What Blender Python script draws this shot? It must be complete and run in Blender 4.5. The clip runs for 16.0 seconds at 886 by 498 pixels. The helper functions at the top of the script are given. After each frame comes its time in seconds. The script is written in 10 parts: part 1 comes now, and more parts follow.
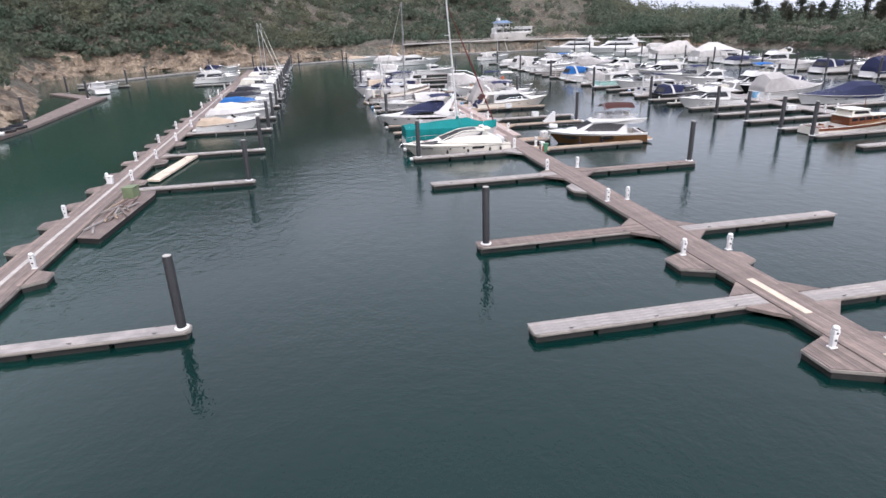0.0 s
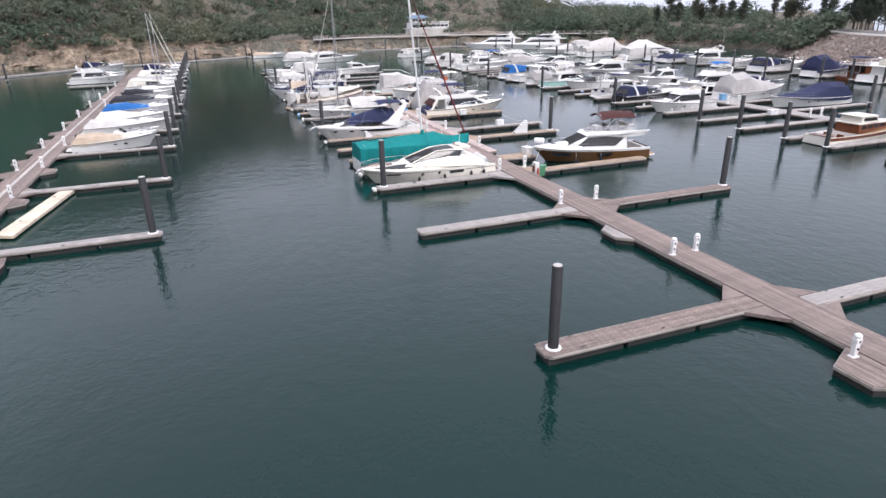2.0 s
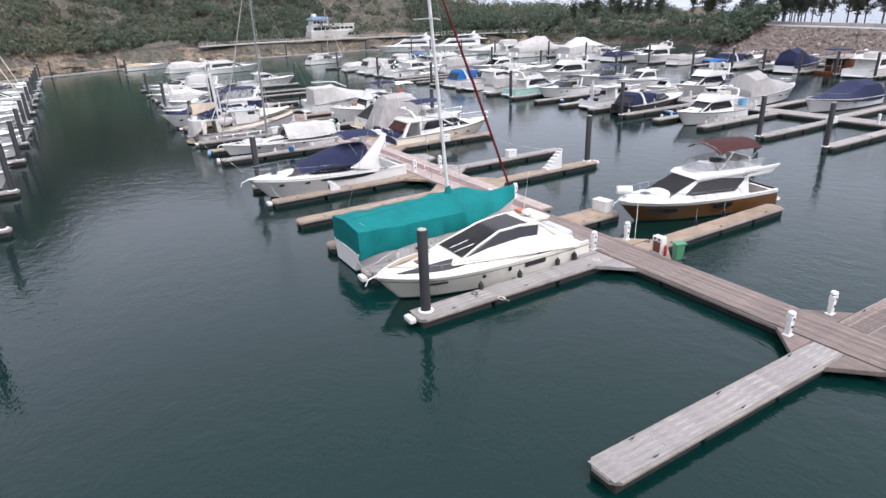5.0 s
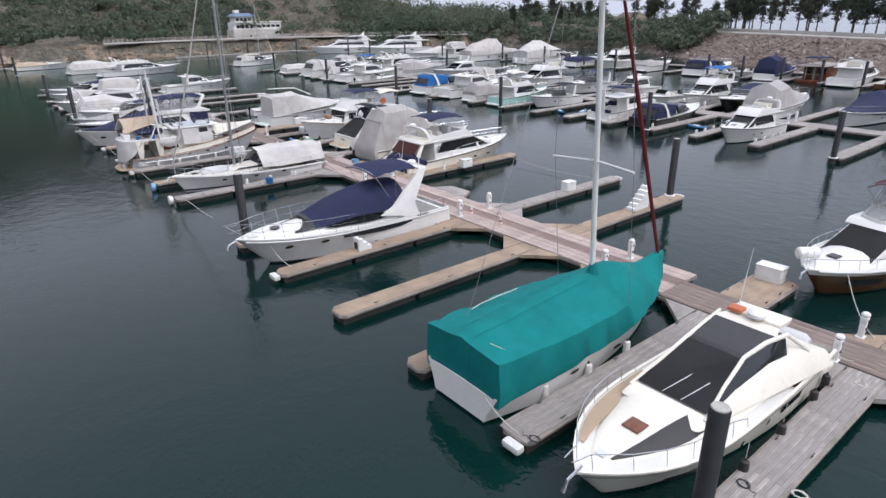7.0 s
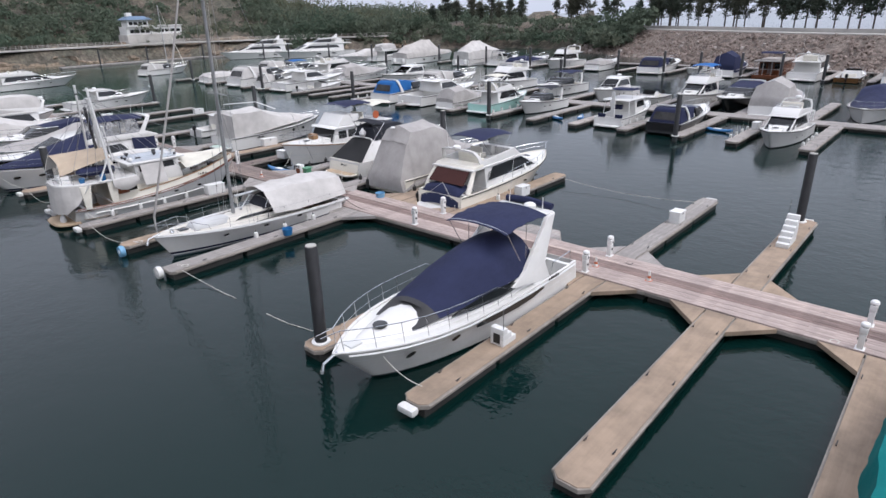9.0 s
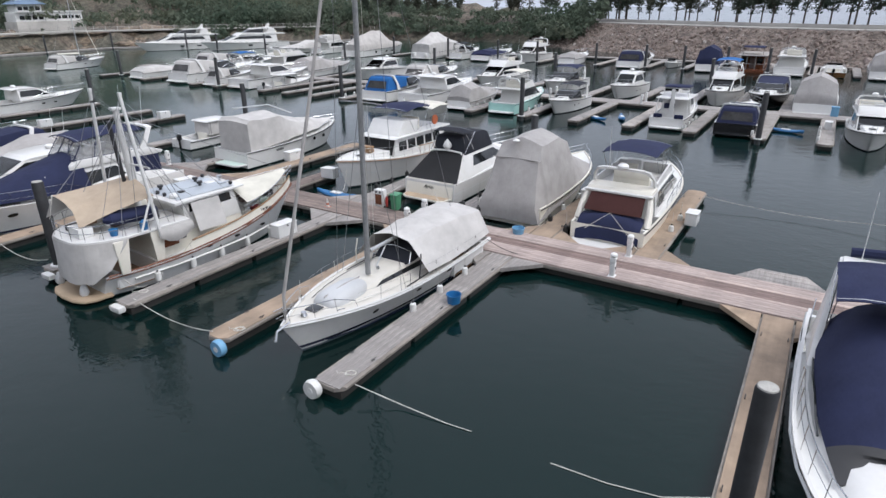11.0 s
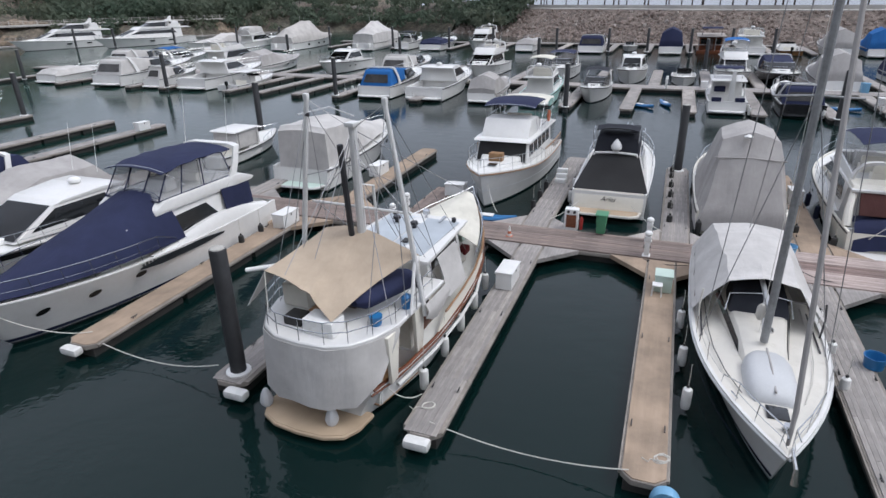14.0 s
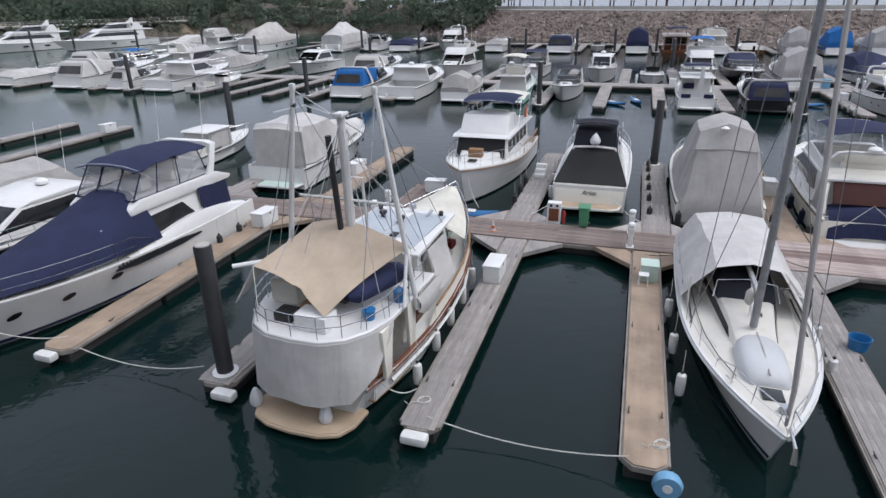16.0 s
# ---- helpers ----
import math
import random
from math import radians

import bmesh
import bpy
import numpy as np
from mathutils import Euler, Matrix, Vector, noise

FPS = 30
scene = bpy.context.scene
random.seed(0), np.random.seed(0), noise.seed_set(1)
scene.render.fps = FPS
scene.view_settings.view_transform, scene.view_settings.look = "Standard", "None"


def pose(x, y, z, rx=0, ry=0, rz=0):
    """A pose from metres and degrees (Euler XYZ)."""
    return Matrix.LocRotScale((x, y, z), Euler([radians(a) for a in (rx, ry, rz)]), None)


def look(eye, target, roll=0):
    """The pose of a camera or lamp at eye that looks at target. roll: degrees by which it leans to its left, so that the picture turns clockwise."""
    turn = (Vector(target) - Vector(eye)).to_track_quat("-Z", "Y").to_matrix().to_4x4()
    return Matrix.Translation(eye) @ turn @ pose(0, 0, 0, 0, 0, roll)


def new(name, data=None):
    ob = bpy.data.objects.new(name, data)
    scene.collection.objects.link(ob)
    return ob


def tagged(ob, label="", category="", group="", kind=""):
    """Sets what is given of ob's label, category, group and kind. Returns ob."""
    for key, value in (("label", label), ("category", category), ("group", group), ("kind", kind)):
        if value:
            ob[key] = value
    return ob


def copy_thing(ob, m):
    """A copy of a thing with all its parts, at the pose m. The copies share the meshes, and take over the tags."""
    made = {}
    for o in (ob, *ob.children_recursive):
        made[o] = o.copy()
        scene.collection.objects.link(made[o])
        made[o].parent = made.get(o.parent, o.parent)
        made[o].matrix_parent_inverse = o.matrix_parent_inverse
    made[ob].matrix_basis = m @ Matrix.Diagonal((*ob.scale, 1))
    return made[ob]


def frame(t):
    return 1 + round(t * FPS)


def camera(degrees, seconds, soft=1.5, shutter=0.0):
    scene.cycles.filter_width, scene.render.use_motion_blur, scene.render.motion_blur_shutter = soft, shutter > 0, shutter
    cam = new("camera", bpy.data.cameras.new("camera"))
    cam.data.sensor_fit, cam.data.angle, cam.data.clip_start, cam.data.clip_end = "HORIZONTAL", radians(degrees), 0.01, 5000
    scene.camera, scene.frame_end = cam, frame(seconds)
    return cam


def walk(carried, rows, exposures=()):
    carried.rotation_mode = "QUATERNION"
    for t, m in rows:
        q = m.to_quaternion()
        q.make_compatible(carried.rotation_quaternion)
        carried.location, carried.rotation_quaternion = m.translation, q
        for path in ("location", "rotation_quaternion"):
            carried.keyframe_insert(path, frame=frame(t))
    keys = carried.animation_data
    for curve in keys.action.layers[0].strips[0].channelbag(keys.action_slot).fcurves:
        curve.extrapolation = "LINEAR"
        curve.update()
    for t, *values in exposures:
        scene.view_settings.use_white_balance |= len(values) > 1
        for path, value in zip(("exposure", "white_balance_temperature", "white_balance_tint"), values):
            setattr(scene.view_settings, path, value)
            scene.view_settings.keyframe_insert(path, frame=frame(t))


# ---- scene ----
cam = camera(73.2, 16.0)
PATH = [
    (0, (-1.427, 2.094, 14.949), (-1.06, 3.923, 14.228), -1.9),
    (0.5, (-2.545, 6.14, 14.947), (-2.097, 7.948, 14.218), -1.7),
    (1, (-3.199, 10.309, 14.756), (-2.677, 12.097, 14.028), -1.9),
    (1.5, (-3.503, 14.646, 14.61), (-2.913, 16.411, 13.877), -1.4),
    (2, (-3.608, 19.101, 14.483), (-2.954, 20.84, 13.743), -1.1),
    (2.5, (-3.404, 23.576, 14.286), (-2.696, 25.293, 13.546), -1.0),
    (3, (-3.085, 28.207, 14.112), (-2.328, 29.903, 13.369), -0.8),
    (3.5, (-2.836, 32.589, 13.922), (-2.032, 34.262, 13.178), -0.9),
    (3.6, (-2.798, 33.474, 13.907), (-1.983, 35.142, 13.163), -1.3),
    (3.7, (-2.778, 34.37, 13.899), (-1.954, 36.032, 13.152), -0.6),
    (5.8, (-2.357, 53.106, 13.109), (-1.332, 54.658, 12.374), -2.1),
    (5.9, (-2.334, 53.99, 13.098), (-1.294, 55.529, 12.358), -1.0),
    (6, (-2.31, 54.862, 13.08), (-1.259, 56.394, 12.34), -1.1),
    (6.5, (-2.182, 59.114, 12.859), (-1.079, 60.611, 12.123), -1.2),
    (7, (-2.345, 63.022, 12.724), (-1.176, 64.467, 11.985), -0.7),
    (7.5, (-2.719, 66.782, 12.642), (-1.48, 68.166, 11.9), -0.2),
    (8, (-2.951, 70.52, 12.552), (-1.649, 71.843, 11.807), -0.0),
    (8.5, (-2.859, 74.231, 12.378), (-1.521, 75.52, 11.638), -0.4),
    (8.6, (-2.859, 75.001, 12.366), (-1.515, 76.282, 11.624), -0.5),
    (8.7, (-2.827, 75.809, 12.356), (-1.471, 77.079, 11.615), -0.7),
    (10.8, (-2.929, 93.749, 11.73), (-1.376, 94.759, 10.975), -0.5),
    (10.9, (-2.918, 94.61, 11.718), (-1.359, 95.61, 10.964), -0.3),
    (11, (-2.858, 95.51, 11.71), (-1.291, 96.492, 10.948), -0.3),
    (11.5, (-2.501, 100.013, 11.5), (-0.901, 100.933, 10.729), 0.0),
    (12, (-2.431, 104.151, 11.192), (-0.792, 105.005, 10.429), 0.1),
    (12.5, (-2.288, 107.803, 11.076), (-0.618, 108.587, 10.304), 0.5),
    (13, (-2.126, 110.975, 10.928), (-0.433, 111.703, 10.15), 0.5),
    (13.5, (-2.305, 112.333, 10.804), (-0.597, 113.023, 10.025), -0.4),
    (14, (-2.598, 113.142, 10.822), (-0.88, 113.795, 10.033), -1.0),
    (14.5, (-2.789, 113.646, 10.665), (-1.053, 114.262, 9.885), -1.1),
    (15, (-2.727, 113.672, 10.608), (-0.989, 114.272, 9.823), -1.2),
    (15.5, (-2.767, 113.718, 10.519), (-1.018, 114.297, 9.74), -1.1),
    (16, (-2.697, 113.73, 10.47), (-0.945, 114.292, 9.687), -1.0),
]
walk(cam, [(t, look(eye, target, roll)) for t, eye, target, roll in PATH],
     exposures=[(0, 0.51, 6500, 17), (1, 0.53, 6500, 17), (2.2, 0.56, 6500, 17), (3.6, 0.61, 6500, 16), (5, 0.5, 6450, 15), (7, 0.13, 6400, 14), (8.7, 0.1, 6400, 14), (11, 0.06, 6400, 11), (13, -0.04, 6350, 11), (16, -0.12, 6300, 12)])

# ---- daylight: overcast sky with a weak, wide sun ----
world = bpy.data.worlds.new("overcast")
scene.world = world
world.use_nodes = True
wn = world.node_tree.nodes
wn.clear()
w_out = wn.new("ShaderNodeOutputWorld")
w_bg = wn.new("ShaderNodeBackground")
w_sky = wn.new("ShaderNodeTexSky")
w_sky.sky_type = "NISHITA"
w_sky.sun_disc = False
w_sky.sun_elevation = radians(52)
w_sky.sun_rotation = radians(200)
w_sky.dust_density = 6.0
w_hs = wn.new("ShaderNodeHueSaturation")
w_hs.inputs["Saturation"].default_value = 0.12
w_mix = wn.new("ShaderNodeMixRGB")
w_mix.inputs["Fac"].default_value = 0.7
w_mix.inputs["Color2"].default_value = (7.25, 7.75, 9.1, 1)
world.node_tree.links.new(w_sky.outputs[0], w_hs.inputs["Color"])
world.node_tree.links.new(w_hs.outputs[0], w_mix.inputs["Color1"])
w_tc = wn.new("ShaderNodeTexCoord")
w_sep = wn.new("ShaderNodeSeparateXYZ")
w_rmp = wn.new("ShaderNodeValToRGB")
w_rmp.color_ramp.elements[0].position = 0.0
w_rmp.color_ramp.elements[0].color = (0.78, 0.8, 0.81, 1)
w_rmp.color_ramp.elements[1].position = 0.7
w_rmp.color_ramp.elements[1].color = (1.1, 1.1, 1.1, 1)
w_mul = wn.new("ShaderNodeMixRGB")
w_mul.blend_type = "MULTIPLY"
w_mul.inputs["Fac"].default_value = 1.0
world.node_tree.links.new(w_tc.outputs["Generated"], w_sep.inputs[0])
world.node_tree.links.new(w_sep.outputs["Z"], w_rmp.inputs["Fac"])
world.node_tree.links.new(w_mix.outputs[0], w_mul.inputs["Color1"])
world.node_tree.links.new(w_rmp.outputs[0], w_mul.inputs["Color2"])
world.node_tree.links.new(w_mul.outputs[0], w_bg.inputs["Color"])
world.node_tree.links.new(w_bg.outputs[0], w_out.inputs["Surface"])
w_bg.inputs["Strength"].default_value = 0.15

sun = new("sun", bpy.data.lights.new("sun", "SUN"))
sun.data.energy = 1.4
sun.data.angle = radians(25)
sun.data.color = (1.0, 0.97, 0.92)
sun.matrix_world = look((0, 0, 100), (-20, 60, 0))


# ---- materials ----
def nodes_of(name):
    m = bpy.data.materials.new(name)
    m.use_nodes = True
    nt = m.node_tree
    return m, nt, nt.nodes["Principled BSDF"]


def noise_node(nt, scale, detail=4.0, rough=0.55, coord="Object", stretch=None, world_space=False):
    n = nt.nodes.new("ShaderNodeTexNoise")
    n.inputs["Scale"].default_value = scale
    n.inputs["Detail"].default_value = detail
    n.inputs["Roughness"].default_value = rough
    if world_space:
        src = nt.nodes.new("ShaderNodeNewGeometry").outputs["Position"]
    else:
        src = nt.nodes.new("ShaderNodeTexCoord").outputs[coord]
    if stretch:
        mp = nt.nodes.new("ShaderNodeMapping")
        mp.inputs["Scale"].default_value = stretch
        nt.links.new(src, mp.inputs["Vector"])
        src = mp.outputs[0]
    nt.links.new(src, n.inputs["Vector"])
    return n


def ramp(nt, fac, stops):
    r = nt.nodes.new("ShaderNodeValToRGB")
    while len(r.color_ramp.elements) < len(stops):
        r.color_ramp.elements.new(0.5)
    for e, (p, c) in zip(r.color_ramp.elements, stops):
        e.position = p
        e.color = (*c, 1) if len(c) == 3 else c
    nt.links.new(fac, r.inputs["Fac"])
    return r


def mix(nt, fac, a, b, mode="MIX"):
    m = nt.nodes.new("ShaderNodeMixRGB")
    m.blend_type = mode
    if isinstance(fac, (int, float)):
        m.inputs["Fac"].default_value = fac
    else:
        nt.links.new(fac, m.inputs["Fac"])
    for key, v in (("Color1", a), ("Color2", b)):
        if isinstance(v, tuple):
            m.inputs[key].default_value = (*v, 1) if len(v) == 3 else v
        else:
            nt.links.new(v, m.inputs[key])
    return m.outputs[0]


def bump(nt, b, height, strength, dist=0.01):
    n = nt.nodes.new("ShaderNodeBump")
    n.inputs["Strength"].default_value = strength
    n.inputs["Distance"].default_value = dist
    nt.links.new(height, n.inputs["Height"])
    nt.links.new(n.outputs[0], b.inputs["Normal"])


def shade(c, k):
    return tuple(min(1.0, v * k) for v in c)


def stuff(name, col, rough=0.5, metal=0.0, vary=0.2, big=0.7, fine=25.0, bmp=0.15, stretch=None, dist=0.006, rand=0.0, spec=0.5, stain=None):
    """A surface with soft stains at metre size and grain at centimetre size."""
    m, nt, b = nodes_of(name)
    n1 = noise_node(nt, big, 4, stretch=stretch)
    n2 = noise_node(nt, fine, 3, stretch=stretch)
    c = ramp(nt, n1.outputs["Fac"], [(0.3, shade(col, 1 - vary)), (0.7, shade(col, 1 + vary * 0.5))]).outputs[0]
    g = ramp(nt, n2.outputs["Fac"], [(0.3, (1 - vary * 0.6,) * 3), (0.7, (1, 1, 1))]).outputs[0]
    c = mix(nt, 1.0, c, g, "MULTIPLY")
    if stain:
        n3 = noise_node(nt, 2.3, 6, 0.7)
        f = ramp(nt, n3.outputs["Fac"], [(0.56, (0, 0, 0)), (0.72, (0.6, 0.6, 0.6))]).outputs[0]
        c = mix(nt, f, c, stain)
    if rand:
        oi = nt.nodes.new("ShaderNodeObjectInfo")
        r = ramp(nt, oi.outputs["Random"], [(0.0, (1 - rand,) * 3), (1.0, (1 + rand * 0.4,) * 3)]).outputs[0]
        c = mix(nt, 1.0, c, r, "MULTIPLY")
    nt.links.new(c, b.inputs["Base Color"])
    b.inputs["Roughness"].default_value = rough
    b.inputs["Metallic"].default_value = metal
    b.inputs["Specular IOR Level"].default_value = spec
    if bmp:
        bump(nt, b, n2.outputs["Fac"], bmp, dist)
    return m


def cloth(name, col, folds=0.5):
    """Canvas: matt, faded in patches, with soft creases."""
    m, nt, b = nodes_of(name)
    n1 = noise_node(nt, 0.8, 5, 0.6)
    n2 = noise_node(nt, 1.6, 3, 0.5, stretch=(1, 2.2, 0.6))
    n3 = noise_node(nt, 160, 1)
    c = ramp(nt, n1.outputs["Fac"], [(0.3, shade(col, 0.82)), (0.7, shade(col, 1.12))]).outputs[0]
    nt.links.new(c, b.inputs["Base Color"])
    b.inputs["Roughness"].default_value = 0.85
    b.inputs["Specular IOR Level"].default_value = 0.2
    h = mix(nt, 0.05, n2.outputs["Fac"], n3.outputs["Fac"])
    bump(nt, b, h, folds, 0.08)
    return m


def weathered_wood(name, pale, dark, rand=0.3, axis=(14, 0.5, 14)):
    m, nt, b = nodes_of(name)
    n1 = noise_node(nt, 1.0, 6, 0.65, stretch=axis)
    n2 = noise_node(nt, 0.9, 5, 0.6)
    n3 = noise_node(nt, 9, 4, 0.7, stretch=axis)
    c = ramp(nt, n1.outputs["Fac"], [(0.32, dark), (0.62, pale)]).outputs[0]
    c2 = ramp(nt, n2.outputs["Fac"], [(0.35, (0.72, 0.72, 0.72)), (0.65, (1.1, 1.08, 1.06))]).outputs[0]
    c = mix(nt, 1.0, c, c2, "MULTIPLY")
    oi = nt.nodes.new("ShaderNodeObjectInfo")
    r = ramp(nt, oi.outputs["Random"], [(0.0, (1 - rand,) * 3), (0.8, (1, 1, 1)), (1.0, (1.2, 1.18, 1.14))]).outputs[0]
    c = mix(nt, 1.0, c, r, "MULTIPLY")
    nt.links.new(c, b.inputs["Base Color"])
    b.inputs["Roughness"].default_value = 0.85
    bump(nt, b, n3.outputs["Fac"], 0.5, 0.01)
    return m


def water_material():
    m, nt, b = nodes_of("marina_water")
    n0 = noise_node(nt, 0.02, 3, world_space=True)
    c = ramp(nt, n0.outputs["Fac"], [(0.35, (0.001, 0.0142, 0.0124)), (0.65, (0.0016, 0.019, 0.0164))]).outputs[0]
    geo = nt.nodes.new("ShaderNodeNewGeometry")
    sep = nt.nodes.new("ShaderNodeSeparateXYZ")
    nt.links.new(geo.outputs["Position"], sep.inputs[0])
    # base colour goes from green to darker green between y 58 and 110
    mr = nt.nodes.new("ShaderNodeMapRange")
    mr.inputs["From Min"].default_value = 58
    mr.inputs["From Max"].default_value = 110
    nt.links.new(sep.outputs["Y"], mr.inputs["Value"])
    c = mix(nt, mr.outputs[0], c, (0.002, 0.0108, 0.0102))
    # reflected hillside green put into the base colour, towards rocky west and basin head
    head = nt.nodes.new("ShaderNodeMapRange")
    head.inputs["From Min"].default_value = 135
    head.inputs["From Max"].default_value = 190
    nt.links.new(sep.outputs["Y"], head.inputs["Value"])
    c = mix(nt, head.outputs[0], c, (0.006, 0.034, 0.026))
    west = nt.nodes.new("ShaderNodeMapRange")
    west.inputs["From Min"].default_value = -10
    west.inputs["From Max"].default_value = -30
    nt.links.new(sep.outputs["X"], west.inputs["Value"])
    c = mix(nt, west.outputs[0], c, (0.006, 0.034, 0.026))
    nt.links.new(c, b.inputs["Base Color"])
    b.inputs["Roughness"].default_value = 0.085
    b.inputs["IOR"].default_value = 1.33
    b.inputs["Specular IOR Level"].default_value = 0.47
    n1 = noise_node(nt, 1.1, 3, 0.55, world_space=True, stretch=(1.0, 0.7, 1))
    n2 = noise_node(nt, 4.5, 2, 0.5, world_space=True, stretch=(1.0, 0.8, 1))
    n3 = noise_node(nt, 0.06, 2, 0.5, world_space=True)
    calm = ramp(nt, n3.outputs["Fac"], [(0.38, (0.62,) * 3), (0.62, (1, 1, 1))]).outputs[0]
    h = mix(nt, 0.3, n1.outputs["Fac"], n2.outputs["Fac"])
    bp = nt.nodes.new("ShaderNodeBump")
    bp.inputs["Distance"].default_value = 0.085
    nt.links.new(h, bp.inputs["Height"])
    mul = nt.nodes.new("ShaderNodeMath")
    mul.operation = "MULTIPLY"
    mul.inputs[1].default_value = 0.85
    nt.links.new(calm, mul.inputs[0])
    lee = nt.nodes.new("ShaderNodeMapRange")
    lee.inputs["From Min"].default_value = 60
    lee.inputs["From Max"].default_value = 100
    lee.inputs["To Min"].default_value = 1.0
    lee.inputs["To Max"].default_value = 0.5
    nt.links.new(sep.outputs["Y"], lee.inputs["Value"])
    both = nt.nodes.new("ShaderNodeMath")
    both.operation = "MULTIPLY"
    nt.links.new(mul.outputs[0], both.inputs[0])
    nt.links.new(lee.outputs[0], both.inputs[1])
    nt.links.new(both.outputs[0], bp.inputs["Strength"])
    nt.links.new(bp.outputs[0], b.inputs["Normal"])
    return m


def foliage_material(name, dark, pale):
    m, nt, b = nodes_of(name)
    g = nt.nodes.new("ShaderNodeNewGeometry")
    c = ramp(nt, g.outputs["Random Per Island"], [(0.0, dark), (0.75, pale), (1.0, shade(pale, 1.15))]).outputs[0]
    n = noise_node(nt, 0.035, 4, 0.6, world_space=True)
    k = ramp(nt, n.outputs["Fac"], [(0.34, (0.66, 0.8, 0.76)), (0.52, (1.0, 1.0, 0.98)), (0.68, (1.34, 1.12, 1.02))]).outputs[0]
    c = mix(nt, 1.0, c, k, "MULTIPLY")
    nt.links.new(c, b.inputs["Base Color"])
    b.inputs["Roughness"].default_value = 0.8
    b.inputs["Specular IOR Level"].default_value = 0.15
    thin = nt.nodes.new("ShaderNodeBsdfTranslucent")
    nt.links.new(c, thin.inputs["Color"])
    both = nt.nodes.new("ShaderNodeMixShader")
    both.inputs["Fac"].default_value = 0.42
    nt.links.new(b.outputs[0], both.inputs[1])
    nt.links.new(thin.outputs[0], both.inputs[2])
    nt.links.new(both.outputs[0], nt.nodes["Material Output"].inputs["Surface"])
    return m


def rock_material(name, a, b_, c_):
    m, nt, b = nodes_of(name)
    n1 = noise_node(nt, 0.12, 6, 0.7, world_space=True, stretch=(1, 1, 0.6))
    n2 = noise_node(nt, 1.1, 6, 0.7, world_space=True)
    n3 = noise_node(nt, 0.5, 3, 0.6, world_space=True, stretch=(1, 1, 0.15))
    c = ramp(nt, n1.outputs["Fac"], [(0.3, a), (0.5, b_), (0.72, c_)]).outputs[0]
    k = ramp(nt, n2.outputs["Fac"], [(0.3, (0.3,) * 3), (0.65, (1.2,) * 3)]).outputs[0]
    c = mix(nt, 1.0, c, k, "MULTIPLY")
    k3 = ramp(nt, n3.outputs["Fac"], [(0.35, (0.5,) * 3), (0.6, (1.0,) * 3)]).outputs[0]
    c = mix(nt, 1.0, c, k3, "MULTIPLY")
    nt.links.new(c, b.inputs["Base Color"])
    b.inputs["Roughness"].default_value = 0.9
    bump(nt, b, n2.outputs["Fac"], 0.8, 0.5)
    return m


def boulder_material():
    m, nt, b = nodes_of("boulder_stone")
    g = nt.nodes.new("ShaderNodeNewGeometry")
    c = ramp(nt, g.outputs["Random Per Island"], [(0.0, (0.2, 0.155, 0.134)), (0.6, (0.25, 0.198, 0.172)), (0.94, (0.3, 0.245, 0.215)), (1.0, (0.46, 0.42, 0.39))]).outputs[0]
    n = noise_node(nt, 2.5, 5, 0.7, world_space=True)
    k = ramp(nt, n.outputs["Fac"], [(0.3, (0.6,) * 3), (0.7, (1.1,) * 3)]).outputs[0]
    c = mix(nt, 1.0, c, k, "MULTIPLY")
    nt.links.new(c, b.inputs["Base Color"])
    b.inputs["Roughness"].default_value = 0.9
    bump(nt, b, n.outputs["Fac"], 0.5, 0.1)
    return m


def glass_material(name, col, rough=0.08, spec=0.6):
    m, nt, b = nodes_of(name)
    n = noise_node(nt, 1.4, 3)
    c = ramp(nt, n.outputs["Fac"], [(0.35, shade(col, 0.7)), (0.65, shade(col, 1.25))]).outputs[0]
    nt.links.new(c, b.inputs["Base Color"])
    b.inputs["Roughness"].default_value = rough
    b.inputs["Specular IOR Level"].default_value = spec
    return m


def clear_material(name):
    m, _, b = nodes_of(name)
    b.inputs["Base Color"].default_value = (0.4, 0.41, 0.42, 1)
    b.inputs["Roughness"].default_value = 0.12
    b.inputs["Alpha"].default_value = 0.42
    return m


M = {}
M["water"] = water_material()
M["gel"] = stuff("white_gelcoat", (0.69, 0.685, 0.67), 0.25, vary=0.07, big=0.6, fine=6, bmp=0.02, stain=(0.62, 0.6, 0.55))
M["gel_cream"] = stuff("cream_gelcoat", (0.74, 0.71, 0.63), 0.28, vary=0.07, big=0.6, fine=6, bmp=0.02, stain=(0.6, 0.56, 0.48))
M["gel_grey"] = stuff("greyed_gelcoat", (0.62, 0.63, 0.63), 0.35, vary=0.1, big=0.6, fine=6, bmp=0.03, stain=(0.48, 0.47, 0.43))
M["gel_mint"] = stuff("mint_gelcoat", (0.36, 0.6, 0.55), 0.3, vary=0.08, big=0.6, fine=6, bmp=0.02)
M["gel_navy"] = stuff("navy_gelcoat", (0.015, 0.02, 0.05), 0.2, vary=0.15, big=0.6, fine=6, bmp=0.02)
M["gel_black"] = stuff("black_gelcoat", (0.012, 0.013, 0.015), 0.22, vary=0.2, fine=6, bmp=0.02)
M["gel_brown"] = stuff("bronze_brown_paint", (0.105, 0.052, 0.02), 0.22, vary=0.12, big=0.5, fine=8, bmp=0.02)
M["deck"] = stuff("nonskid_deck", (0.7, 0.7, 0.68), 0.55, vary=0.1, big=0.9, fine=90, bmp=0.25, dist=0.003, stain=(0.55, 0.53, 0.47))
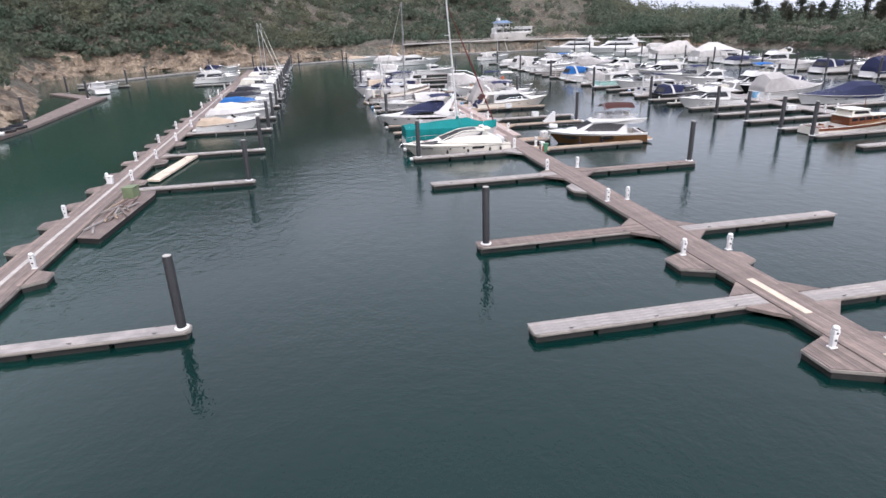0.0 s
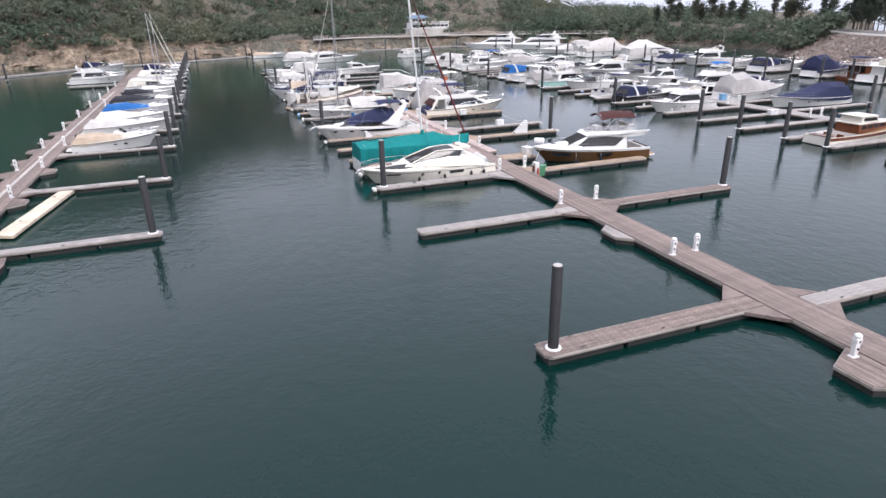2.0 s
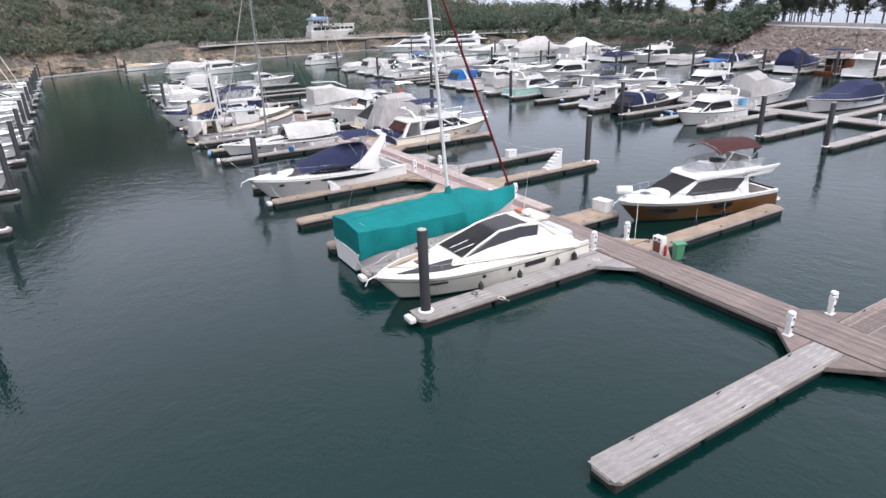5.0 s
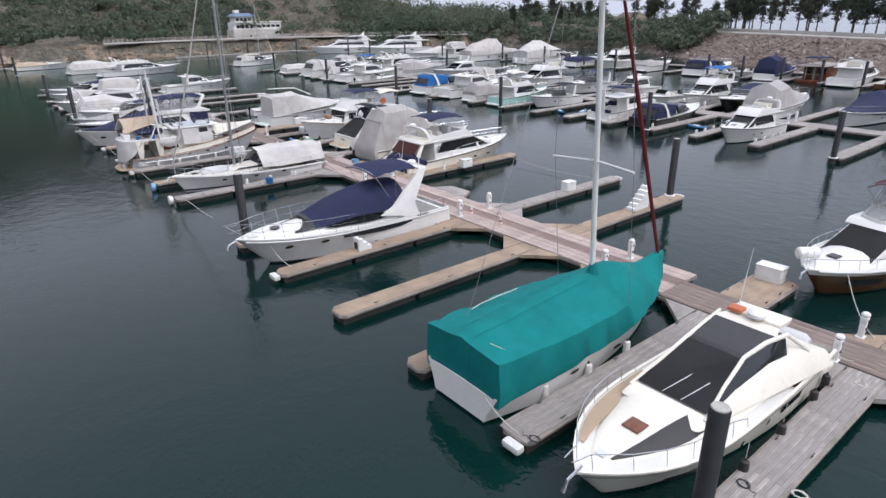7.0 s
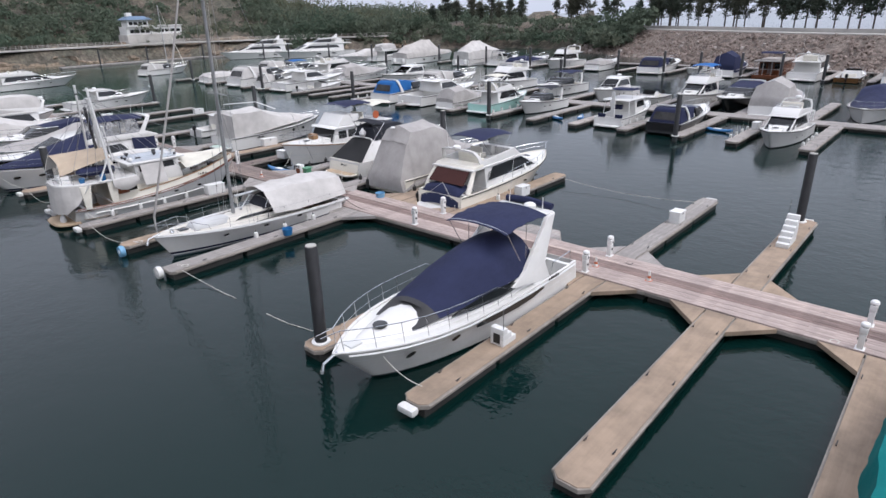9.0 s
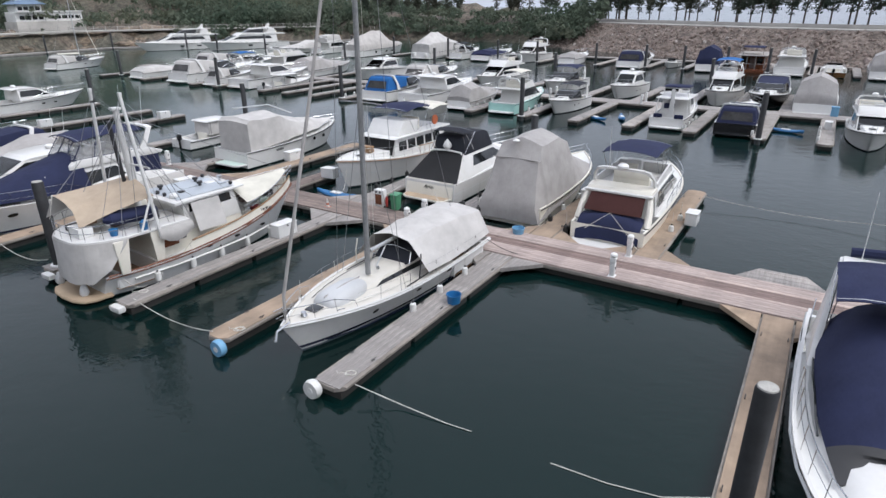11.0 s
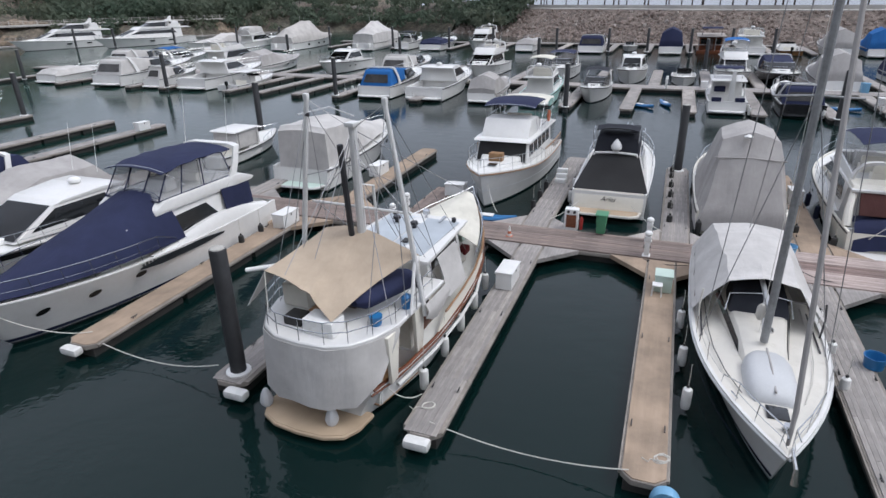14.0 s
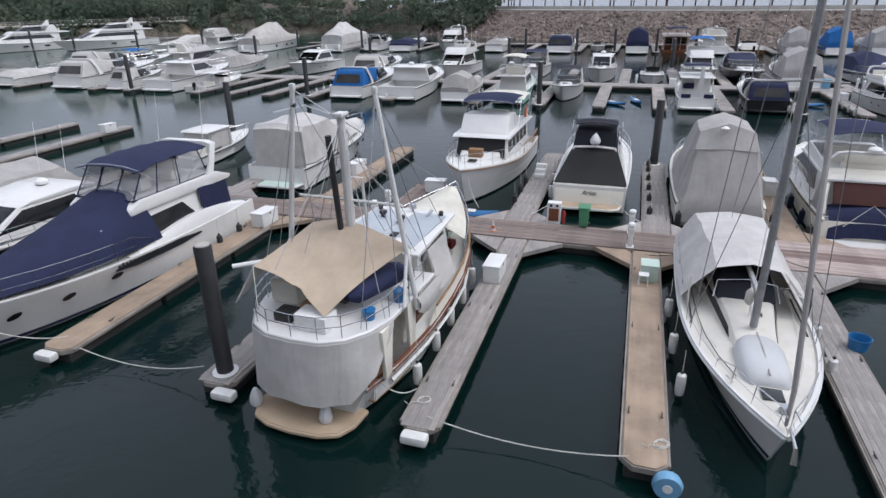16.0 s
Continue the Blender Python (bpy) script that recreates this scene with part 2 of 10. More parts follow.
M["deck_cream"] = stuff("cream_nonskid_deck", (0.64, 0.615, 0.56), 0.6, vary=0.12, big=0.9, fine=90, bmp=0.25, dist=0.003, stain=(0.48, 0.45, 0.38))
# grey mast alloy, darkened further with its shade put into the colour
M["mast_grey"] = stuff("shaded_grey_mast", (0.3, 0.305, 0.31), 0.5, metal=0.3, vary=0.25, big=1.5, fine=12, bmp=0.08)
M["antifoul"] = stuff("dark_antifouling", (0.02, 0.022, 0.03), 0.6, vary=0.3)
M["antifoul_blue"] = stuff("grey_blue_antifouling", (0.12, 0.15, 0.18), 0.6, vary=0.3)
M["glass"] = glass_material("tinted_window", (0.012, 0.014, 0.016))
M["vinyl"] = glass_material("smoky_vinyl_window", (0.075, 0.072, 0.07), 0.2, 0.4)
M["mesh_cover"] = stuff("black_mesh_cover", (0.035, 0.035, 0.037), 0.6, vary=0.2, fine=120, bmp=0.2, dist=0.002)
M["clear"] = clear_material("clear_vinyl")
M["teak"] = stuff("teak", (0.3, 0.17, 0.08), 0.5, vary=0.3, big=1.2, fine=18, stretch=(0.6, 8, 8))
M["varnish"] = stuff("varnished_wood", (0.17, 0.06, 0.03), 0.2, vary=0.3, big=1.2, fine=14, stretch=(0.6, 8, 8))
M["synth_teak"] = stuff("beige_deck_mat", (0.42, 0.32, 0.22), 0.7, vary=0.2, fine=60)
M["steel"] = stuff("stainless_steel", (0.62, 0.63, 0.64), 0.25, metal=1.0, vary=0.1, fine=40, bmp=0.02)
M["alu"] = stuff("anodised_mast", (0.52, 0.53, 0.54), 0.35, metal=0.6, vary=0.12, fine=20, bmp=0.03)
M["mast_paint"] = stuff("mast_white_paint", (0.66, 0.66, 0.65), 0.35, vary=0.1, bmp=0.03)
# blacks of rubber, canvas and piles lifted slightly to stand for haze
M["rubber"] = stuff("black_rubber", (0.028, 0.028, 0.028), 0.6, vary=0.3)
M["fender"] = stuff("white_vinyl_fender", (0.68, 0.68, 0.66), 0.4, vary=0.15, big=3, stain=(0.4, 0.37, 0.3))
M["fender_navy"] = cloth("navy_fender_sock", (0.012, 0.016, 0.035), 0.1)
M["rope"] = stuff("white_rope", (0.62, 0.6, 0.55), 0.9, vary=0.2, fine=60)
M["rope_dark"] = stuff("dark_rope", (0.05, 0.05, 0.055), 0.9, vary=0.2, fine=60)
M["wire"] = stuff("rigging_wire", (0.3, 0.3, 0.31), 0.4, metal=0.8, vary=0.1, bmp=0)
M["c_teal"] = cloth("teal_canvas", (0.002, 0.165, 0.165))
M["c_navy"] = cloth("navy_canvas", (0.022, 0.027, 0.064))
M["c_black"] = cloth("black_canvas", (0.026, 0.028, 0.036))
M["c_blue"] = cloth("blue_canvas", (0.02, 0.115, 0.33))
M["c_brown"] = cloth("brown_canvas", (0.06, 0.024, 0.022))
M["c_grey"] = cloth("grey_canvas", (0.36, 0.345, 0.335))
M["c_lgrey"] = cloth("light_grey_canvas", (0.5, 0.485, 0.47))
M["c_beige"] = cloth("beige_canvas", (0.43, 0.35, 0.268))
M["c_cream"] = cloth("cream_canvas", (0.6, 0.58, 0.51))
M["c_tent"] = cloth("pale_tent_canvas", (0.44, 0.42, 0.4))
M["roof_grey"] = stuff("pale_blue_grey_panel", (0.4, 0.44, 0.48), 0.45, vary=0.12)
M["c_sail"] = cloth("sail_cloth", (0.7, 0.68, 0.6))
M["c_red"] = cloth("maroon_sail_sock", (0.13, 0.02, 0.022), 0.2)
M["plank_grey"] = weathered_wood("weathered_grey_plank", (0.345, 0.325, 0.312), (0.235, 0.218, 0.208), 0.05, axis=(0.5, 14, 14))
M["plank_pale"] = weathered_wood("bleached_plank", (0.47, 0.445, 0.42), (0.36, 0.335, 0.31), 0.08)
M["plank_brown"] = weathered_wood("weathered_brown_plank", (0.25, 0.2, 0.18), (0.145, 0.113, 0.102), 0.26)
M["plank_pink"] = weathered_wood("pinkish_composite_plank", (0.47, 0.39, 0.36), (0.33, 0.265, 0.245), 0.12)
M["plank_dark"] = weathered_wood("dark_composite_plank", (0.24, 0.175, 0.16), (0.15, 0.11, 0.1), 0.12)
M["tan"] = weathered_wood("tan_composite_deck", (0.35, 0.268, 0.2), (0.3, 0.228, 0.167), 0.1, axis=(0.35, 5, 5))
M["tan_new"] = weathered_wood("new_pale_board", (0.62, 0.54, 0.44), (0.5, 0.42, 0.33), 0.08)
# near black, so the floats read as the shadowed gap under the decks
M["float"] = stuff("pontoon_float", (0.03, 0.028, 0.026), 0.85, vary=0.4, big=1.5, fine=12, bmp=0.4)
M["edge"] = stuff("pontoon_edge_timber", (0.3, 0.27, 0.24), 0.85, vary=0.3, big=1.2, fine=14, bmp=0.4)
M["pile"] = stuff("black_pile_sleeve", (0.034, 0.035, 0.038), 0.55, vary=0.3, big=1.5, fine=10, bmp=0.1)
M["pile_top"] = stuff("pile_cap", (0.42, 0.41, 0.38), 0.8, vary=0.3, big=3)
M["plastic"] = stuff("white_plastic", (0.74, 0.74, 0.73), 0.4, vary=0.08, big=2, bmp=0.04, stain=(0.55, 0.53, 0.48))
M["plastic_green"] = stuff("green_plastic", (0.07, 0.24, 0.13), 0.45, vary=0.12)
M["green_box"] = stuff("faded_green_box", (0.17, 0.22, 0.12), 0.7, vary=0.25)
M["plastic_mint"] = stuff("pale_green_plastic", (0.5, 0.62, 0.55), 0.45, vary=0.1)
M["plastic_blue"] = stuff("blue_plastic", (0.02, 0.15, 0.36), 0.4, vary=0.15)
M["plastic_lblue"] = stuff("light_blue_plastic", (0.16, 0.36, 0.55), 0.45, vary=0.15)
M["plastic_red"] = stuff("red_paint", (0.35, 0.03, 0.025), 0.45, vary=0.15)
M["plastic_orange"] = stuff("orange_plastic", (0.46, 0.12, 0.05), 0.45, vary=0.15)
M["grey_tube"] = stuff("grey_inflatable", (0.5, 0.51, 0.52), 0.55, vary=0.12)
M["dark_metal"] = stuff("dark_metal", (0.05, 0.05, 0.055), 0.5, metal=0.4, vary=0.2)
M["rock"] = rock_material("shore_rock", (0.12, 0.1, 0.078), (0.28, 0.215, 0.155), (0.44, 0.355, 0.26))
M["wall_earth"] = rock_material("wall_earth", (0.19, 0.15, 0.128), (0.235, 0.19, 0.162), (0.28, 0.235, 0.203))
M["soil"] = rock_material("hill_soil", (0.1, 0.106, 0.08), (0.145, 0.13, 0.1), (0.22, 0.17, 0.135))
M["boulder"] = boulder_material()
# both leaf colours paled to carry the distance haze
M["leaf"] = foliage_material("hill_foliage", (0.1, 0.122, 0.092), (0.13, 0.154, 0.115))
M["leaf_tree"] = foliage_material("tree_foliage", (0.048, 0.058, 0.05), (0.095, 0.108, 0.085))
M["bark"] = stuff("bark", (0.09, 0.075, 0.065), 0.9, vary=0.3, big=2, fine=9, stretch=(6, 6, 0.7), bmp=0.5)
M["concrete"] = stuff("pale_concrete", (0.48, 0.46, 0.43), 0.85, vary=0.2, big=0.3, fine=8, bmp=0.2)
M["wall_white"] = stuff("white_wall_paint", (0.72, 0.72, 0.7), 0.8, vary=0.1, big=0.5)
M["roof_blue"] = stuff("blue_grey_roof", (0.13, 0.2, 0.3), 0.6, vary=0.2)


# ---- small mesh helpers ----
def to_mesh(bm, name):
    me = bpy.data.meshes.new(name)
    bm.normal_update()
    bm.to_mesh(me)
    bm.free()
    return me


def thing(name, label, category, group="", kind="", m=None):
    ob = new(name)
    ob.empty_display_size = 0.2
    tagged(ob, label, category, group, kind)
    if m is not None:
        ob.matrix_basis = m
    return ob


def part(name, bm, material, parent, label="", smooth=35, m=None):
    """Links a bmesh, or a mesh, as one object under a thing or under a part."""
    me = bm if isinstance(bm, bpy.types.Mesh) else to_mesh(bm, name)
    if not me.materials:
        me.materials.append(M[material])
    if smooth and isinstance(bm, bmesh.types.BMesh):
        me.shade_smooth()
        me.set_sharp_from_angle(angle=radians(smooth))
    ob = new(name, me)
    if parent is not None:
        ob.parent = parent
    if m is not None:
        ob.matrix_basis = m
    if label:
        tagged(ob, label)
    return ob


def single(name, bm, material, label, category, group="", kind="", m=None, smooth=35):
    ob = part(name, bm, material, None, "", smooth, m)
    return tagged(ob, label, category, group, kind)


def bevel(bm, w, seg=2):
    bmesh.ops.remove_doubles(bm, verts=bm.verts, dist=1e-5)
    bmesh.ops.bevel(bm, geom=list(bm.edges), offset=w, segments=seg, affect="EDGES", profile=0.6, clamp_overlap=True)
    return bm


def box(sx, sy, sz, c=(0, 0, 0), b=0.0, taper=1.0, bm=None):
    """A block on its base centre c; taper narrows its top; edges rounded by b."""
    own = bmesh.new()
    v = []
    for z, k in ((0, 1.0), (sz, taper)):
        for x, y in ((-1, -1), (1, -1), (1, 1), (-1, 1)):
            v.append(own.verts.new((c[0] + x * sx / 2 * k, c[1] + y * sy / 2 * k, c[2] + z)))
    own.faces.new(v[3::-1])
    own.faces.new(v[4:])
    for i in range(4):
        j = (i + 1) % 4
        own.faces.new((v[i], v[j], v[4 + j], v[4 + i]))
    if b:
        bevel(own, b)
    return join(bm, own)


def join(bm, own):
    if bm is None:
        return own
    me = bpy.data.meshes.new("t")
    own.to_mesh(me)
    own.free()
    bm.from_mesh(me)
    bpy.data.meshes.remove(me)
    return bm


def ring(bm, c, ax, up, r, n):
    side = ax.cross(up).normalized()
    up = side.cross(ax).normalized()
    return [bm.verts.new(c + r * (math.cos(2 * math.pi * i / n) * side + math.sin(2 * math.pi * i / n) * up)) for i in range(n)]


def tube(pts, r, n=6, bm=None, closed=False):
    """A round bar along points; r is one radius or one for each point."""
    own = bmesh.new() if bm is None else bm
    P = [Vector(p) for p in pts]
    R = r if isinstance(r, (list, tuple)) else [r] * len(P)
    rings = []
    for i, p in enumerate(P):
        a = P[(i + 1) % len(P)] if (closed or i + 1 < len(P)) else p
        b = P[i - 1] if (closed or i > 0) else p
        d = (a - b)
        d = d.normalized() if d.length > 1e-6 else Vector((0, 0, 1))
        up = Vector((0, 0, 1)) if abs(d.z) < 0.9 else Vector((1, 0, 0))
        rings.append(ring(own, p, d, up, R[i], n))
    m = len(rings)
    for i in range(m if closed else m - 1):
        A, B = rings[i], rings[(i + 1) % m]
        for k in range(n):
            own.faces.new((A[k], A[(k + 1) % n], B[(k + 1) % n], B[k]))
    if not closed:
        own.faces.new(rings[0][::-1])
        own.faces.new(rings[-1])
    return own


def lathe(prof, n=14, bm=None, c=(0, 0, 0)):
    """A turned body round the z axis from (radius, height) pairs."""
    own = bmesh.new() if bm is None else bm
    R = [[own.verts.new((c[0] + r * math.cos(2 * math.pi * k / n), c[1] + r * math.sin(2 * math.pi * k / n), c[2] + z)) for k in range(n)] for r, z in prof]
    for A, B in zip(R, R[1:]):
        for k in range(n):
            own.faces.new((A[k], A[(k + 1) % n], B[(k + 1) % n], B[k]))
    own.faces.new(R[0][::-1])
    own.faces.new(R[-1])
    return own


def grid(rows, bm=None, thick=0.0, close=False):
    """A skin over rows of points."""
    own = bmesh.new()
    V = [[own.verts.new(p) for p in row] for row in rows]
    for A, B in zip(V, V[1:]):
        for i in range(len(A) - 1):
            own.faces.new((A[i], A[i + 1], B[i + 1], B[i]))
        if close:
            own.faces.new((A[-1], A[0], B[0], B[-1]))
    if thick:
        bmesh.ops.recalc_face_normals(own, faces=own.faces)
        bmesh.ops.solidify(own, geom=list(own.faces), thickness=thick)
    return join(bm, own)


def sag(a, b, drop, n=10):
    a, b = Vector(a), Vector(b)
    return [a.lerp(b, i / n) - Vector((0, 0, drop * 4 * (i / n) * (1 - i / n))) for i in range(n + 1)]


def prism(poly, z0, z1, b=0.0, bm=None):
    """A plate with a plan outline."""
    own = bmesh.new()
    area = sum(p[0] * q[1] - q[0] * p[1] for p, q in zip(poly, poly[1:] + poly[:1]))
    if area < 0:
        poly = poly[::-1]
    A = [own.verts.new((x, y, z0)) for x, y in poly]
    B = [own.verts.new((x, y, z1)) for x, y in poly]
    own.faces.new(A[::-1])
    own.faces.new(B)
    k = len(A)
    for i in range(k):
        own.faces.new((A[i], A[(i + 1) % k], B[(i + 1) % k], B[i]))
    if b:
        bevel(own, b, 1)
    return join(bm, own)

# ---- water, land, sea wall ----
bmw = bmesh.new()
R0 = 1800
for sx, sy in ((-1, -1), (1, -1), (1, 1), (-1, 1)):
    bmw.verts.new((60 + sx * R0, 120 + sy * R0, 0))
bmw.faces.new(bmw.verts)
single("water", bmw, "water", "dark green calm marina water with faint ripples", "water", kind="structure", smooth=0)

SHORE = [(-44, -60), (-50, 60), (-53, 105), (-54, 125), (-61, 148), (-68, 168), (-80, 195), (-87, 220), (-80, 241), (-58, 247), (-40, 250), (-20, 260), (0, 270), (14, 275), (50, 281),
         (92, 283), (130, 264), (163, 238), (178, 205), (176, 178), (162, 160)]


def shore_distance(px, py, line):
    """Signed distance of points from the shore line; positive inland, on its left-hand outer side."""
    best = np.full(px.shape, 1e9)
    sign = np.ones(px.shape)
    for (ax, ay), (bx, by) in zip(line, line[1:]):
        dx, dy = bx - ax, by - ay
        L2 = dx * dx + dy * dy
        t = np.clip(((px - ax) * dx + (py - ay) * dy) / L2, 0, 1)
        ex, ey = px - (ax + t * dx), py - (ay + t * dy)
        d = np.hypot(ex, ey)
        cr = dx * (py - ay) - dy * (px - ax)
        near = d < best
        best = np.where(near, d, best)
        sign = np.where(near, np.where(cr > 0, 1.0, -1.0), sign)
    return best * sign


def fbm(x, y, s, seed=0.0):
    return noise.fractal(Vector((x * s + seed, y * s - seed, seed)), 0.8, 2.1, 4)


def land_height(px, py, d):
    """Rocky foot on the west shore, low bank in the north, then wooded hills."""
    west = np.clip((5 - px) / 45, 0, 1)
    east = np.clip((px - 145) / 50, 0, 1)
    back = np.clip((py - 254) / 30, 0, 1)
    rocky = np.clip(d, 0, 9) * 0.95 * west + np.clip(d, 0, 4) * 1.1 * (1 - west)
    north = np.clip((py - 150) / 120, 0, 1)
    start = 9 * west + (26 + 10 * north) * (1 - west)
    slope = 0.62 * west + (1 - west) * (0.03 + 0.5 * (1 - east) * np.where(px > 110, back, 1.0))
    seaward = (px > 120) & (py < 246)
    rocky = np.where(seaward, np.clip(d, 0, 14) * 0.52, rocky)
    h = rocky + np.clip(d - start, 0, 170) * slope
    h = np.where(seaward, rocky - np.clip(d - 30, 0, 30) * 0.45, h)
    return np.where(d < 0, np.maximum(d * 0.6, -4), h)


xs, ys = np.arange(-330, 330, 6.0), np.arange(-80, 520, 6.0)
GX, GY = np.meshgrid(xs, ys)
GD = shore_distance(GX, GY, SHORE)
GH = land_height(GX, GY, GD)
rows = []
for j in range(len(ys)):
    row = []
    for i in range(len(xs)):
        d, h = GD[j, i], GH[j, i]
        wob = 0.0 if d < -6 else fbm(xs[i], ys[j], 0.045, 3.1) * (1.2 + min(max(d, 0), 40) * 0.12)
        row.append((xs[i] + 1.5 * math.sin(ys[j]), ys[j], (h + wob if d > 0 else h - 0.8)))
    rows.append(row)
bmh = bmesh.new()
V = [[bmh.verts.new(p) for p in row] for row in rows]
for j in range(len(ys) - 1):
    for i in range(len(xs) - 1):
        if max(GD[j, i], GD[j + 1, i], GD[j, i + 1], GD[j + 1, i + 1]) > -8 and not (xs[i] > 0 and ys[j] < 176):
            bmh.faces.new((V[j][i], V[j][i + 1], V[j + 1][i + 1], V[j + 1][i]))
bmesh.ops.delete(bmh, geom=[v for v in bmh.verts if not v.link_faces], context="VERTS")
single("hill_ground", bmh, "soil", "wooded hillside with brown earth behind the marina", "hillside", kind="structure", smooth=80)


# rocky foot of the west and north shore: a rough strip of faceted rock
def rock_shore():
    line = []
    for (ax, ay), (bx, by) in zip(SHORE[1:17], SHORE[2:18]):
        n = max(2, int(math.hypot(bx - ax, by - ay) / 1.3))
        line += [(ax + (bx - ax) * k / n, ay + (by - ay) * k / n) for k in range(n)]
    rows = []
    for i, (x, y) in enumerate(line):
        p, q = line[max(i - 1, 0)], line[min(i + 1, len(line) - 1)]
        tx, ty = q[0] - p[0], q[1] - p[1]
        L = math.hypot(tx, ty) or 1
        nx, ny = -ty / L, tx / L
        top = (8.6 if y > 190 else 7.0) if x < -25 else max(4.3, 8.6 - (x + 25) * 0.14)
        top *= 1 + 0.6 * fbm(x, y, 0.05, 9.0)
        row = []
        for k in range(13):
            u = k / 12
            out = -1.2 + 11.5 * u ** 1.15 * (0.55 + 0.45 * min(1, top / 10))
            z = -1.0 + (top + 1.0) * u ** 0.9
            j = 1.9 * noise.noise(Vector((x * 0.22, y * 0.22, z * 0.5))) + 1.5 * noise.noise(Vector((x * 0.6, y * 0.6, z * 1.0))) + 0.7 * noise.noise(Vector((x * 1.9, y * 1.9, z * 2.1)))
            row.append((x + nx * (out + j), y + ny * (out + j), z + 0.7 * noise.noise(Vector((x * 0.5, y * 0.5, k * 0.9)))))
        rows.append(row)
    return grid(rows)


single("rock_shore", rock_shore(), "rock", "craggy brown and ochre rock face along the waterline", "rock face", kind="structure", smooth=25)


def leaf_mass(spots, seed, per=46, leaf=0.75):
    """Many crowns made of small leaf clumps; each spot is x, y, z, radius, height."""
    rng = np.random.default_rng(seed)
    sp = np.array(spots)
    cnt = (per * np.clip((sp[:, 3] / 2.6) ** 2, 0.5, 2.2)).astype(int)
    q = np.repeat(sp, cnt, axis=0)
    k = len(q)
    u = rng.normal(size=(k, 3))
    u /= np.linalg.norm(u, axis=1)[:, None]
    u[:, 2] = np.abs(u[:, 2]) - 0.25
    rad = q[:, 3] * (0.55 + 0.5 * rng.random(k))
    c = np.stack([q[:, 0] + u[:, 0] * rad, q[:, 1] + u[:, 1] * rad, q[:, 2] + q[:, 4] * 0.55 + u[:, 2] * rad * q[:, 4] / (2 * q[:, 3])], 1)
    t1 = np.cross(u + 0.5 * rng.normal(size=(k, 3)), rng.normal(size=(k, 3)))
    t1 /= np.linalg.norm(t1, axis=1)[:, None] + 1e-6
    t2 = np.cross(t1, u)
    s = (leaf * (0.6 + 0.8 * rng.random(k)))[:, None]
    vs = np.stack([c + s * t1, c + s * 0.8 * t2 + 0.25 * s * u, c - s * t1, c - s * 0.8 * t2 + 0.25 * s * u], 1).reshape(-1, 3)
    fs = np.arange(4 * k).reshape(-1, 4)
    me = bpy.data.meshes.new("leaves")
    me.from_pydata(vs.tolist(), [], fs.tolist())
    return me


def forest():
    rng = np.random.default_rng(7)
    n = 60000
    x, y = rng.uniform(-250, 260, n), rng.uniform(20, 450, n)
    d = shore_distance(x, y, SHORE)
    h = land_height(x, y, d)
    keep = (d > 4) & (d < 190) & ~((x > 0) & (y < 182)) & ~((x > 125) & (y < 244))
    keep &= ~((x > 20) & (x < 140) & (d < 30) & (rng.random(n) < 0.85))
    keep &= rng.random(n) < 1.2 - d / 200
    spots = []
    for k in np.nonzero(keep)[0]:
        bare = noise.noise(Vector((x[k] * 0.02, y[k] * 0.02, 2.0)))
        if bare > 0.34 and rng.random() < 0.75:
            continue
        r = rng.uniform(1.4, 3.4) * (1.9 if rng.random() < 0.13 else 1.0) * (1.1 if x[k] > 110 and d[k] < 60 else 1.0)
        spots.append((x[k], y[k], h[k] - 0.5, r, r * rng.uniform(1.3, 2.1) + (1.2 if x[k] > 110 else 0)))
        if len(spots) >= 11000:
            break
    # trees and bushes down to the waterline
    line = SHORE[2:15] + [(118, 270)] + SHORE[16:]
    for (ax, ay), (bx, by) in zip(line, line[1:]):
        if 20 < ax < 110:
            continue
        L = math.hypot(bx - ax, by - ay)
        nx, ny = -(by - ay) / L, (bx - ax) / L
        west = ax < 60
        for k in range(int(L * (1.1 if west else 2.2))):
            u = rng.random()
            o = rng.uniform(7.0, 16) if west else rng.uniform(0.5, 16)
            r = rng.uniform(1.1, 2.2) if west else rng.uniform(1.6, 3.2)
            px, py = ax + (bx - ax) * u + nx * o, ay + (by - ay) * u + ny * o
            z = min(9.0, o * 0.8) if west else min(7.0, o * 0.5)
            spots.append((px, py, z - 0.4, r, r * rng.uniform(1.2, 1.7) if west else rng.uniform(3.0, 5.5)))
    for k in range(60):
        u, o = rng.random(), rng.uniform(-1, 16)
        spots.append((175 - 14 * u + 0.66 * o, 178 - 19 * u - 0.6 * o, max(0, o * 0.45), rng.uniform(1.8, 3.0), rng.uniform(4, 7.5)))
    return leaf_mass(spots, 3, 46, 0.55)


wood = part("hill_woodland", forest(), "leaf", None)
tagged(wood, "dense green scrub and trees covering the hillside", "woodland", kind="stuff")

# sea wall: rubble slope, promenade on top
WALL = [(172, 176), (161, 158), (150, 136), (139, 116), (133, 98), (129, 78), (124, 45), (115, 5), (104, -40)]
WALL_TOP, WALL_RUN = 6.2, 12.5


def wall_line(step):
    out = []
    for (ax, ay), (bx, by) in zip(WALL, WALL[1:]):
        n = max(1, int(math.hypot(bx - ax, by - ay) / step))
        for k in range(n):
            dx, dy = bx - ax, by - ay
            L = math.hypot(dx, dy)
            out.append((ax + dx * k / n, ay + dy * k / n, -dy / L, dx / L))
    return out


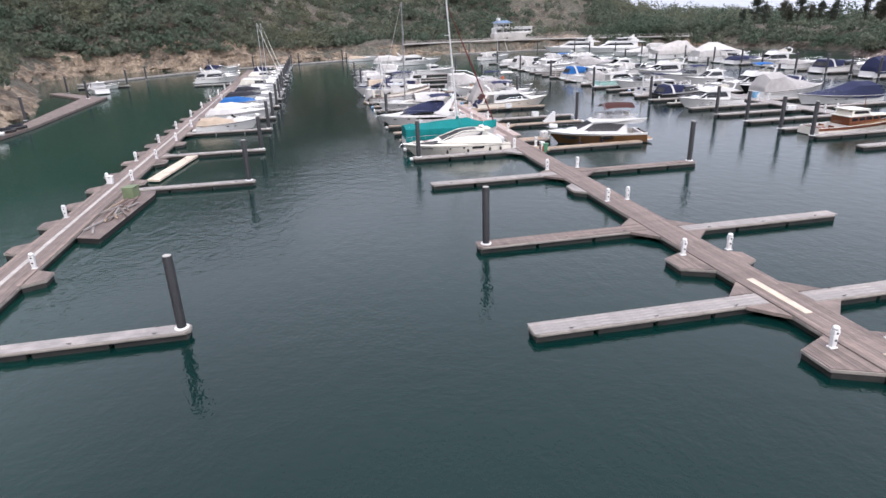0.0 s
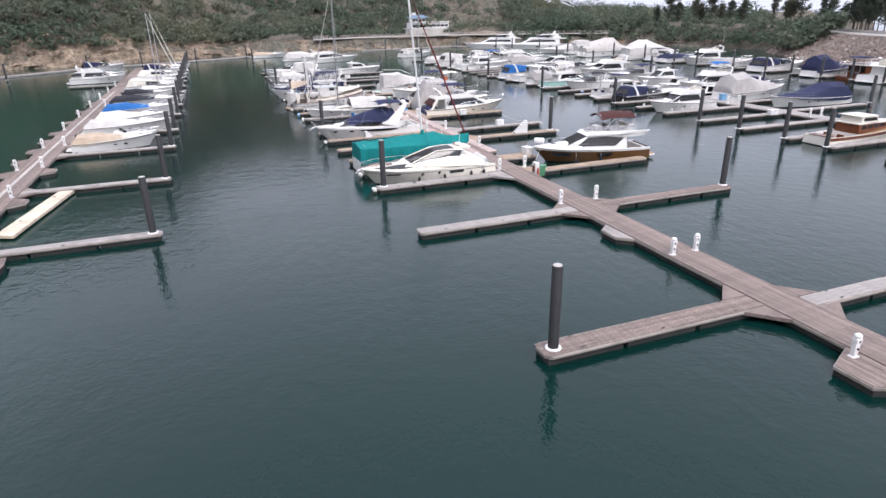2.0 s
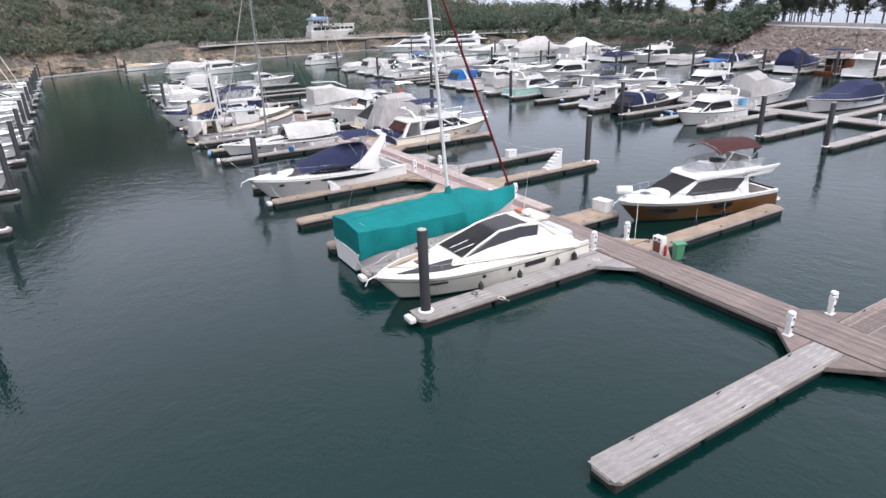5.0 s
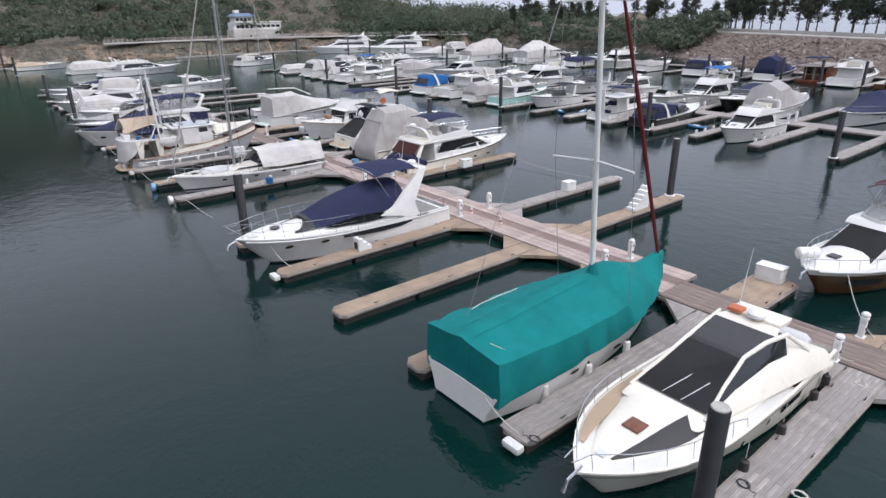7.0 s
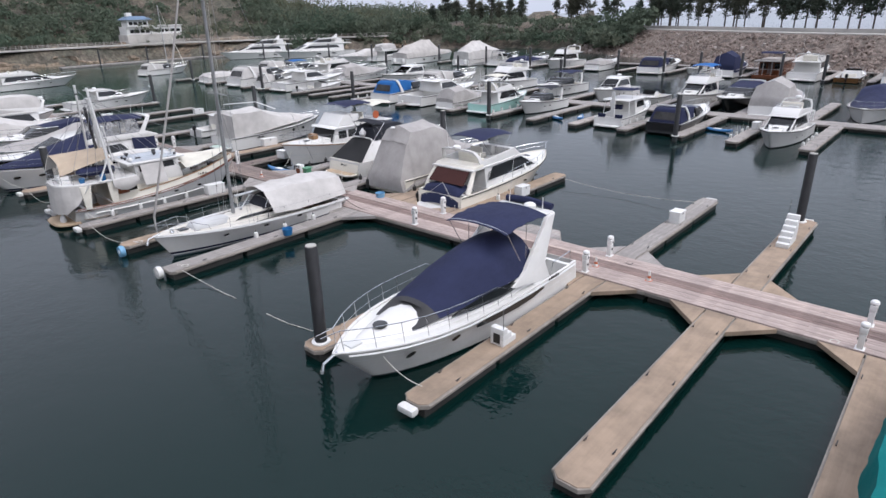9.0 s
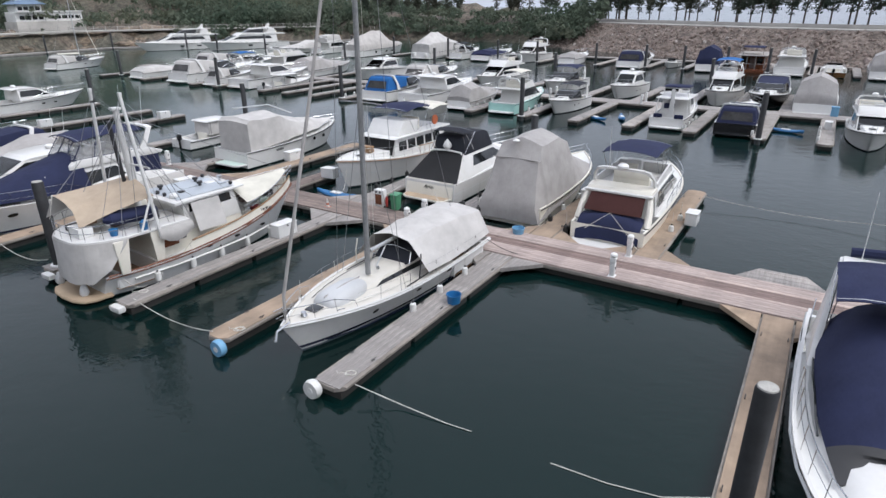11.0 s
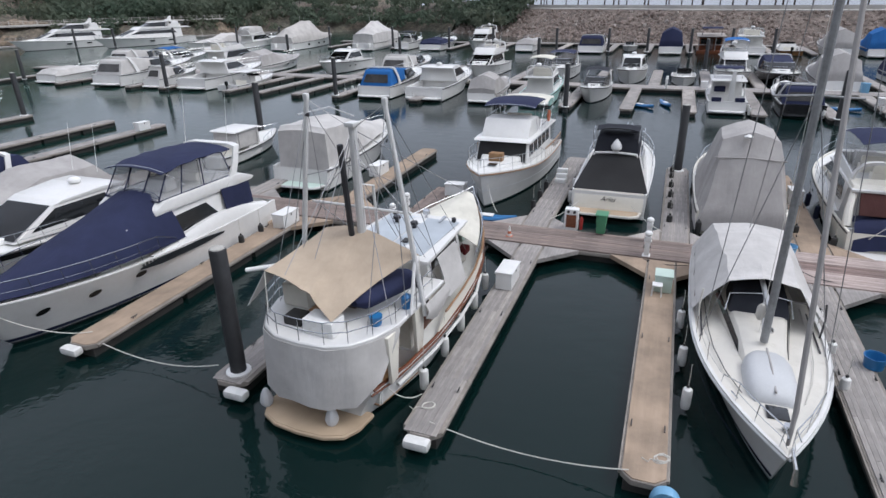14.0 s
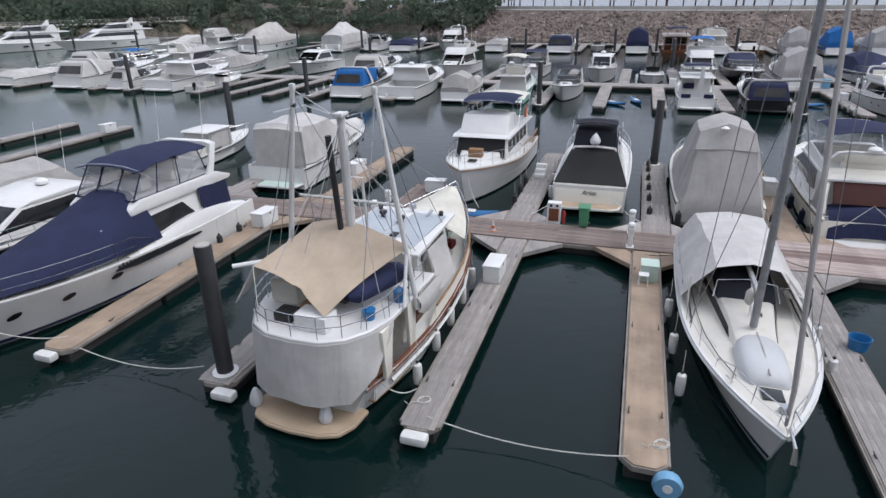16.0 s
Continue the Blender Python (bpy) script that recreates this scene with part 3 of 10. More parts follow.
slope = []
for x, y, nx, ny in wall_line(3.0):
    row = []
    for k, (o, z) in enumerate(((-2, -1.2), (0, 0.0), (4.5, 2.1), (9, 4.4), (WALL_RUN, WALL_TOP), (WALL_RUN + 0.4, WALL_TOP + 0.25), (WALL_RUN + 18, WALL_TOP + 0.25), (WALL_RUN + 26, WALL_TOP - 2), (WALL_RUN + 40, -1.5))):
        j = 0.5 * noise.noise(Vector((x * 0.3, y * 0.3, k))) if k < 4 else 0
        row.append((x + nx * o, y + ny * o, z + j))
    slope.append(row)
slab = grid(slope)
ob = single("sea_wall", slab, "wall_earth", "sloping rubble sea wall of brown stone below the promenade", "sea wall", kind="structure", smooth=30)
path = [[(x + nx * o, y + ny * o, WALL_TOP + 0.3) for o in (WALL_RUN + 0.2, WALL_RUN + 6.5)] for x, y, nx, ny in wall_line(4.0)]
single("promenade", grid(path, thick=0.25), "concrete", "pale concrete promenade along the top of the sea wall", "promenade", kind="structure", smooth=0)


ICO = [(0, 0.53, 0.85), (0, -0.53, 0.85), (0, 0.53, -0.85), (0, -0.53, -0.85), (0.53, 0.85, 0), (-0.53, 0.85, 0), (0.53, -0.85, 0), (-0.53, -0.85, 0), (0.85, 0, 0.53), (-0.85, 0, 0.53), (0.85, 0, -0.53), (-0.85, 0, -0.53)]
ICF = ((0, 1, 8), (0, 8, 4), (0, 4, 5), (0, 5, 9), (0, 9, 1), (1, 6, 8), (8, 6, 10), (8, 10, 4), (4, 10, 2), (4, 2, 5), (5, 2, 11), (5, 11, 9), (9, 11, 7), (9, 7, 1), (1, 7, 6), (3, 2, 10), (3, 10, 6), (3, 6, 7), (3, 7, 11), (3, 11, 2))


def boulders():
    """Angular stones bedded in the slope, larger towards its foot."""
    rng = random.Random(5)
    vs, fs = [], []
    for x, y, nx, ny in wall_line(0.75):
        if y < 15:
            continue
        for k in range(17):
            oo = -0.4 + 0.86 * k + rng.uniform(-0.4, 0.4)
            if rng.random() < 0.1 + 0.025 * k:
                continue
            r = rng.uniform(0.22, 0.55) * (1.25 - 0.028 * k) * (1.6 if rng.random() < 0.06 else 1.0)
            c = Vector((x + nx * oo + rng.uniform(-0.35, 0.35), y + ny * oo + rng.uniform(-0.35, 0.35), min(oo, 12.5) * 0.5 - 0.1))
            q = Euler((rng.uniform(0, 6), rng.uniform(0, 6), rng.uniform(0, 6))).to_matrix()
            base = len(vs)
            sx, sy, sz = rng.uniform(0.8, 1.35), rng.uniform(0.7, 1.1), rng.uniform(0.55, 0.9)
            for v in ICO:
                j = rng.uniform(0.78, 1.2)
                vs.append(tuple(c + q @ Vector((v[0] * sx * r * j, v[1] * sy * r * j, v[2] * sz * r * j))))
            fs += [tuple(base + i for i in f) for f in ICF]
    me = bpy.data.meshes.new("boulders")
    me.from_pydata(vs, [], fs)
    return me


tagged(part("rubble_boulders", boulders(), "boulder", None), "brown rubble stones bedded in the sea wall slope", "boulders", kind="stuff")


def tree_prototype(seed, h):
    """A slender promenade tree: tapered trunk, forked limbs, feathery crown with gaps."""
    rng = random.Random(seed)
    root = thing("promenade_tree", "tall dark feathery evergreen tree on the promenade", "tree", "promenade trees")
    lean = rng.uniform(-0.4, 0.4)
    trunk = tube([(0, 0, -0.4), (lean * 0.2, 0, h * 0.3), (lean * 0.6, 0.1, h * 0.6), (lean, 0.1, h * 0.92)], [0.2, 0.16, 0.11, 0.04], 7)
    limbs = []
    for k in range(20):
        z = h * rng.uniform(0.3, 0.85)
        a = rng.uniform(0, 6.28)
        ln = (h * 0.2) * (1.25 - z / h) * rng.uniform(0.7, 1.4)
        b = Vector((lean * z / h, 0.05, z))
        e = b + Vector((math.cos(a) * ln, math.sin(a) * ln, ln * rng.uniform(0.5, 1.0)))
        tube([b, b.lerp(e, 0.5) + Vector((0, 0, 0.1)), e], [0.06, 0.04, 0.02], 5, trunk)
        limbs.append((b, e))
    limbs.append((Vector((lean, 0, h * 0.8)), Vector((lean, 0, h))))
    part("trunk", trunk, "bark", root)
    spots = []
    for k in range(13):
        u = k / 12
        for _ in range(2):
            spots.append((lean * (0.3 + 0.65 * u) + rng.uniform(-0.5, 0.5), rng.uniform(-0.5, 0.5), h * (0.27 + 0.64 * u) - 0.8, (0.75 + 0.55 * math.sin(math.pi * (0.15 + 0.8 * u))) * rng.uniform(0.75, 1.1), rng.uniform(1.6, 2.6)))
    for b, e in limbs:
        for k in range(5):
            p = b.lerp(e, 0.45 + 0.16 * k)
            spots.append((p.x + rng.uniform(-0.25, 0.25), p.y + rng.uniform(-0.25, 0.25), p.z - 0.6, rng.uniform(0.55, 1.0), rng.uniform(1.3, 2.3)))
    part("crown", leaf_mass(spots, seed, 36, 0.2), "leaf_tree", root)
    return root


rngt = random.Random(21)
protos = [tree_prototype(40 + k, h) for k, h in enumerate((10.6, 11.8, 9.6, 11.2))]
spots = []
total = 0.0
for x, y, nx, ny in wall_line(0.5):
    total += 0.5
    if y > 168 or y < -10:
        continue
    if total > 0:
        total = -rngt.choice((1.5, 2.0, 2.6, 3.2, 4.4))
        o = WALL_RUN + 8 + rngt.uniform(-1, 2.5)
        spots.append((x + nx * o, y + ny * o))
north = [(163, 160), (177, 178), (179, 205), (170, 225), (163, 236)]
for (ax, ay), (bx, by) in zip(north, north[1:]):
    L = math.hypot(bx - ax, by - ay)
    for k in range(int(L / 3.6)):
        u = (k + rngt.random() * 0.8) * 3.6 / L
        o = rngt.uniform(17, 25)
        spots.append((ax + (bx - ax) * u + (by - ay) / L * o, ay + (by - ay) * u - (bx - ax) / L * o))
for k, (x, y) in enumerate(spots):
    p = protos[k % 4]
    s = rngt.uniform(0.8, 1.12)
    m = pose(x, y, WALL_TOP + 0.2, 0, 0, rngt.uniform(0, 360)) @ Matrix.Diagonal((s, s, s, 1))
    if k < 4:
        p.matrix_basis = m
    else:
        q = copy_thing(p, pose(0, 0, 0))
        q.matrix_basis = m


# ---- pontoons ----
DZ = 0.5


def b_edges(y):
    """West and east edge of the middle pontoon, which changes width twice on its way."""
    return (20.85, 23.15) if y < 76 else (21.1, 24.3) if y < 110.4 else (21.6, 23.8)


PLANK = {}


def plank_mesh(key, length, width, material, along_y):
    k = (key, round(length, 2), round(width, 3), material, along_y)
    if k not in PLANK:
        bm = box(width if along_y else length, length if along_y else width, 0.035, (0, 0, 0), 0.006)
        me = to_mesh(bm, "plank")
        me.materials.append(M[material])
        PLANK[k] = me
    return PLANK[k]


def lay_planks(parent, x0, x1, y0, y1, material, along_y, width=0.145, piece=6.0, z=None, seed=0):
    """Boards side by side, butted at staggered joints."""
    rng = random.Random(seed)
    z = DZ - 0.035 if z is None else z
    across = (x1 - x0) if along_y else (y1 - y0)
    n = max(1, round(across / width))
    w = across / n
    a0, a1 = (y0, y1) if along_y else (x0, x1)
    for i in range(n):
        mat_i = material(i, n) if callable(material) else material
        cuts = [a0]
        while a1 - cuts[-1] > piece * 1.45:
            cuts.append(cuts[-1] + piece * (1.0 if len(cuts) > 1 else (0.6, 1.0)[i % 2]))
        cuts.append(a1)
        for p, q in zip(cuts, cuts[1:]):
            me = plank_mesh("p", q - p - 0.008, w - 0.006, mat_i, along_y)
            c = (p + q) / 2
            o = (x0 if along_y else y0) + (i + 0.5) * w
            ob = new("plank", me)
            ob.parent = parent
            dz = rng.uniform(-0.004, 0.004)
            ob.location = ((o, c, z + dz) if along_y else (c, o, z + dz))


def cleat(parent, x, y, z=DZ, turn=0.0):
    if "cleat" not in PLANK:
        bm = tube([(-0.13, 0, 0.075), (0.13, 0, 0.075)], 0.016, 6)
        tube([(-0.04, 0, 0), (-0.04, 0, 0.075)], 0.014, 6, bm)
        tube([(0.04, 0, 0), (0.04, 0, 0.075)], 0.014, 6, bm)
        PLANK["cleat"] = to_mesh(bm, "cleat")
    part("cleat", PLANK["cleat"], "dark_metal", parent, m=pose(x, y, z, 0, 0, turn))


def finger(x0, x1, y, w=1.2, deck="plank_grey", plank=True, label=""):
    """One finger pontoon from its root to its tip, with rounded tip, float below, boards on top."""
    root = thing("finger_pontoon", label or "narrow weathered finger pontoon floating beside a berth", "pontoon", "finger pontoons")
    lo, hi = min(x0, x1), max(x0, x1)
    tip_low = x1 < x0
    c = 0.25
    if tip_low:
        out = [(hi, y - w / 2), (hi, y + w / 2), (lo + c, y + w / 2), (lo, y + w / 2 - c), (lo, y - w / 2 + c), (lo + c, y - w / 2)]
    else:
        out = [(lo, y - w / 2), (lo, y + w / 2), (hi - c, y + w / 2), (hi, y + w / 2 - c), (hi, y - w / 2 + c), (hi - c, y - w / 2)]
    part("frame", prism(out, DZ - 0.2, DZ - 0.036, 0.012), "edge", root, smooth=0)
    n = max(2, int((hi - lo) / 3.2))
    for k in range(n):
        cx = lo + (hi - lo) * (k + 0.5) / n
        part("float", box((hi - lo) / n - 0.25, w - 0.16, DZ + 0.08, (cx, y, -0.3), 0.03), "float", root)
    if plank:
        lay_planks(root, lo + 0.03, hi - 0.002, y - w / 2 + 0.05, y + w / 2 - 0.05, deck, False, 0.14, 4.2, seed=int(y * 7))
    else:
        inner = [(a + (0.03 if a == lo else -0.03 if a == hi else 0), b + (0.03 if b < y else -0.03)) for a, b in out]
        part("deck_board", prism(inner, DZ - 0.034, DZ, 0.008), deck, root, smooth=0)
    for s in (-1, 1):
        part("edge_strip", box(hi - lo - 0.5, 0.05, 0.1, ((hi + lo) / 2, y + s * (w / 2 + 0.028), DZ - 0.15), 0.012), "edge", root)
        for k in range(3):
            cleat(root, lo + (hi - lo) * (0.15 + 0.35 * k), y + s * (w / 2 - 0.12))
    return root


def gusset(y, side, deck="plank_grey", r=1.5, w=1.2, x_edge=None):
    """Triangular brackets that stiffen the joint of a finger with the main pontoon."""
    x = x_edge if x_edge is not None else b_edges(y)[side > 0]
    for s in (-1, 1):
        y0 = y + s * (w / 2 + 0.055)
        poly = [(x + side * 0.004, y0), (x + side * r, y0), (x + side * 0.004, y0 + s * r)]
        bm = prism(poly, DZ - 0.2, DZ - 0.004, 0.01)
        single("corner_bracket", bm, deck, "triangular boarded corner bracket between two pontoons", "pontoon bracket", "pontoon brackets", smooth=0)


def side_platform(y, side, half=1.9, depth=1.5, deck="plank_brown", x_edge=None):
    """Trapezoid platform beside the main pontoon: float, frame and boards cut to its slanting ends."""
    x = x_edge if x_edge is not None else b_edges(y)[side > 0]
    poly = [(x + side * 0.006, y - half), (x + side * depth, y - half * 0.5), (x + side * depth, y + half * 0.5), (x + side * 0.006, y + half)]
    root = thing("side_platform", "boarded six-cornered platform widening the main pontoon", "pontoon platform", "pontoon platforms")
    part("float", prism([(a - side * 0.1 if abs(a - x) > 0.1 else a, b) for a, b in poly], -0.3, DZ - 0.2), "float", root, smooth=0)
    part("frame", prism(poly, DZ - 0.2, DZ - 0.05, 0.012), "edge", root, smooth=0)
    n = max(3, round((depth - 0.06) / 0.2))
    w = (depth - 0.06) / n
    for k in range(n):
        u0, u1 = 0.012 + k * w, 0.012 + (k + 1) * w - 0.012
        h0, h1 = half * (1 - 0.5 * u0 / depth) - 0.05, half * (1 - 0.5 * u1 / depth) - 0.05
        plank = [(x + side * u0, y - h0), (x + side * u1, y - h1), (x + side * u1, y + h1), (x + side * u0, y + h0)]
        part("plank", prism(plank, DZ - 0.046, DZ - 0.008 + 0.005 * (k % 2)), deck, root, smooth=0)


def main_pontoon(name, x0, x1, y0, y1, deck, label, plank=True, seg=11.4):
    root = thing(name, label, "pontoon", kind="structure")
    n = max(1, round((y1 - y0) / seg))
    step = (y1 - y0) / n
    for k in range(n):
        a = y0 + k * step
        part("float", box(x1 - x0 - 0.3, step - 0.2, DZ + 0.1, ((x0 + x1) / 2, a + step / 2, -0.32), 0.03), "float", root)
        part("frame", box(x1 - x0, step - 0.02, 0.16, ((x0 + x1) / 2, a + step / 2, DZ - 0.2), 0.012), "edge", root)
        if not plank:
            part("deck_board", box(x1 - x0 - 0.06, step - 0.015, 0.034, ((x0 + x1) / 2, a + step / 2, DZ - 0.036), 0.006), deck if isinstance(deck, str) else deck(0, 1), root)
    return root


def b_deck_new(i, n):
    return "plank_dark" if 0.4 <= (i + 0.5) / n <= 0.68 else "plank_pink"


main_b = main_pontoon("main_pontoon", *b_edges(40), 4, 76, "plank_brown", "long wooden main pontoon with weathered boards", plank=False)
main_b2 = main_pontoon("main_pontoon", *b_edges(90), 76.01, 110.39, "plank_pink", "newer main pontoon with pinkish boards and a dark centre strip", plank=False)
main_b3 = main_pontoon("main_pontoon", *b_edges(120), 110.4, 196, "plank_brown", "weathered brown boarded main pontoon between moored boats", plank=False)
main_a = main_pontoon("main_pontoon", -22.9, -20.2, 10, 224, "plank_brown", "long wooden main pontoon beside the rocky shore", plank=False)
main_c = main_pontoon("main_pontoon", 70.6, 73.4, 30, 214, "plank_grey", "long wooden main pontoon of the far berths", plank=False)
main_d = main_pontoon("main_pontoon", 132.0, 134.4, 78, 190, "plank_grey", "long pontoon below the sea wall", plank=False)

# berths of pontoon B: y, root side, deck
B_LEFT = [(26.8, 7.8, "plank_grey", 1.25), (38.95, 8.35, "plank_brown", 1.3), (55.75, 8.4, "plank_grey", 1.2), (67.6, 8.65, "plank_grey", 1.25), (73.45, 8.75, "plank_grey", 1.25), (78.6, 8.7, "tan", 1.1), (84.2, 8.65, "tan", 1.15),
          (89.9, 8.6, "tan", 1.05), (95.3, 8.55, "tan", 1.1), (107.15, 8.65, "plank_grey", 1.15), (112.65, 8.7, "tan", 1.05), (118.1, 8.5, "plank_grey", 1.0), (124.3, 8.7, "plank_grey", 1.1), (130.3, 8.8, "tan", 1.15)]
B_LEFT += [(y, 9.6, "plank_grey", 1.1) for y in (135.9, 141.3, 146.8, 152.4, 158.0, 163.6, 169.2, 174.8, 185.4)]
B_RIGHT = [(26.3, 35.4, "plank_grey", 1.25), (37.9, 35.6, "plank_grey", 1.1), (56.0, 36.0, "plank_brown", 1.2), (67.3, 36.4, "tan", 1.2), (84.15, 36.2, "tan", 1.2), (89.95, 37.1, "plank_grey", 1.1), (101.2, 37.1, "tan", 1.15),
           (106.6, 36.9, "tan", 1.2), (112.2, 36.6, "plank_grey", 1.2), (118.5, 37.4, "plank_grey", 1.2), (129.0, 36.9, "tan", 1.2), (134.9, 38.0, "plank_grey", 1.2), (144.4, 38.3, "plank_grey", 1.2)]
B_RIGHT += [(y, 38.6, "plank_grey", 1.2) for y in (155.4, 161.4, 172.0, 183.0)]
for y, tip, d, w in B_LEFT:
    finger(b_edges(y)[0] - 0.01, tip, y, w, d, plank=(d != "tan" and y < 135), label="tan composite finger pontoon floating beside a berth" if d == "tan" else "")
    gusset(y, -1, "plank_brown" if y < 60 else d, w=w)
for y, tip, d, w in B_RIGHT:
    finger(b_edges(y)[1] + 0.01, tip, y, w, d, plank=(d != "tan" and y < 135), label="tan composite finger pontoon floating beside a berth" if d == "tan" else "")
    gusset(y, 1, "plank_brown" if y < 60 else d, w=w)
finger(b_edges(73)[1] + 0.01, 27.0, 73.3, 2.0, "tan", False, "short tan platform beside the main pontoon")
finger(b_edges(124)[1] + 0.01, 28.4, 124.6, 1.2, "plank_brown", True, "short brown finger pontoon beside the main pontoon")
for y, s, half, depth in ((21.0, -1, 1.7, 1.95), (21.0, 1, 1.5, 1.4), (32.4, -1, 1.7, 1.85), (32.2, 1, 1.25, 1.05), (50.2, -1, 1.6, 0.95), (95.5, 1, 1.9, 1.5)):
    side_platform(y, s, half, depth, "plank_grey" if y > 40 else "plank_brown")

for y in (31.6, 62.9, 79.1, 95.0, 107.0, 121.5, 133.0, 143.0, 153.0, 164.5, 176.0, 187.0, 198.0, 209.0, 221.0):
    finger(-20.19, -8.9 if y < 40 else -8.1, y, 1.0, "plank_grey", False)
    gusset(y, 1, "plank_brown", 1.1, 1.0, -20.2)
for y in (41.9, 47.5, 53.2, 58.6, 64.3, 70.1, 76.4, 82.0, 87.3, 93.0, 99.0, 105.0, 111.0, 120.0, 131.0, 142.0):
    side_platform(y, -1, 1.25, 1.15, x_edge=-22.9)
for y in (41.3, 65.9, 75.8, 87.3, 100.5):
    side_platform(y, 1, 1.3, 1.2, x_edge=-20.2)
finger(-22.91, -32.2, 174.4, 1.0, "plank_grey", False)

for y in (56.5, 63.0, 68.2, 74.7, 81.3, 88.4, 94.6, 99.7, 105.6, 111.4, 117.0, 122.8, 129.4, 138.8, 148.2, 153.5, 158.5, 163.2, 173.0, 178.5, 191.0, 203.0):
    finger(70.59, 56.6, y, 1.2, "plank_grey", False)
for y in (71.5, 82.0, 91.5, 98.8, 103.8, 109.3, 115.2, 122.0, 132.4, 143.6, 155.0, 167.0, 178.5):
    finger(73.41, 88.5, y, 1.2, "plank_grey", False)
for y in (79.5, 85.5, 91.5, 98.0, 104.5, 111.0, 118.2, 125.0, 134.5, 147.0, 156.5, 169.0, 184.0):
    finger(131.99, 116.5, y, 1.2, "plank_grey", False)
# long pontoons at the head of the basin
bmn = prism([(-66, 196), (-62, 203), (-50, 217), (-37, 230), (-22, 238), (-7, 246), (12, 257), (30, 262), (30, 264), (11.5, 259), (-8, 248), (-23, 240), (-38, 232), (-51.5, 218.5), (-63.5, 204), (-68, 197)], 0.05, DZ, 0.02)
single("head_pontoon", bmn, "plank_grey", "long pontoon curving along the rocky head of the basin", "pontoon", kind="structure", smooth=0)
bmn = prism([(56, 266), (96, 270), (128, 254), (172, 228), (173, 230), (129, 256), (96.5, 272.4), (56, 268.4)], 0.05, DZ, 0.02)
single("head_pontoon", bmn, "plank_grey", "long pontoon along the far bank below the clubhouse", "pontoon", kind="structure", smooth=0)
bmn = prism([(-54, 60), (-51.4, 60), (-47.0, 112), (-48.2, 156), (-50.5, 157), (-64, 173), (-66, 171.5), (-53.5, 155), (-49.8, 113)], 0.05, DZ, 0.02)
single("shore_pontoon", bmn, "plank_brown", "narrow dark pontoon along the rocky shore with an angled end", "pontoon", kind="structure", smooth=0)
finger(-63.5, -50.5, 184.5, 1.2, "plank_grey", False)


# ---- piles ----
def pile_prototype(h):
    root = thing("mooring_pile", "round black mooring pile with a pale cap in the water", "pile", "mooring piles")
    part("sleeve", lathe([(0.24, -3), (0.24, h - 0.06), (0.215, h)], 18), "pile", root)
    part("cap", lathe([(0.21, h + 0.001), (0.2, h + 0.03), (0.06, h + 0.06)], 18), "pile_top", root, "pale weathered pile cap")
    bm = lathe([(0.36, DZ), (0.37, DZ + 0.05), (0.33, DZ + 0.08), (0.27, DZ + 0.08)], 18)
    part("collar", bm, "plastic", root, "white pile guide collar")
    return root


pile0 = pile_prototype(4.5)
PILES = [(8.97, 38.9), (9.3, 67.7), (9.15, 95.3), (9.25, 124.25), (9.9, 152.4), (10.0, 174.8), (35.6, 56.2), (35.6, 84.4), (35.9, 112.2), (38.0, 144.4), (38.0, 172.0),
         (-9.35, 31.6), (-8.7, 62.9), (-8.55, 79.1), (-8.6, 95.0), (-8.6, 107.0), (-8.6, 121.5), (-8.6, 133.0), (-8.6, 143.0), (-8.6, 153.0), (-8.6, 164.5), (-8.6, 176.0), (-8.6, 187.0), (-8.6, 198.0), (-8.6, 209.0), (-8.6, 221.0), (-8.4, 234.0),
         (56.3, 63.0), (56.3, 68.2), (56.3, 74.7), (56.3, 81.3), (56.2, 99.7), (56.3, 122.6), (56.9, 148.2), (57.2, 172.5), (58.5, 199.5),
         (89.6, 82.0), (89.6, 109.3), (89.6, 132.4), (89.6, 155.0), (93, 178.5),
         (115.6, 98.0), (115.6, 104.5), (115.6, 111.0), (115.6, 118.2), (115.6, 125.0), (115.6, 134.5), (116, 147.0), (117, 156.5), (117, 169), (117, 184), (116, 196), (114, 206), (112, 222), (108, 236), (106, 246),
         (-51.5, 121.0), (-51.6, 154.0), (-61.5, 171.0), (-51.5, 186.0), (-50.0, 201.0), (-36, 229.0), (-22, 237.0), (-6, 245.0), (11, 256.0), (11.2, 231.0), (66, 266), (80, 267.5), (98, 268.0), (116, 259.5), (134, 250)]
for k, (x, y) in enumerate(PILES):
    if k == 0:
        pile0.matrix_basis = pose(x, y, 0)
    else:
        copy_thing(pile0, pose(x, y, 0, 0, 0, 40 * k))


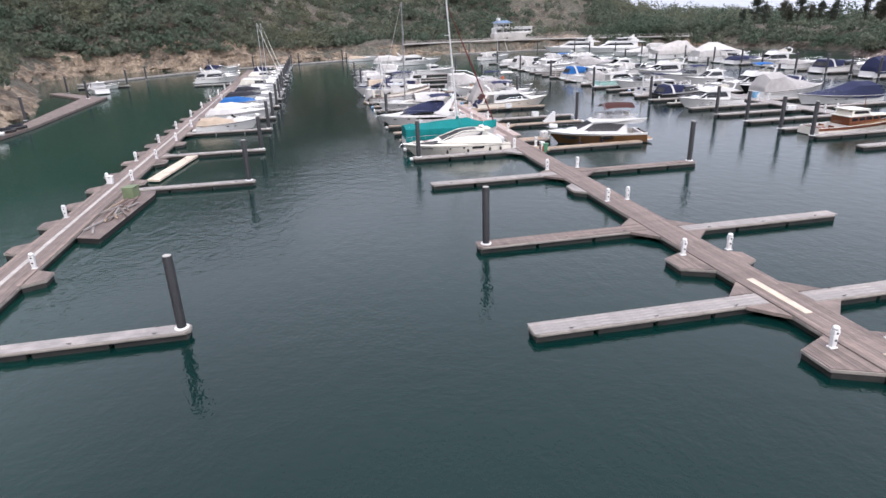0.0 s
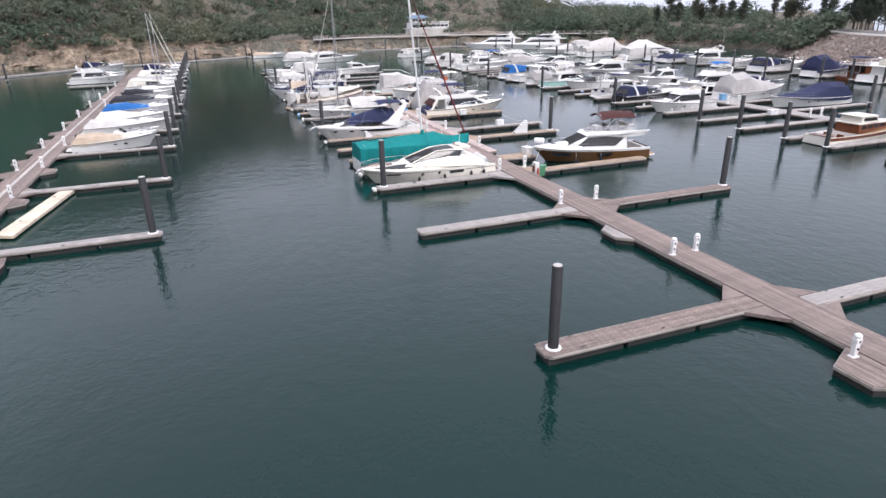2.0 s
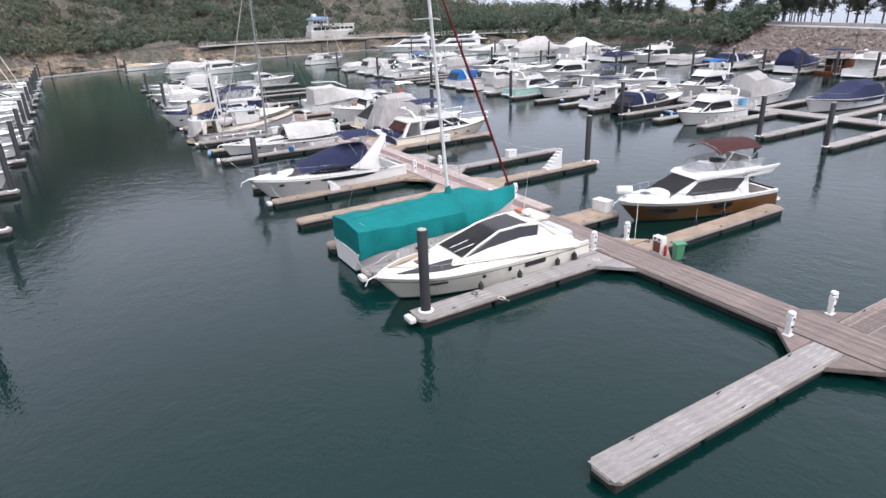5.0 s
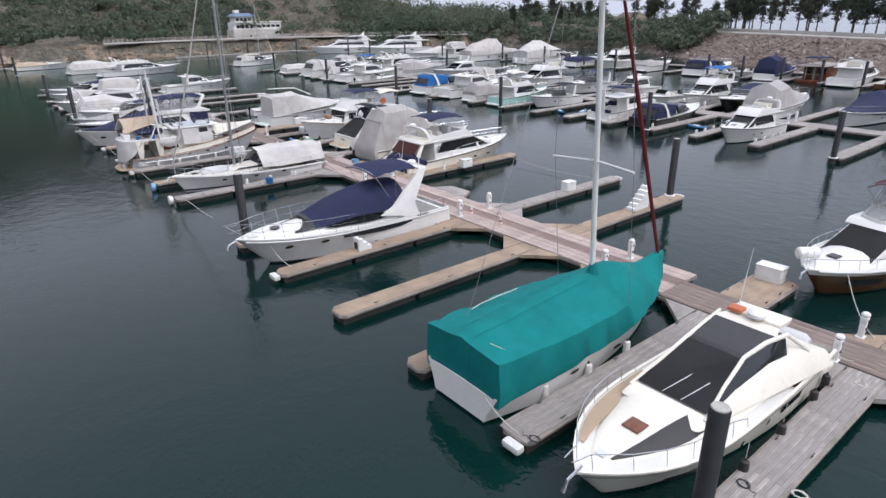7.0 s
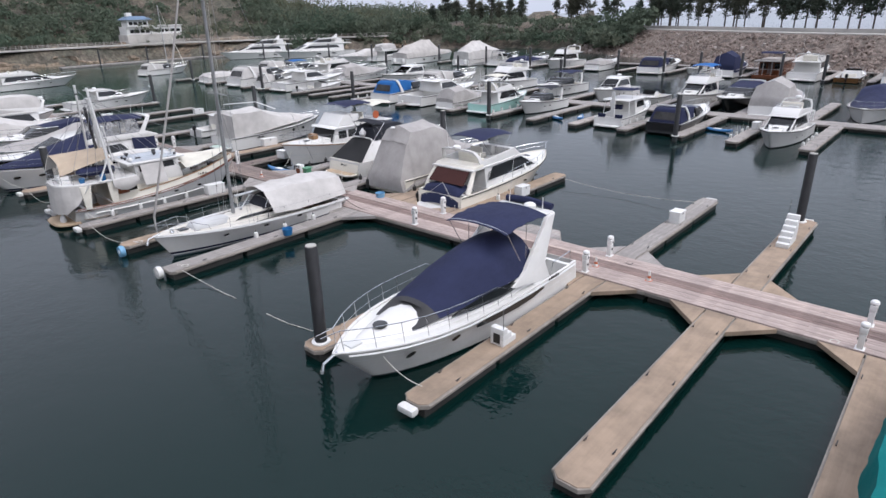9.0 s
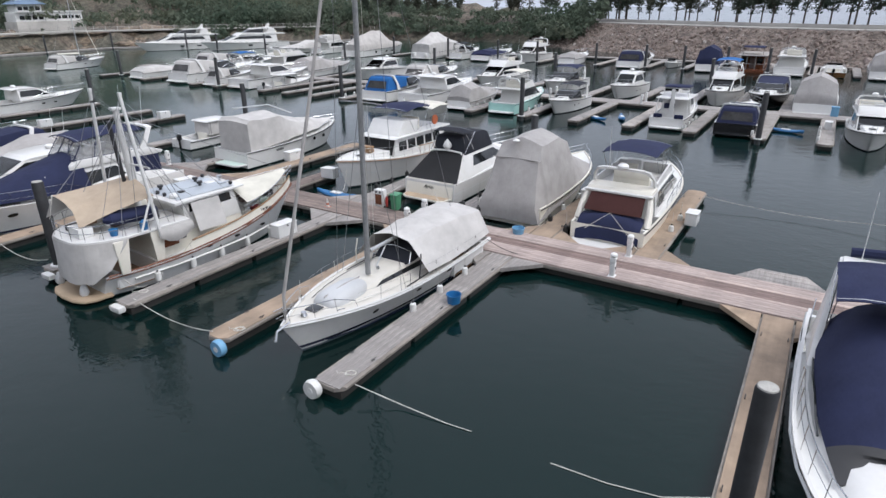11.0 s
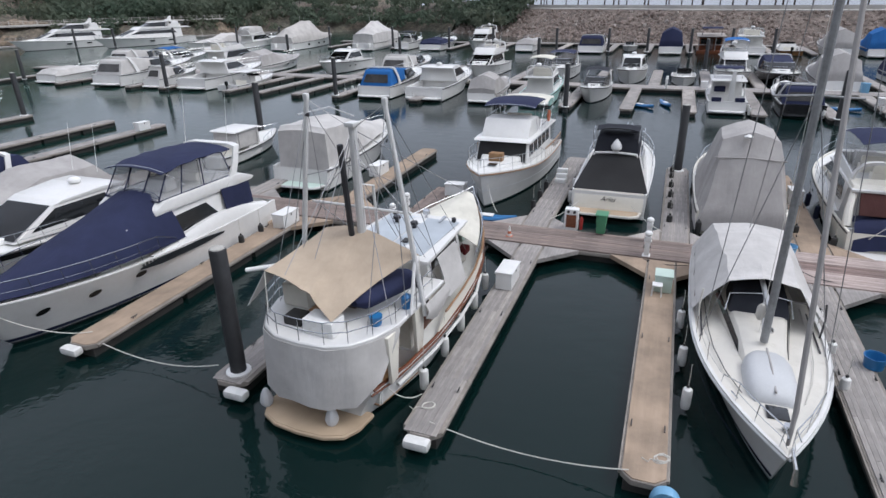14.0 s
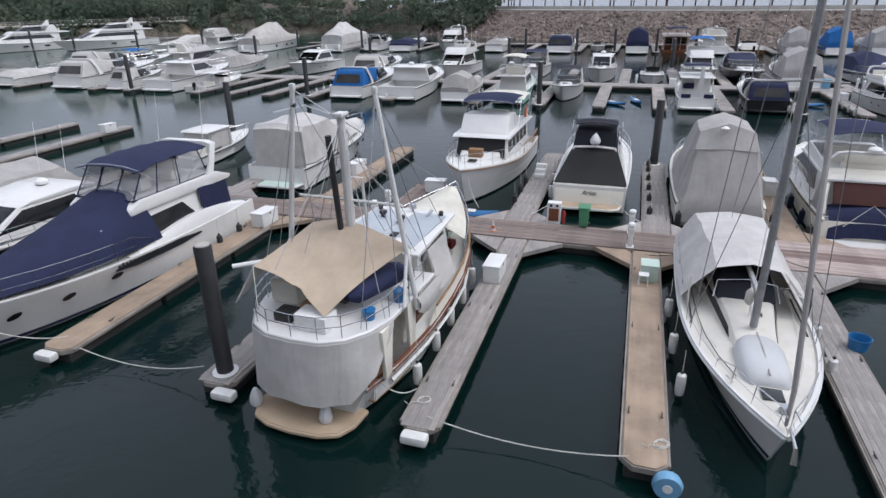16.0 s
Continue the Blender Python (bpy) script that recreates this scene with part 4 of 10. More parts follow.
# ---- service pedestals ----
def pedestal_prototype():
    root = thing("service_pedestal", "white plastic power and water pedestal on the pontoon", "pedestal", "service pedestals")
    part("base", box(0.36, 0.32, 0.05, (0, 0, DZ), 0.012), "plastic", root)
    part("column", box(0.24, 0.2, 0.6, (0, 0, DZ + 0.05), 0.03, 1.12), "plastic", root)
    part("head", box(0.32, 0.26, 0.26, (0, 0, DZ + 0.66), 0.05), "plastic", root)
    part("lamp_cap", lathe([(0.1, DZ + 0.925), (0.15, DZ + 0.95), (0.165, DZ + 1.0), (0.14, DZ + 1.07), (0.08, DZ + 1.11), (0.02, DZ + 1.12)], 14), "plastic", root)
    part("lamp_band", lathe([(0.11, DZ + 0.9), (0.12, DZ + 0.93), (0.11, DZ + 0.95)], 12), "dark_metal", root, "dark band under the lamp cap")
    for s in (-1, 1):
        for z in (0.42, 0.78):
            part("socket", tube([(0.0, s * 0.1, DZ + z), (0.0, s * 0.145, DZ + z)], 0.06, 8), "dark_metal", root, "dark power socket")
    part("tap", tube([(0.12, 0, DZ + 0.3), (0.19, 0, DZ + 0.3), (0.2, 0, DZ + 0.25)], 0.015, 6), "steel", root, "small metal water tap")
    return root


ped0 = pedestal_prototype()
PEDS = []
for y, xw, xe in ((21.6, 20.3, 23.4), (33.4, 20.35, 23.6), (45.5, 21.2, 22.95), (57.2, 20.5, 23.7), (68.7, 20.9, 23.55), (79.4, 21.35, 23.6), (90.6, 21.4, 23.95), (101.9, 21.4, 24.0), (113.3, 21.9, 23.6), (125.0, 21.9, 23.6), (136.5, 21.9, 23.6), (148.0, 21.9, 23.6), (159.5, 21.9, 23.6)):
    PEDS += [(xw, y), (xe, y)]
for k, y in enumerate((42.9, 54.7, 66.2, 76.9, 88.6, 100.3, 113.0, 124.5, 136.0, 147.5, 159.0, 171.0)):
    PEDS += [(-22.6 if k else -20.5, y)] + ([(-20.5, y + 0.6)] if k in (2, 3, 4, 5, 8) else [])
for y in (65.5, 77.0, 91.2, 102.4, 113.8, 125.4):
    PEDS += [(71.0, y), (73.1, y)]
for k, (x, y) in enumerate(PEDS):
    if k == 0:
        ped0.matrix_basis = pose(x, y, 0)
    else:
        copy_thing(ped0, pose(x, y, 0))


# ---- boats: shared builders; local x runs from stern to bow, z from the waterline ----
def hull(root, L, B, fs, fb, mat, rake=1.1, boot="antifoul", transom=0.12, full=2.8, rail="rubber", stripe=None, deck="deck", cockpit=(0.0, 0.0), floor="deck", wl=0.92, tuck=0.0, aft=0.93):
    """Shell, boot stripe, rubbing strake, deck and a sunken cockpit. Returns the sheer height, half breadth and deck height by x."""
    N = 18
    S = [1 - (1 - i / N) ** 1.25 for i in range(N + 1)]

    def half(s):
        f = max(0.0, (s - 0.4) / 0.6)
        return B / 2 * (1 - f ** full) * (aft + (1 - aft) * min(1.0, s / 0.3) ** 0.6) + 0.03

    def half_w(s):
        f = max(0.0, (s - 0.25) / 0.75)
        return B / 2 * wl * (1 - f ** 1.9) * (1 - tuck * max(0.0, 1 - s / 0.28) ** 1.6) + 0.015

    def sheer(s):
        return fs + (fb - fs) * max(0.0, (s - 0.08) / 0.92) ** 1.7

    def X(s, z):
        k = min(1.0, max(-0.2, z / fb))
        return L * s - rake * (1 - k) * s ** 5 + transom * (k - 1) * -1 * (1 - s) ** 8 * -1

    def section(s):
        h, hw, z1 = half(s), half_w(s), sheer(s)
        return [(0.02, -0.55 * (1 - s ** 6)), (hw * 0.75, -0.3 * (1 - s ** 6)), (hw, 0.1), (hw + (h - hw) * 0.28, 0.1 + (z1 - 0.1) * 0.35), (hw + (h - hw) * 0.7, 0.1 + (z1 - 0.1) * 0.72), (h, z1)]

    def shell(lo, hi, out=0.0):
        rows = []
        for s in S:
            p = section(s)[lo:hi]
            rows.append([(X(s, z), -y - out, z) for y, z in p[::-1]] + [(X(s, z), y + out, z) for y, z in p])
        return rows

    bm = bmesh.new()
    for rows in (shell(2, 6),):
        k = len(rows[0]) // 2
        V = [[bm.verts.new(p) for p in r] for r in rows]
        for A, C in zip(V, V[1:]):
            for i in range(len(A) - 1):
                if i != k - 1:
                    bm.faces.new((A[i], C[i], C[i + 1], A[i + 1]))
        for i in range(k - 1):
            bm.faces.new((V[0][i], V[0][i + 1], V[0][-2 - i], V[0][-1 - i]))
        for i in range(k - 1):
            bm.faces.new((V[-1][i], V[-1][-1 - i], V[-1][-2 - i], V[-1][i + 1]))
    bmesh.ops.recalc_face_normals(bm, faces=bm.faces)
    part("hull", bm, mat, root, smooth=50)
    part("bottom", grid([[(x, y, z) for x, y, z in r] for r in shell(0, 3)]), boot, root, "dark antifouling below the waterline", smooth=60)
    if rail:
        for sgn in (-1, 1):
            part("rub_rail", tube([(X(s, sheer(s)), sgn * (half(s) + 0.015), sheer(s) - 0.06) for s in S], 0.035, 6), rail, root)
    if stripe:
        for sgn in (-1, 1):
            rows = []
            for s in S:
                h, hw, z1 = half(s), half_w(s), sheer(s)
                f0, f1 = stripe[1], stripe[2]
                r = []
                for f in (f0, f1):
                    z = 0.1 + (z1 - 0.1) * f
                    yy = hw + (h - hw) * f ** 1.2
                    r.append((X(s, z), sgn * (yy + 0.018), z))
                rows.append(r)
            part("hull_stripe", grid(rows), stripe[0], root)
    c0, c1 = cockpit
    ds = [s for s in S if s * L > c1 + 0.05]
    ds = [max(0.0, (c1) / L)] + ds
    rows = []
    for s in ds:
        h, z = max(0.02, half(s) - 0.07), sheer(s) - 0.05
        rows.append([(X(s, z + 0.05), h * k, z + 0.07 * (1 - k * k)) for k in (-1, -0.5, 0, 0.5, 1)])
    part("deck", grid(rows, thick=0.03), deck, root)
    for sgn in (-1, 1):
        part("gunwale", grid([[(X(s, sheer(s)), sgn * (half(s) + 0.004), sheer(s) - 0.02), (X(s, sheer(s)), sgn * (half(s) + 0.004), sheer(s) + 0.03), (X(s, sheer(s)), sgn * max(0.0, half(s) - 0.1), sheer(s) + 0.03), (X(s, sheer(s)), sgn * max(0.0, half(s) - 0.1), sheer(s) - 0.06)] for s in S]), mat if mat in ("gel", "gel_cream", "gel_grey", "gel_mint") else "gel", root)
    if c1 > 0:
        zf = max(0.25, fs - 0.75)
        cs = [c0 / L + (c1 - c0) / L * i / 6 for i in range(7)]
        part("cockpit_floor", grid([[(L * s, -half(s) + 0.14, zf), (L * s, half(s) - 0.14, zf)] for s in cs], thick=0.03), floor, root)
        for sgn in (-1, 1):
            part("cockpit_side", grid([[(L * s, sgn * (half(s) - 0.1), sheer(s) + 0.03), (L * s, sgn * (half(s) - 0.16), zf)] for s in cs]), "gel", root)
        s1, s0 = c1 / L, c0 / L
        part("cockpit_bulkhead", box(0.06, 2 * half(s1) - 0.2, sheer(s1) - zf, (c1, 0, zf)), "gel", root)
        part("transom_coaming", box(0.22, 2 * half(s0) - 0.2, sheer(s0) - zf + 0.02, (c0 + 0.15, 0, zf), 0.03), "gel", root)
    return (lambda x: sheer(x / L)), (lambda x: half(x / L))


def lin(wb, x0, wx, x1, z0=0.0, kz=0.0):
    """Half width linear in x (wb at x0, wx at x1), falling kz per metre above z0."""
    return lambda x, z: wb + (wx - wb) * (x - x0) / (x1 - x0) - kz * (z - z0)


def house(poly, w, b=0.06, bm=None):
    """A cabin-like body: a side profile given half width w(x, z)."""
    own = bmesh.new()
    area = sum(p[0] * q[1] - q[0] * p[1] for p, q in zip(poly, poly[1:] + poly[:1]))
    if area < 0:
        poly = poly[::-1]
    A = [own.verts.new((x, -w(x, z), z)) for x, z in poly]
    C = [own.verts.new((x, w(x, z), z)) for x, z in poly]
    own.faces.new(A)
    own.faces.new(C[::-1])
    k = len(A)
    for i in range(k):
        own.faces.new((A[i], C[i], C[(i + 1) % k], A[(i + 1) % k]))
    bmesh.ops.recalc_face_normals(own, faces=own.faces)
    if b:
        bevel(own, b, 2)
    return join(bm, own)


def side_panes(root, poly, w, mat="glass", name="side_window", out=0.012, t=0.02):
    for sgn in (-1, 1):
        own = bmesh.new()
        A = [own.verts.new((x, sgn * (w(x, z) + out), z)) for x, z in poly]
        C = [own.verts.new((x, sgn * (w(x, z) + out - t), z)) for x, z in poly]
        own.faces.new(A)
        own.faces.new(C[::-1])
        k = len(A)
        for i in range(k):
            own.faces.new((A[i], C[i], C[(i + 1) % k], A[(i + 1) % k]))
        bmesh.ops.recalc_face_normals(own, faces=own.faces)
        part(name, own, mat, root, smooth=0)


def slope_pane(root, p0, p1, w, mat="glass", name="windscreen", inset=0.1, out=0.015, panes=1):
    """A pane on a sloping front or back from p0 (x, z) up to p1."""
    d = Vector((p1[0] - p0[0], 0, p1[1] - p0[1])).normalized()
    n = Vector((d.z, 0, -d.x)) * out
    if p1[0] > p0[0]:
        n = -n
    q0, q1 = Vector((p0[0], 0, p0[1])) + d * inset, Vector((p1[0], 0, p1[1])) - d * inset
    for k in range(panes):
        own = bmesh.new()
        V = []
        for q in (q0, q1):
            ww = w(q.x, q.z) - inset
            a, b = -ww + 2 * ww * k / panes, -ww + 2 * ww * (k + 1) / panes
            if panes > 1:
                a, b = a + 0.03, b - 0.03
            V.append((q + n, a, b))
        pts = [(V[0][0].x, V[0][1], V[0][0].z), (V[0][0].x, V[0][2], V[0][0].z), (V[1][0].x, V[1][2], V[1][0].z), (V[1][0].x, V[1][1], V[1][0].z)]
        own.faces.new([own.verts.new(p) for p in pts])
        bmesh.ops.solidify(own, geom=list(own.faces), thickness=0.018)
        part(name, own, mat, root, smooth=0)


def bimini(root, x0, x1, w, z, zb, mat, camber=0.18, front=0.12, name="bimini", nbows=3):
    """A cloth sun top over bows of tube, its feet at height zb."""
    rows = []
    for i in range(9):
        u = i / 8
        x = x0 + (x1 - x0) * u
        e = 0.1 * math.sin(math.pi * u) - front * max(0, (u - 0.75)) * 4 * 0.5 - 0.05 * math.sin(2 * math.pi * u * (nbows - 1)) ** 2
        rows.append([(x, w * k, z + e - camber * abs(k) ** 2.4) for k in (-1, -0.85, -0.6, -0.3, 0, 0.3, 0.6, 0.85, 1)])
    top = part(name, grid(rows, thick=0.025), mat, root, smooth=60)
    bm = bmesh.new()
    for i in range(nbows):
        u = 0.04 + 0.92 * i / (nbows - 1)
        x = x0 + (x1 - x0) * u
        xf = x0 + (x1 - x0) * (0.35 + 0.3 * u)
        tube([(xf, -w * 0.98, zb)] + [(x, w * k, z - 0.04 - camber * abs(k) ** 2.4) for k in (-0.97, -0.6, 0, 0.6, 0.97)] + [(xf, w * 0.98, zb)], 0.016, 5, bm)
    part("canopy_frame", bm, "steel", root)
    return top


def bow_rail(root, L, sheer, half, x0, h=0.65, inset=0.14, mat="steel", mid=True, n=7, ahead=0.25):
    for sgn in (-1, 1):
        bm = bmesh.new()
        xs_ = [x0 + (L - 0.35 - x0) * i / n for i in range(n + 1)]
        top = [(x + 0.1, sgn * max(0.05, half(x) - inset), sheer(x) + h * (0.55 if i == 0 else 1.0)) for i, x in enumerate(xs_)]
        nose = [(L + ahead, sgn * 0.12, sheer(L) + h)]
        tube(top + nose, 0.017, 5, bm)
        for i, x in enumerate(xs_):
            tube([(x, sgn * max(0.04, half(x) - inset + 0.02), sheer(x)), top[i]], 0.013, 5, bm)
        if mid:
            tube([(x + 0.05, sgn * max(0.05, half(x) - inset + 0.01), sheer(x) + h * 0.5) for x in xs_[1:]] + [(L + ahead * 0.6, sgn * 0.08, sheer(L) + h * 0.5)], 0.008, 5, bm)
        part("bow_rail", bm, mat, root)


def swim_platform(root, half0, depth=0.8, z=0.35, mat="gel", top=None):
    k = half0 * 0.92
    out = [(0.02, -k), (0.02, k), (-depth * 0.75, k * 0.92), (-depth, k * 0.7), (-depth, -k * 0.7), (-depth * 0.75, -k * 0.92)]
    part("swim_platform", prism(out, z - 0.14, z, 0.03), mat, root)
    if top:
        part("platform_mat", prism([(x * 0.94 - 0.02, y * 0.94) for x, y in out], z + 0.001, z + 0.014), top, root)


def arch(root, x, w, z0, z1, lean=-0.6, mat="gel", thick=0.16, wide=0.4, name="radar_arch"):
    """A raked arch from deck to deck over the cockpit."""
    rows = []
    path = [(x, -w, z0), (x + lean * 0.5, -w * 0.96, (z0 + z1) / 2), (x + lean, -w * 0.82, z1 - 0.08), (x + lean * 1.05, -w * 0.6, z1), (x + lean * 1.05, w * 0.6, z1), (x + lean, w * 0.82, z1 - 0.08), (x + lean * 0.5, w * 0.96, (z0 + z1) / 2), (x, w, z0)]
    for i, p in enumerate(path):
        k = wide * (1.25 if i in (0, 7) else 0.8)
        cy = 1 if p[1] < 0 else -1
        rows.append([(p[0] - k / 2, p[1], p[2]), (p[0] + k / 2, p[1], p[2]), (p[0] + k / 2, p[1] + cy * thick * 0.6, p[2] - thick * (0.7 if 2 <= i <= 5 else 0)), (p[0] - k / 2, p[1] + cy * thick * 0.6, p[2] - thick * (0.7 if 2 <= i <= 5 else 0))])
    bm = grid(rows, close=True)
    bmesh.ops.recalc_face_normals(bm, faces=bm.faces)
    part(name, bm, mat, root, smooth=45)


def radar_dome(root, x, y, z, r=0.28, name="radar_dome"):
    part(name, lathe([(r * 0.75, 0), (r, 0.05), (r, 0.16), (r * 0.7, 0.24), (r * 0.2, 0.27)], 16, c=(x, y, z)), "plastic", root)


def aerial(root, x, y, z, h=2.2, lean=-0.15):
    part("aerial", tube([(x, y, z), (x + lean * h, y, z + h)], [0.016, 0.006], 5), "plastic", root)


def enclosure(root, x0, x1, w, z0, z1, mat, front=0.5, back=0.2, camber=0.12, name="cockpit_canopy", window="mesh_cover", nose=None):
    """A cockpit tent with dark clear panels on the sides and back."""
    wf = lin(w, x0, nose if nose else w * 0.92, x1, z0, 0.14)
    poly = [(x0, z0), (x1, z0), (x1 - front, z1 - 0.05), (x1 - front - 0.5, z1 + camber), ((x0 + x1) / 2, z1 + camber + 0.06), (x0 + back + 0.3, z1 + camber * 0.6), (x0 + back, z1 - 0.08)]
    tent = part(name, house(poly, wf, 0.05), mat, root)
    if window:
        h0, h1 = z0 + (z1 - z0) * 0.3, z0 + (z1 - z0) * 0.85
        side_panes(tent, [(x0 + 0.45, h0), (x1 - 0.75, h0), (x1 - front - 0.45, h1), (x0 + 0.5, h1)], wf, window, "canopy_window")
        slope_pane(tent, (x0, z0 + 0.1), (x0 + back, z1 - 0.08), wf, window, "canopy_window", 0.18, 0.02)


def seat(root, x, y, z, w, mat="gel_cream", back=True, turn=1):
    bm = box(0.5, w, 0.38, (x, y, z), 0.05)
    if back:
        box(0.14, w, 0.45, (x - 0.2 * turn, y, z + 0.36), 0.05, bm=bm)
    part("seat", bm, mat, root)


def outboard(root, x, y, z, mat="gel_black"):
    bm = box(0.34, 0.4, 0.5, (x - 0.2, y, z + 0.25), 0.08, 0.85)
    box(0.16, 0.14, 0.75, (x - 0.22, y, z - 0.5), 0.03, bm=bm)
    part("outboard_motor", bm, mat, root)


def portholes(root, L, half, sheer, xs_, z, mat="glass", rx=0.22, rz=0.07, flare=0.1):
    for x in xs_:
        for sgn in (-1, 1):
            own = bmesh.new()
            hw = half(x) - (sheer(x) - z) * flare
            pts = [(x + rx * math.cos(a), sgn * (hw + 0.03 + (rz * math.sin(a)) * flare), z + rz * math.sin(a)) for a in [2 * math.pi * k / 12 for k in range(12)]]
            own.faces.new([own.verts.new(p) for p in pts])
            bmesh.ops.solidify(own, geom=list(own.faces), thickness=0.05)
            part("porthole", own, mat, root, smooth=0)


def trunk(root, x0, x1, w0, w1, z0, h, mat="deck", hatch=True):
    """Low coachroof ahead of the windscreen."""
    wf = lin(w0, x0, w1, x1, z0, 0.35)
    poly = [(x0, z0 - 0.05), (x1, z0 - 0.05), (x1 - 0.25, z0 + h * 0.25), (x1 - (x1 - x0) * 0.45, z0 + h * 0.8), (x0, z0 + h)]
    low = part("coachroof", house(poly, wf, 0.09), mat, root)
    if hatch:
        xm = x0 + (x1 - x0) * 0.62
        part("deck_hatch", box(0.5, 0.5, 0.04, (xm, 0, z0 + h * 0.72), 0.02), "glass", low)


def express(label, L=11, B=3.6, hullmat="gel", canvas="c_navy", style="canopy", boot="antifoul", fs=1.18, fb=1.75, stripe=None, platform_top=None, rail=True, top="gel", name="motor_cruiser"):
    """Sports cruiser. style: canopy (cloth cockpit tent), bimini, hardtop, open."""
    root = thing(name, label, "motor boat")
    c1 = L * 0.36
    sheer, half = hull(root, L, B, fs, fb, hullmat, rake=L * 0.15, boot=boot, cockpit=(0.35, c1), stripe=stripe, full=3.2)
    swim_platform(root, half(0.2), 0.85, 0.38, hullmat if hullmat in M else "gel", platform_top)
    z = sheer(L * 0.5)
    trunk(root, c1 - 0.02, L * 0.9, half(c1) - 0.28, 0.22, sheer(L * 0.6) - 0.05, 0.42)
    zt = z + 0.3
    wf = lin(half(c1) - 0.2, c1, half(L * 0.62) - 0.45, L * 0.62, zt, 0.3)
    xs0 = L * 0.30
    if style == "hardtop":
        roof = [(xs0 - L * 0.06, zt + 0.95), (L * 0.5, zt + 0.93), (L * 0.47, zt + 1.06), (xs0 + 0.3, zt + 1.14), (xs0 - L * 0.06, zt + 1.05)]
        body = [(xs0, zt - 0.3), (L * 0.66, zt - 0.1), (L * 0.5, zt + 0.95), (xs0, zt + 0.98)]
        cab = part("cabin", house(body, wf, 0.05), top, root)
        slope_pane(cab, (L * 0.66, zt - 0.05), (L * 0.5, zt + 0.95), wf, "glass", "windscreen", 0.1)
        side_panes(cab, [(xs0 + 0.15, zt + 0.15), (L * 0.6, zt + 0.12), (L * 0.5, zt + 0.8), (xs0 + 0.3, zt + 0.82)], wf)
        roofing = part("hardtop", house(roof, lambda x, zz: wf(x, zt + 1.0) + 0.08, 0.05), top, root)
        radar_dome(roofing, xs0 + 0.4, 0, zt + 1.16)
    else:
        scr = [(c1 + 0.1, zt - 0.25), (L * 0.63, zt - 0.1), (L * 0.53, zt + 0.62), (c1 + 0.1, zt + 0.6)]
        screen = part("windscreen", house(scr, wf, 0.03), "glass", root)
        part("windscreen_frame", tube([(c1 + 0.1, -wf(c1, zt + 0.6), zt + 0.62), (L * 0.53, -wf(L * 0.53, zt + 0.6), zt + 0.64), (L * 0.53, wf(L * 0.53, zt + 0.6), zt + 0.64), (c1 + 0.1, wf(c1, zt + 0.6), zt + 0.62)], 0.03, 6), "steel", screen)
        if style == "canopy":
            tw = lin(half(1.0) - 0.14, 0.3, half(L * 0.58) - 0.4, L * 0.6, sheer(1.0), 0.2)
            tent = part("cockpit_canopy", house([(0.25, sheer(0.3) - 0.05), (L * 0.6, zt - 0.1), (L * 0.55, zt + 0.42), (L * 0.4, zt + 0.74), (L * 0.2, zt + 0.98), (1.15, zt + 0.92), (0.95, zt + 0.8)], tw, 0.12), canvas, root)
            slope_pane(tent, (0.25, sheer(0.3) - 0.02), (0.95, zt + 0.78), tw, "vinyl", "canopy_window", 0.3, 0.03)
            side_panes(tent, [(L * 0.36, zt + 0.25), (L * 0.52, zt + 0.15), (L * 0.49, zt + 0.38), (L * 0.4, zt + 0.58)], tw, "vinyl", "canopy_window", 0.02)
        elif style == "bimini":
            bimini(root, 0.14 * L, L * 0.45, half(2) - 0.25, zt + 1.35, sheer(2), canvas)
        arch(root, L * 0.2, half(L * 0.2) - 0.08, sheer(2), zt + 1.15, -0.6)
        seat(root, L * 0.12, 0, max(0.25, fs - 0.75), B * 0.5)
        seat(root, L * 0.3, 0.5, max(0.25, fs - 0.75), 0.9)
    if rail:
        bow_rail(root, L, sheer, half, L * 0.42)
    portholes(root, L, half, sheer, (L * 0.5, L * 0.62), sheer(L * 0.55) * 0.62)
    return root, sheer, half


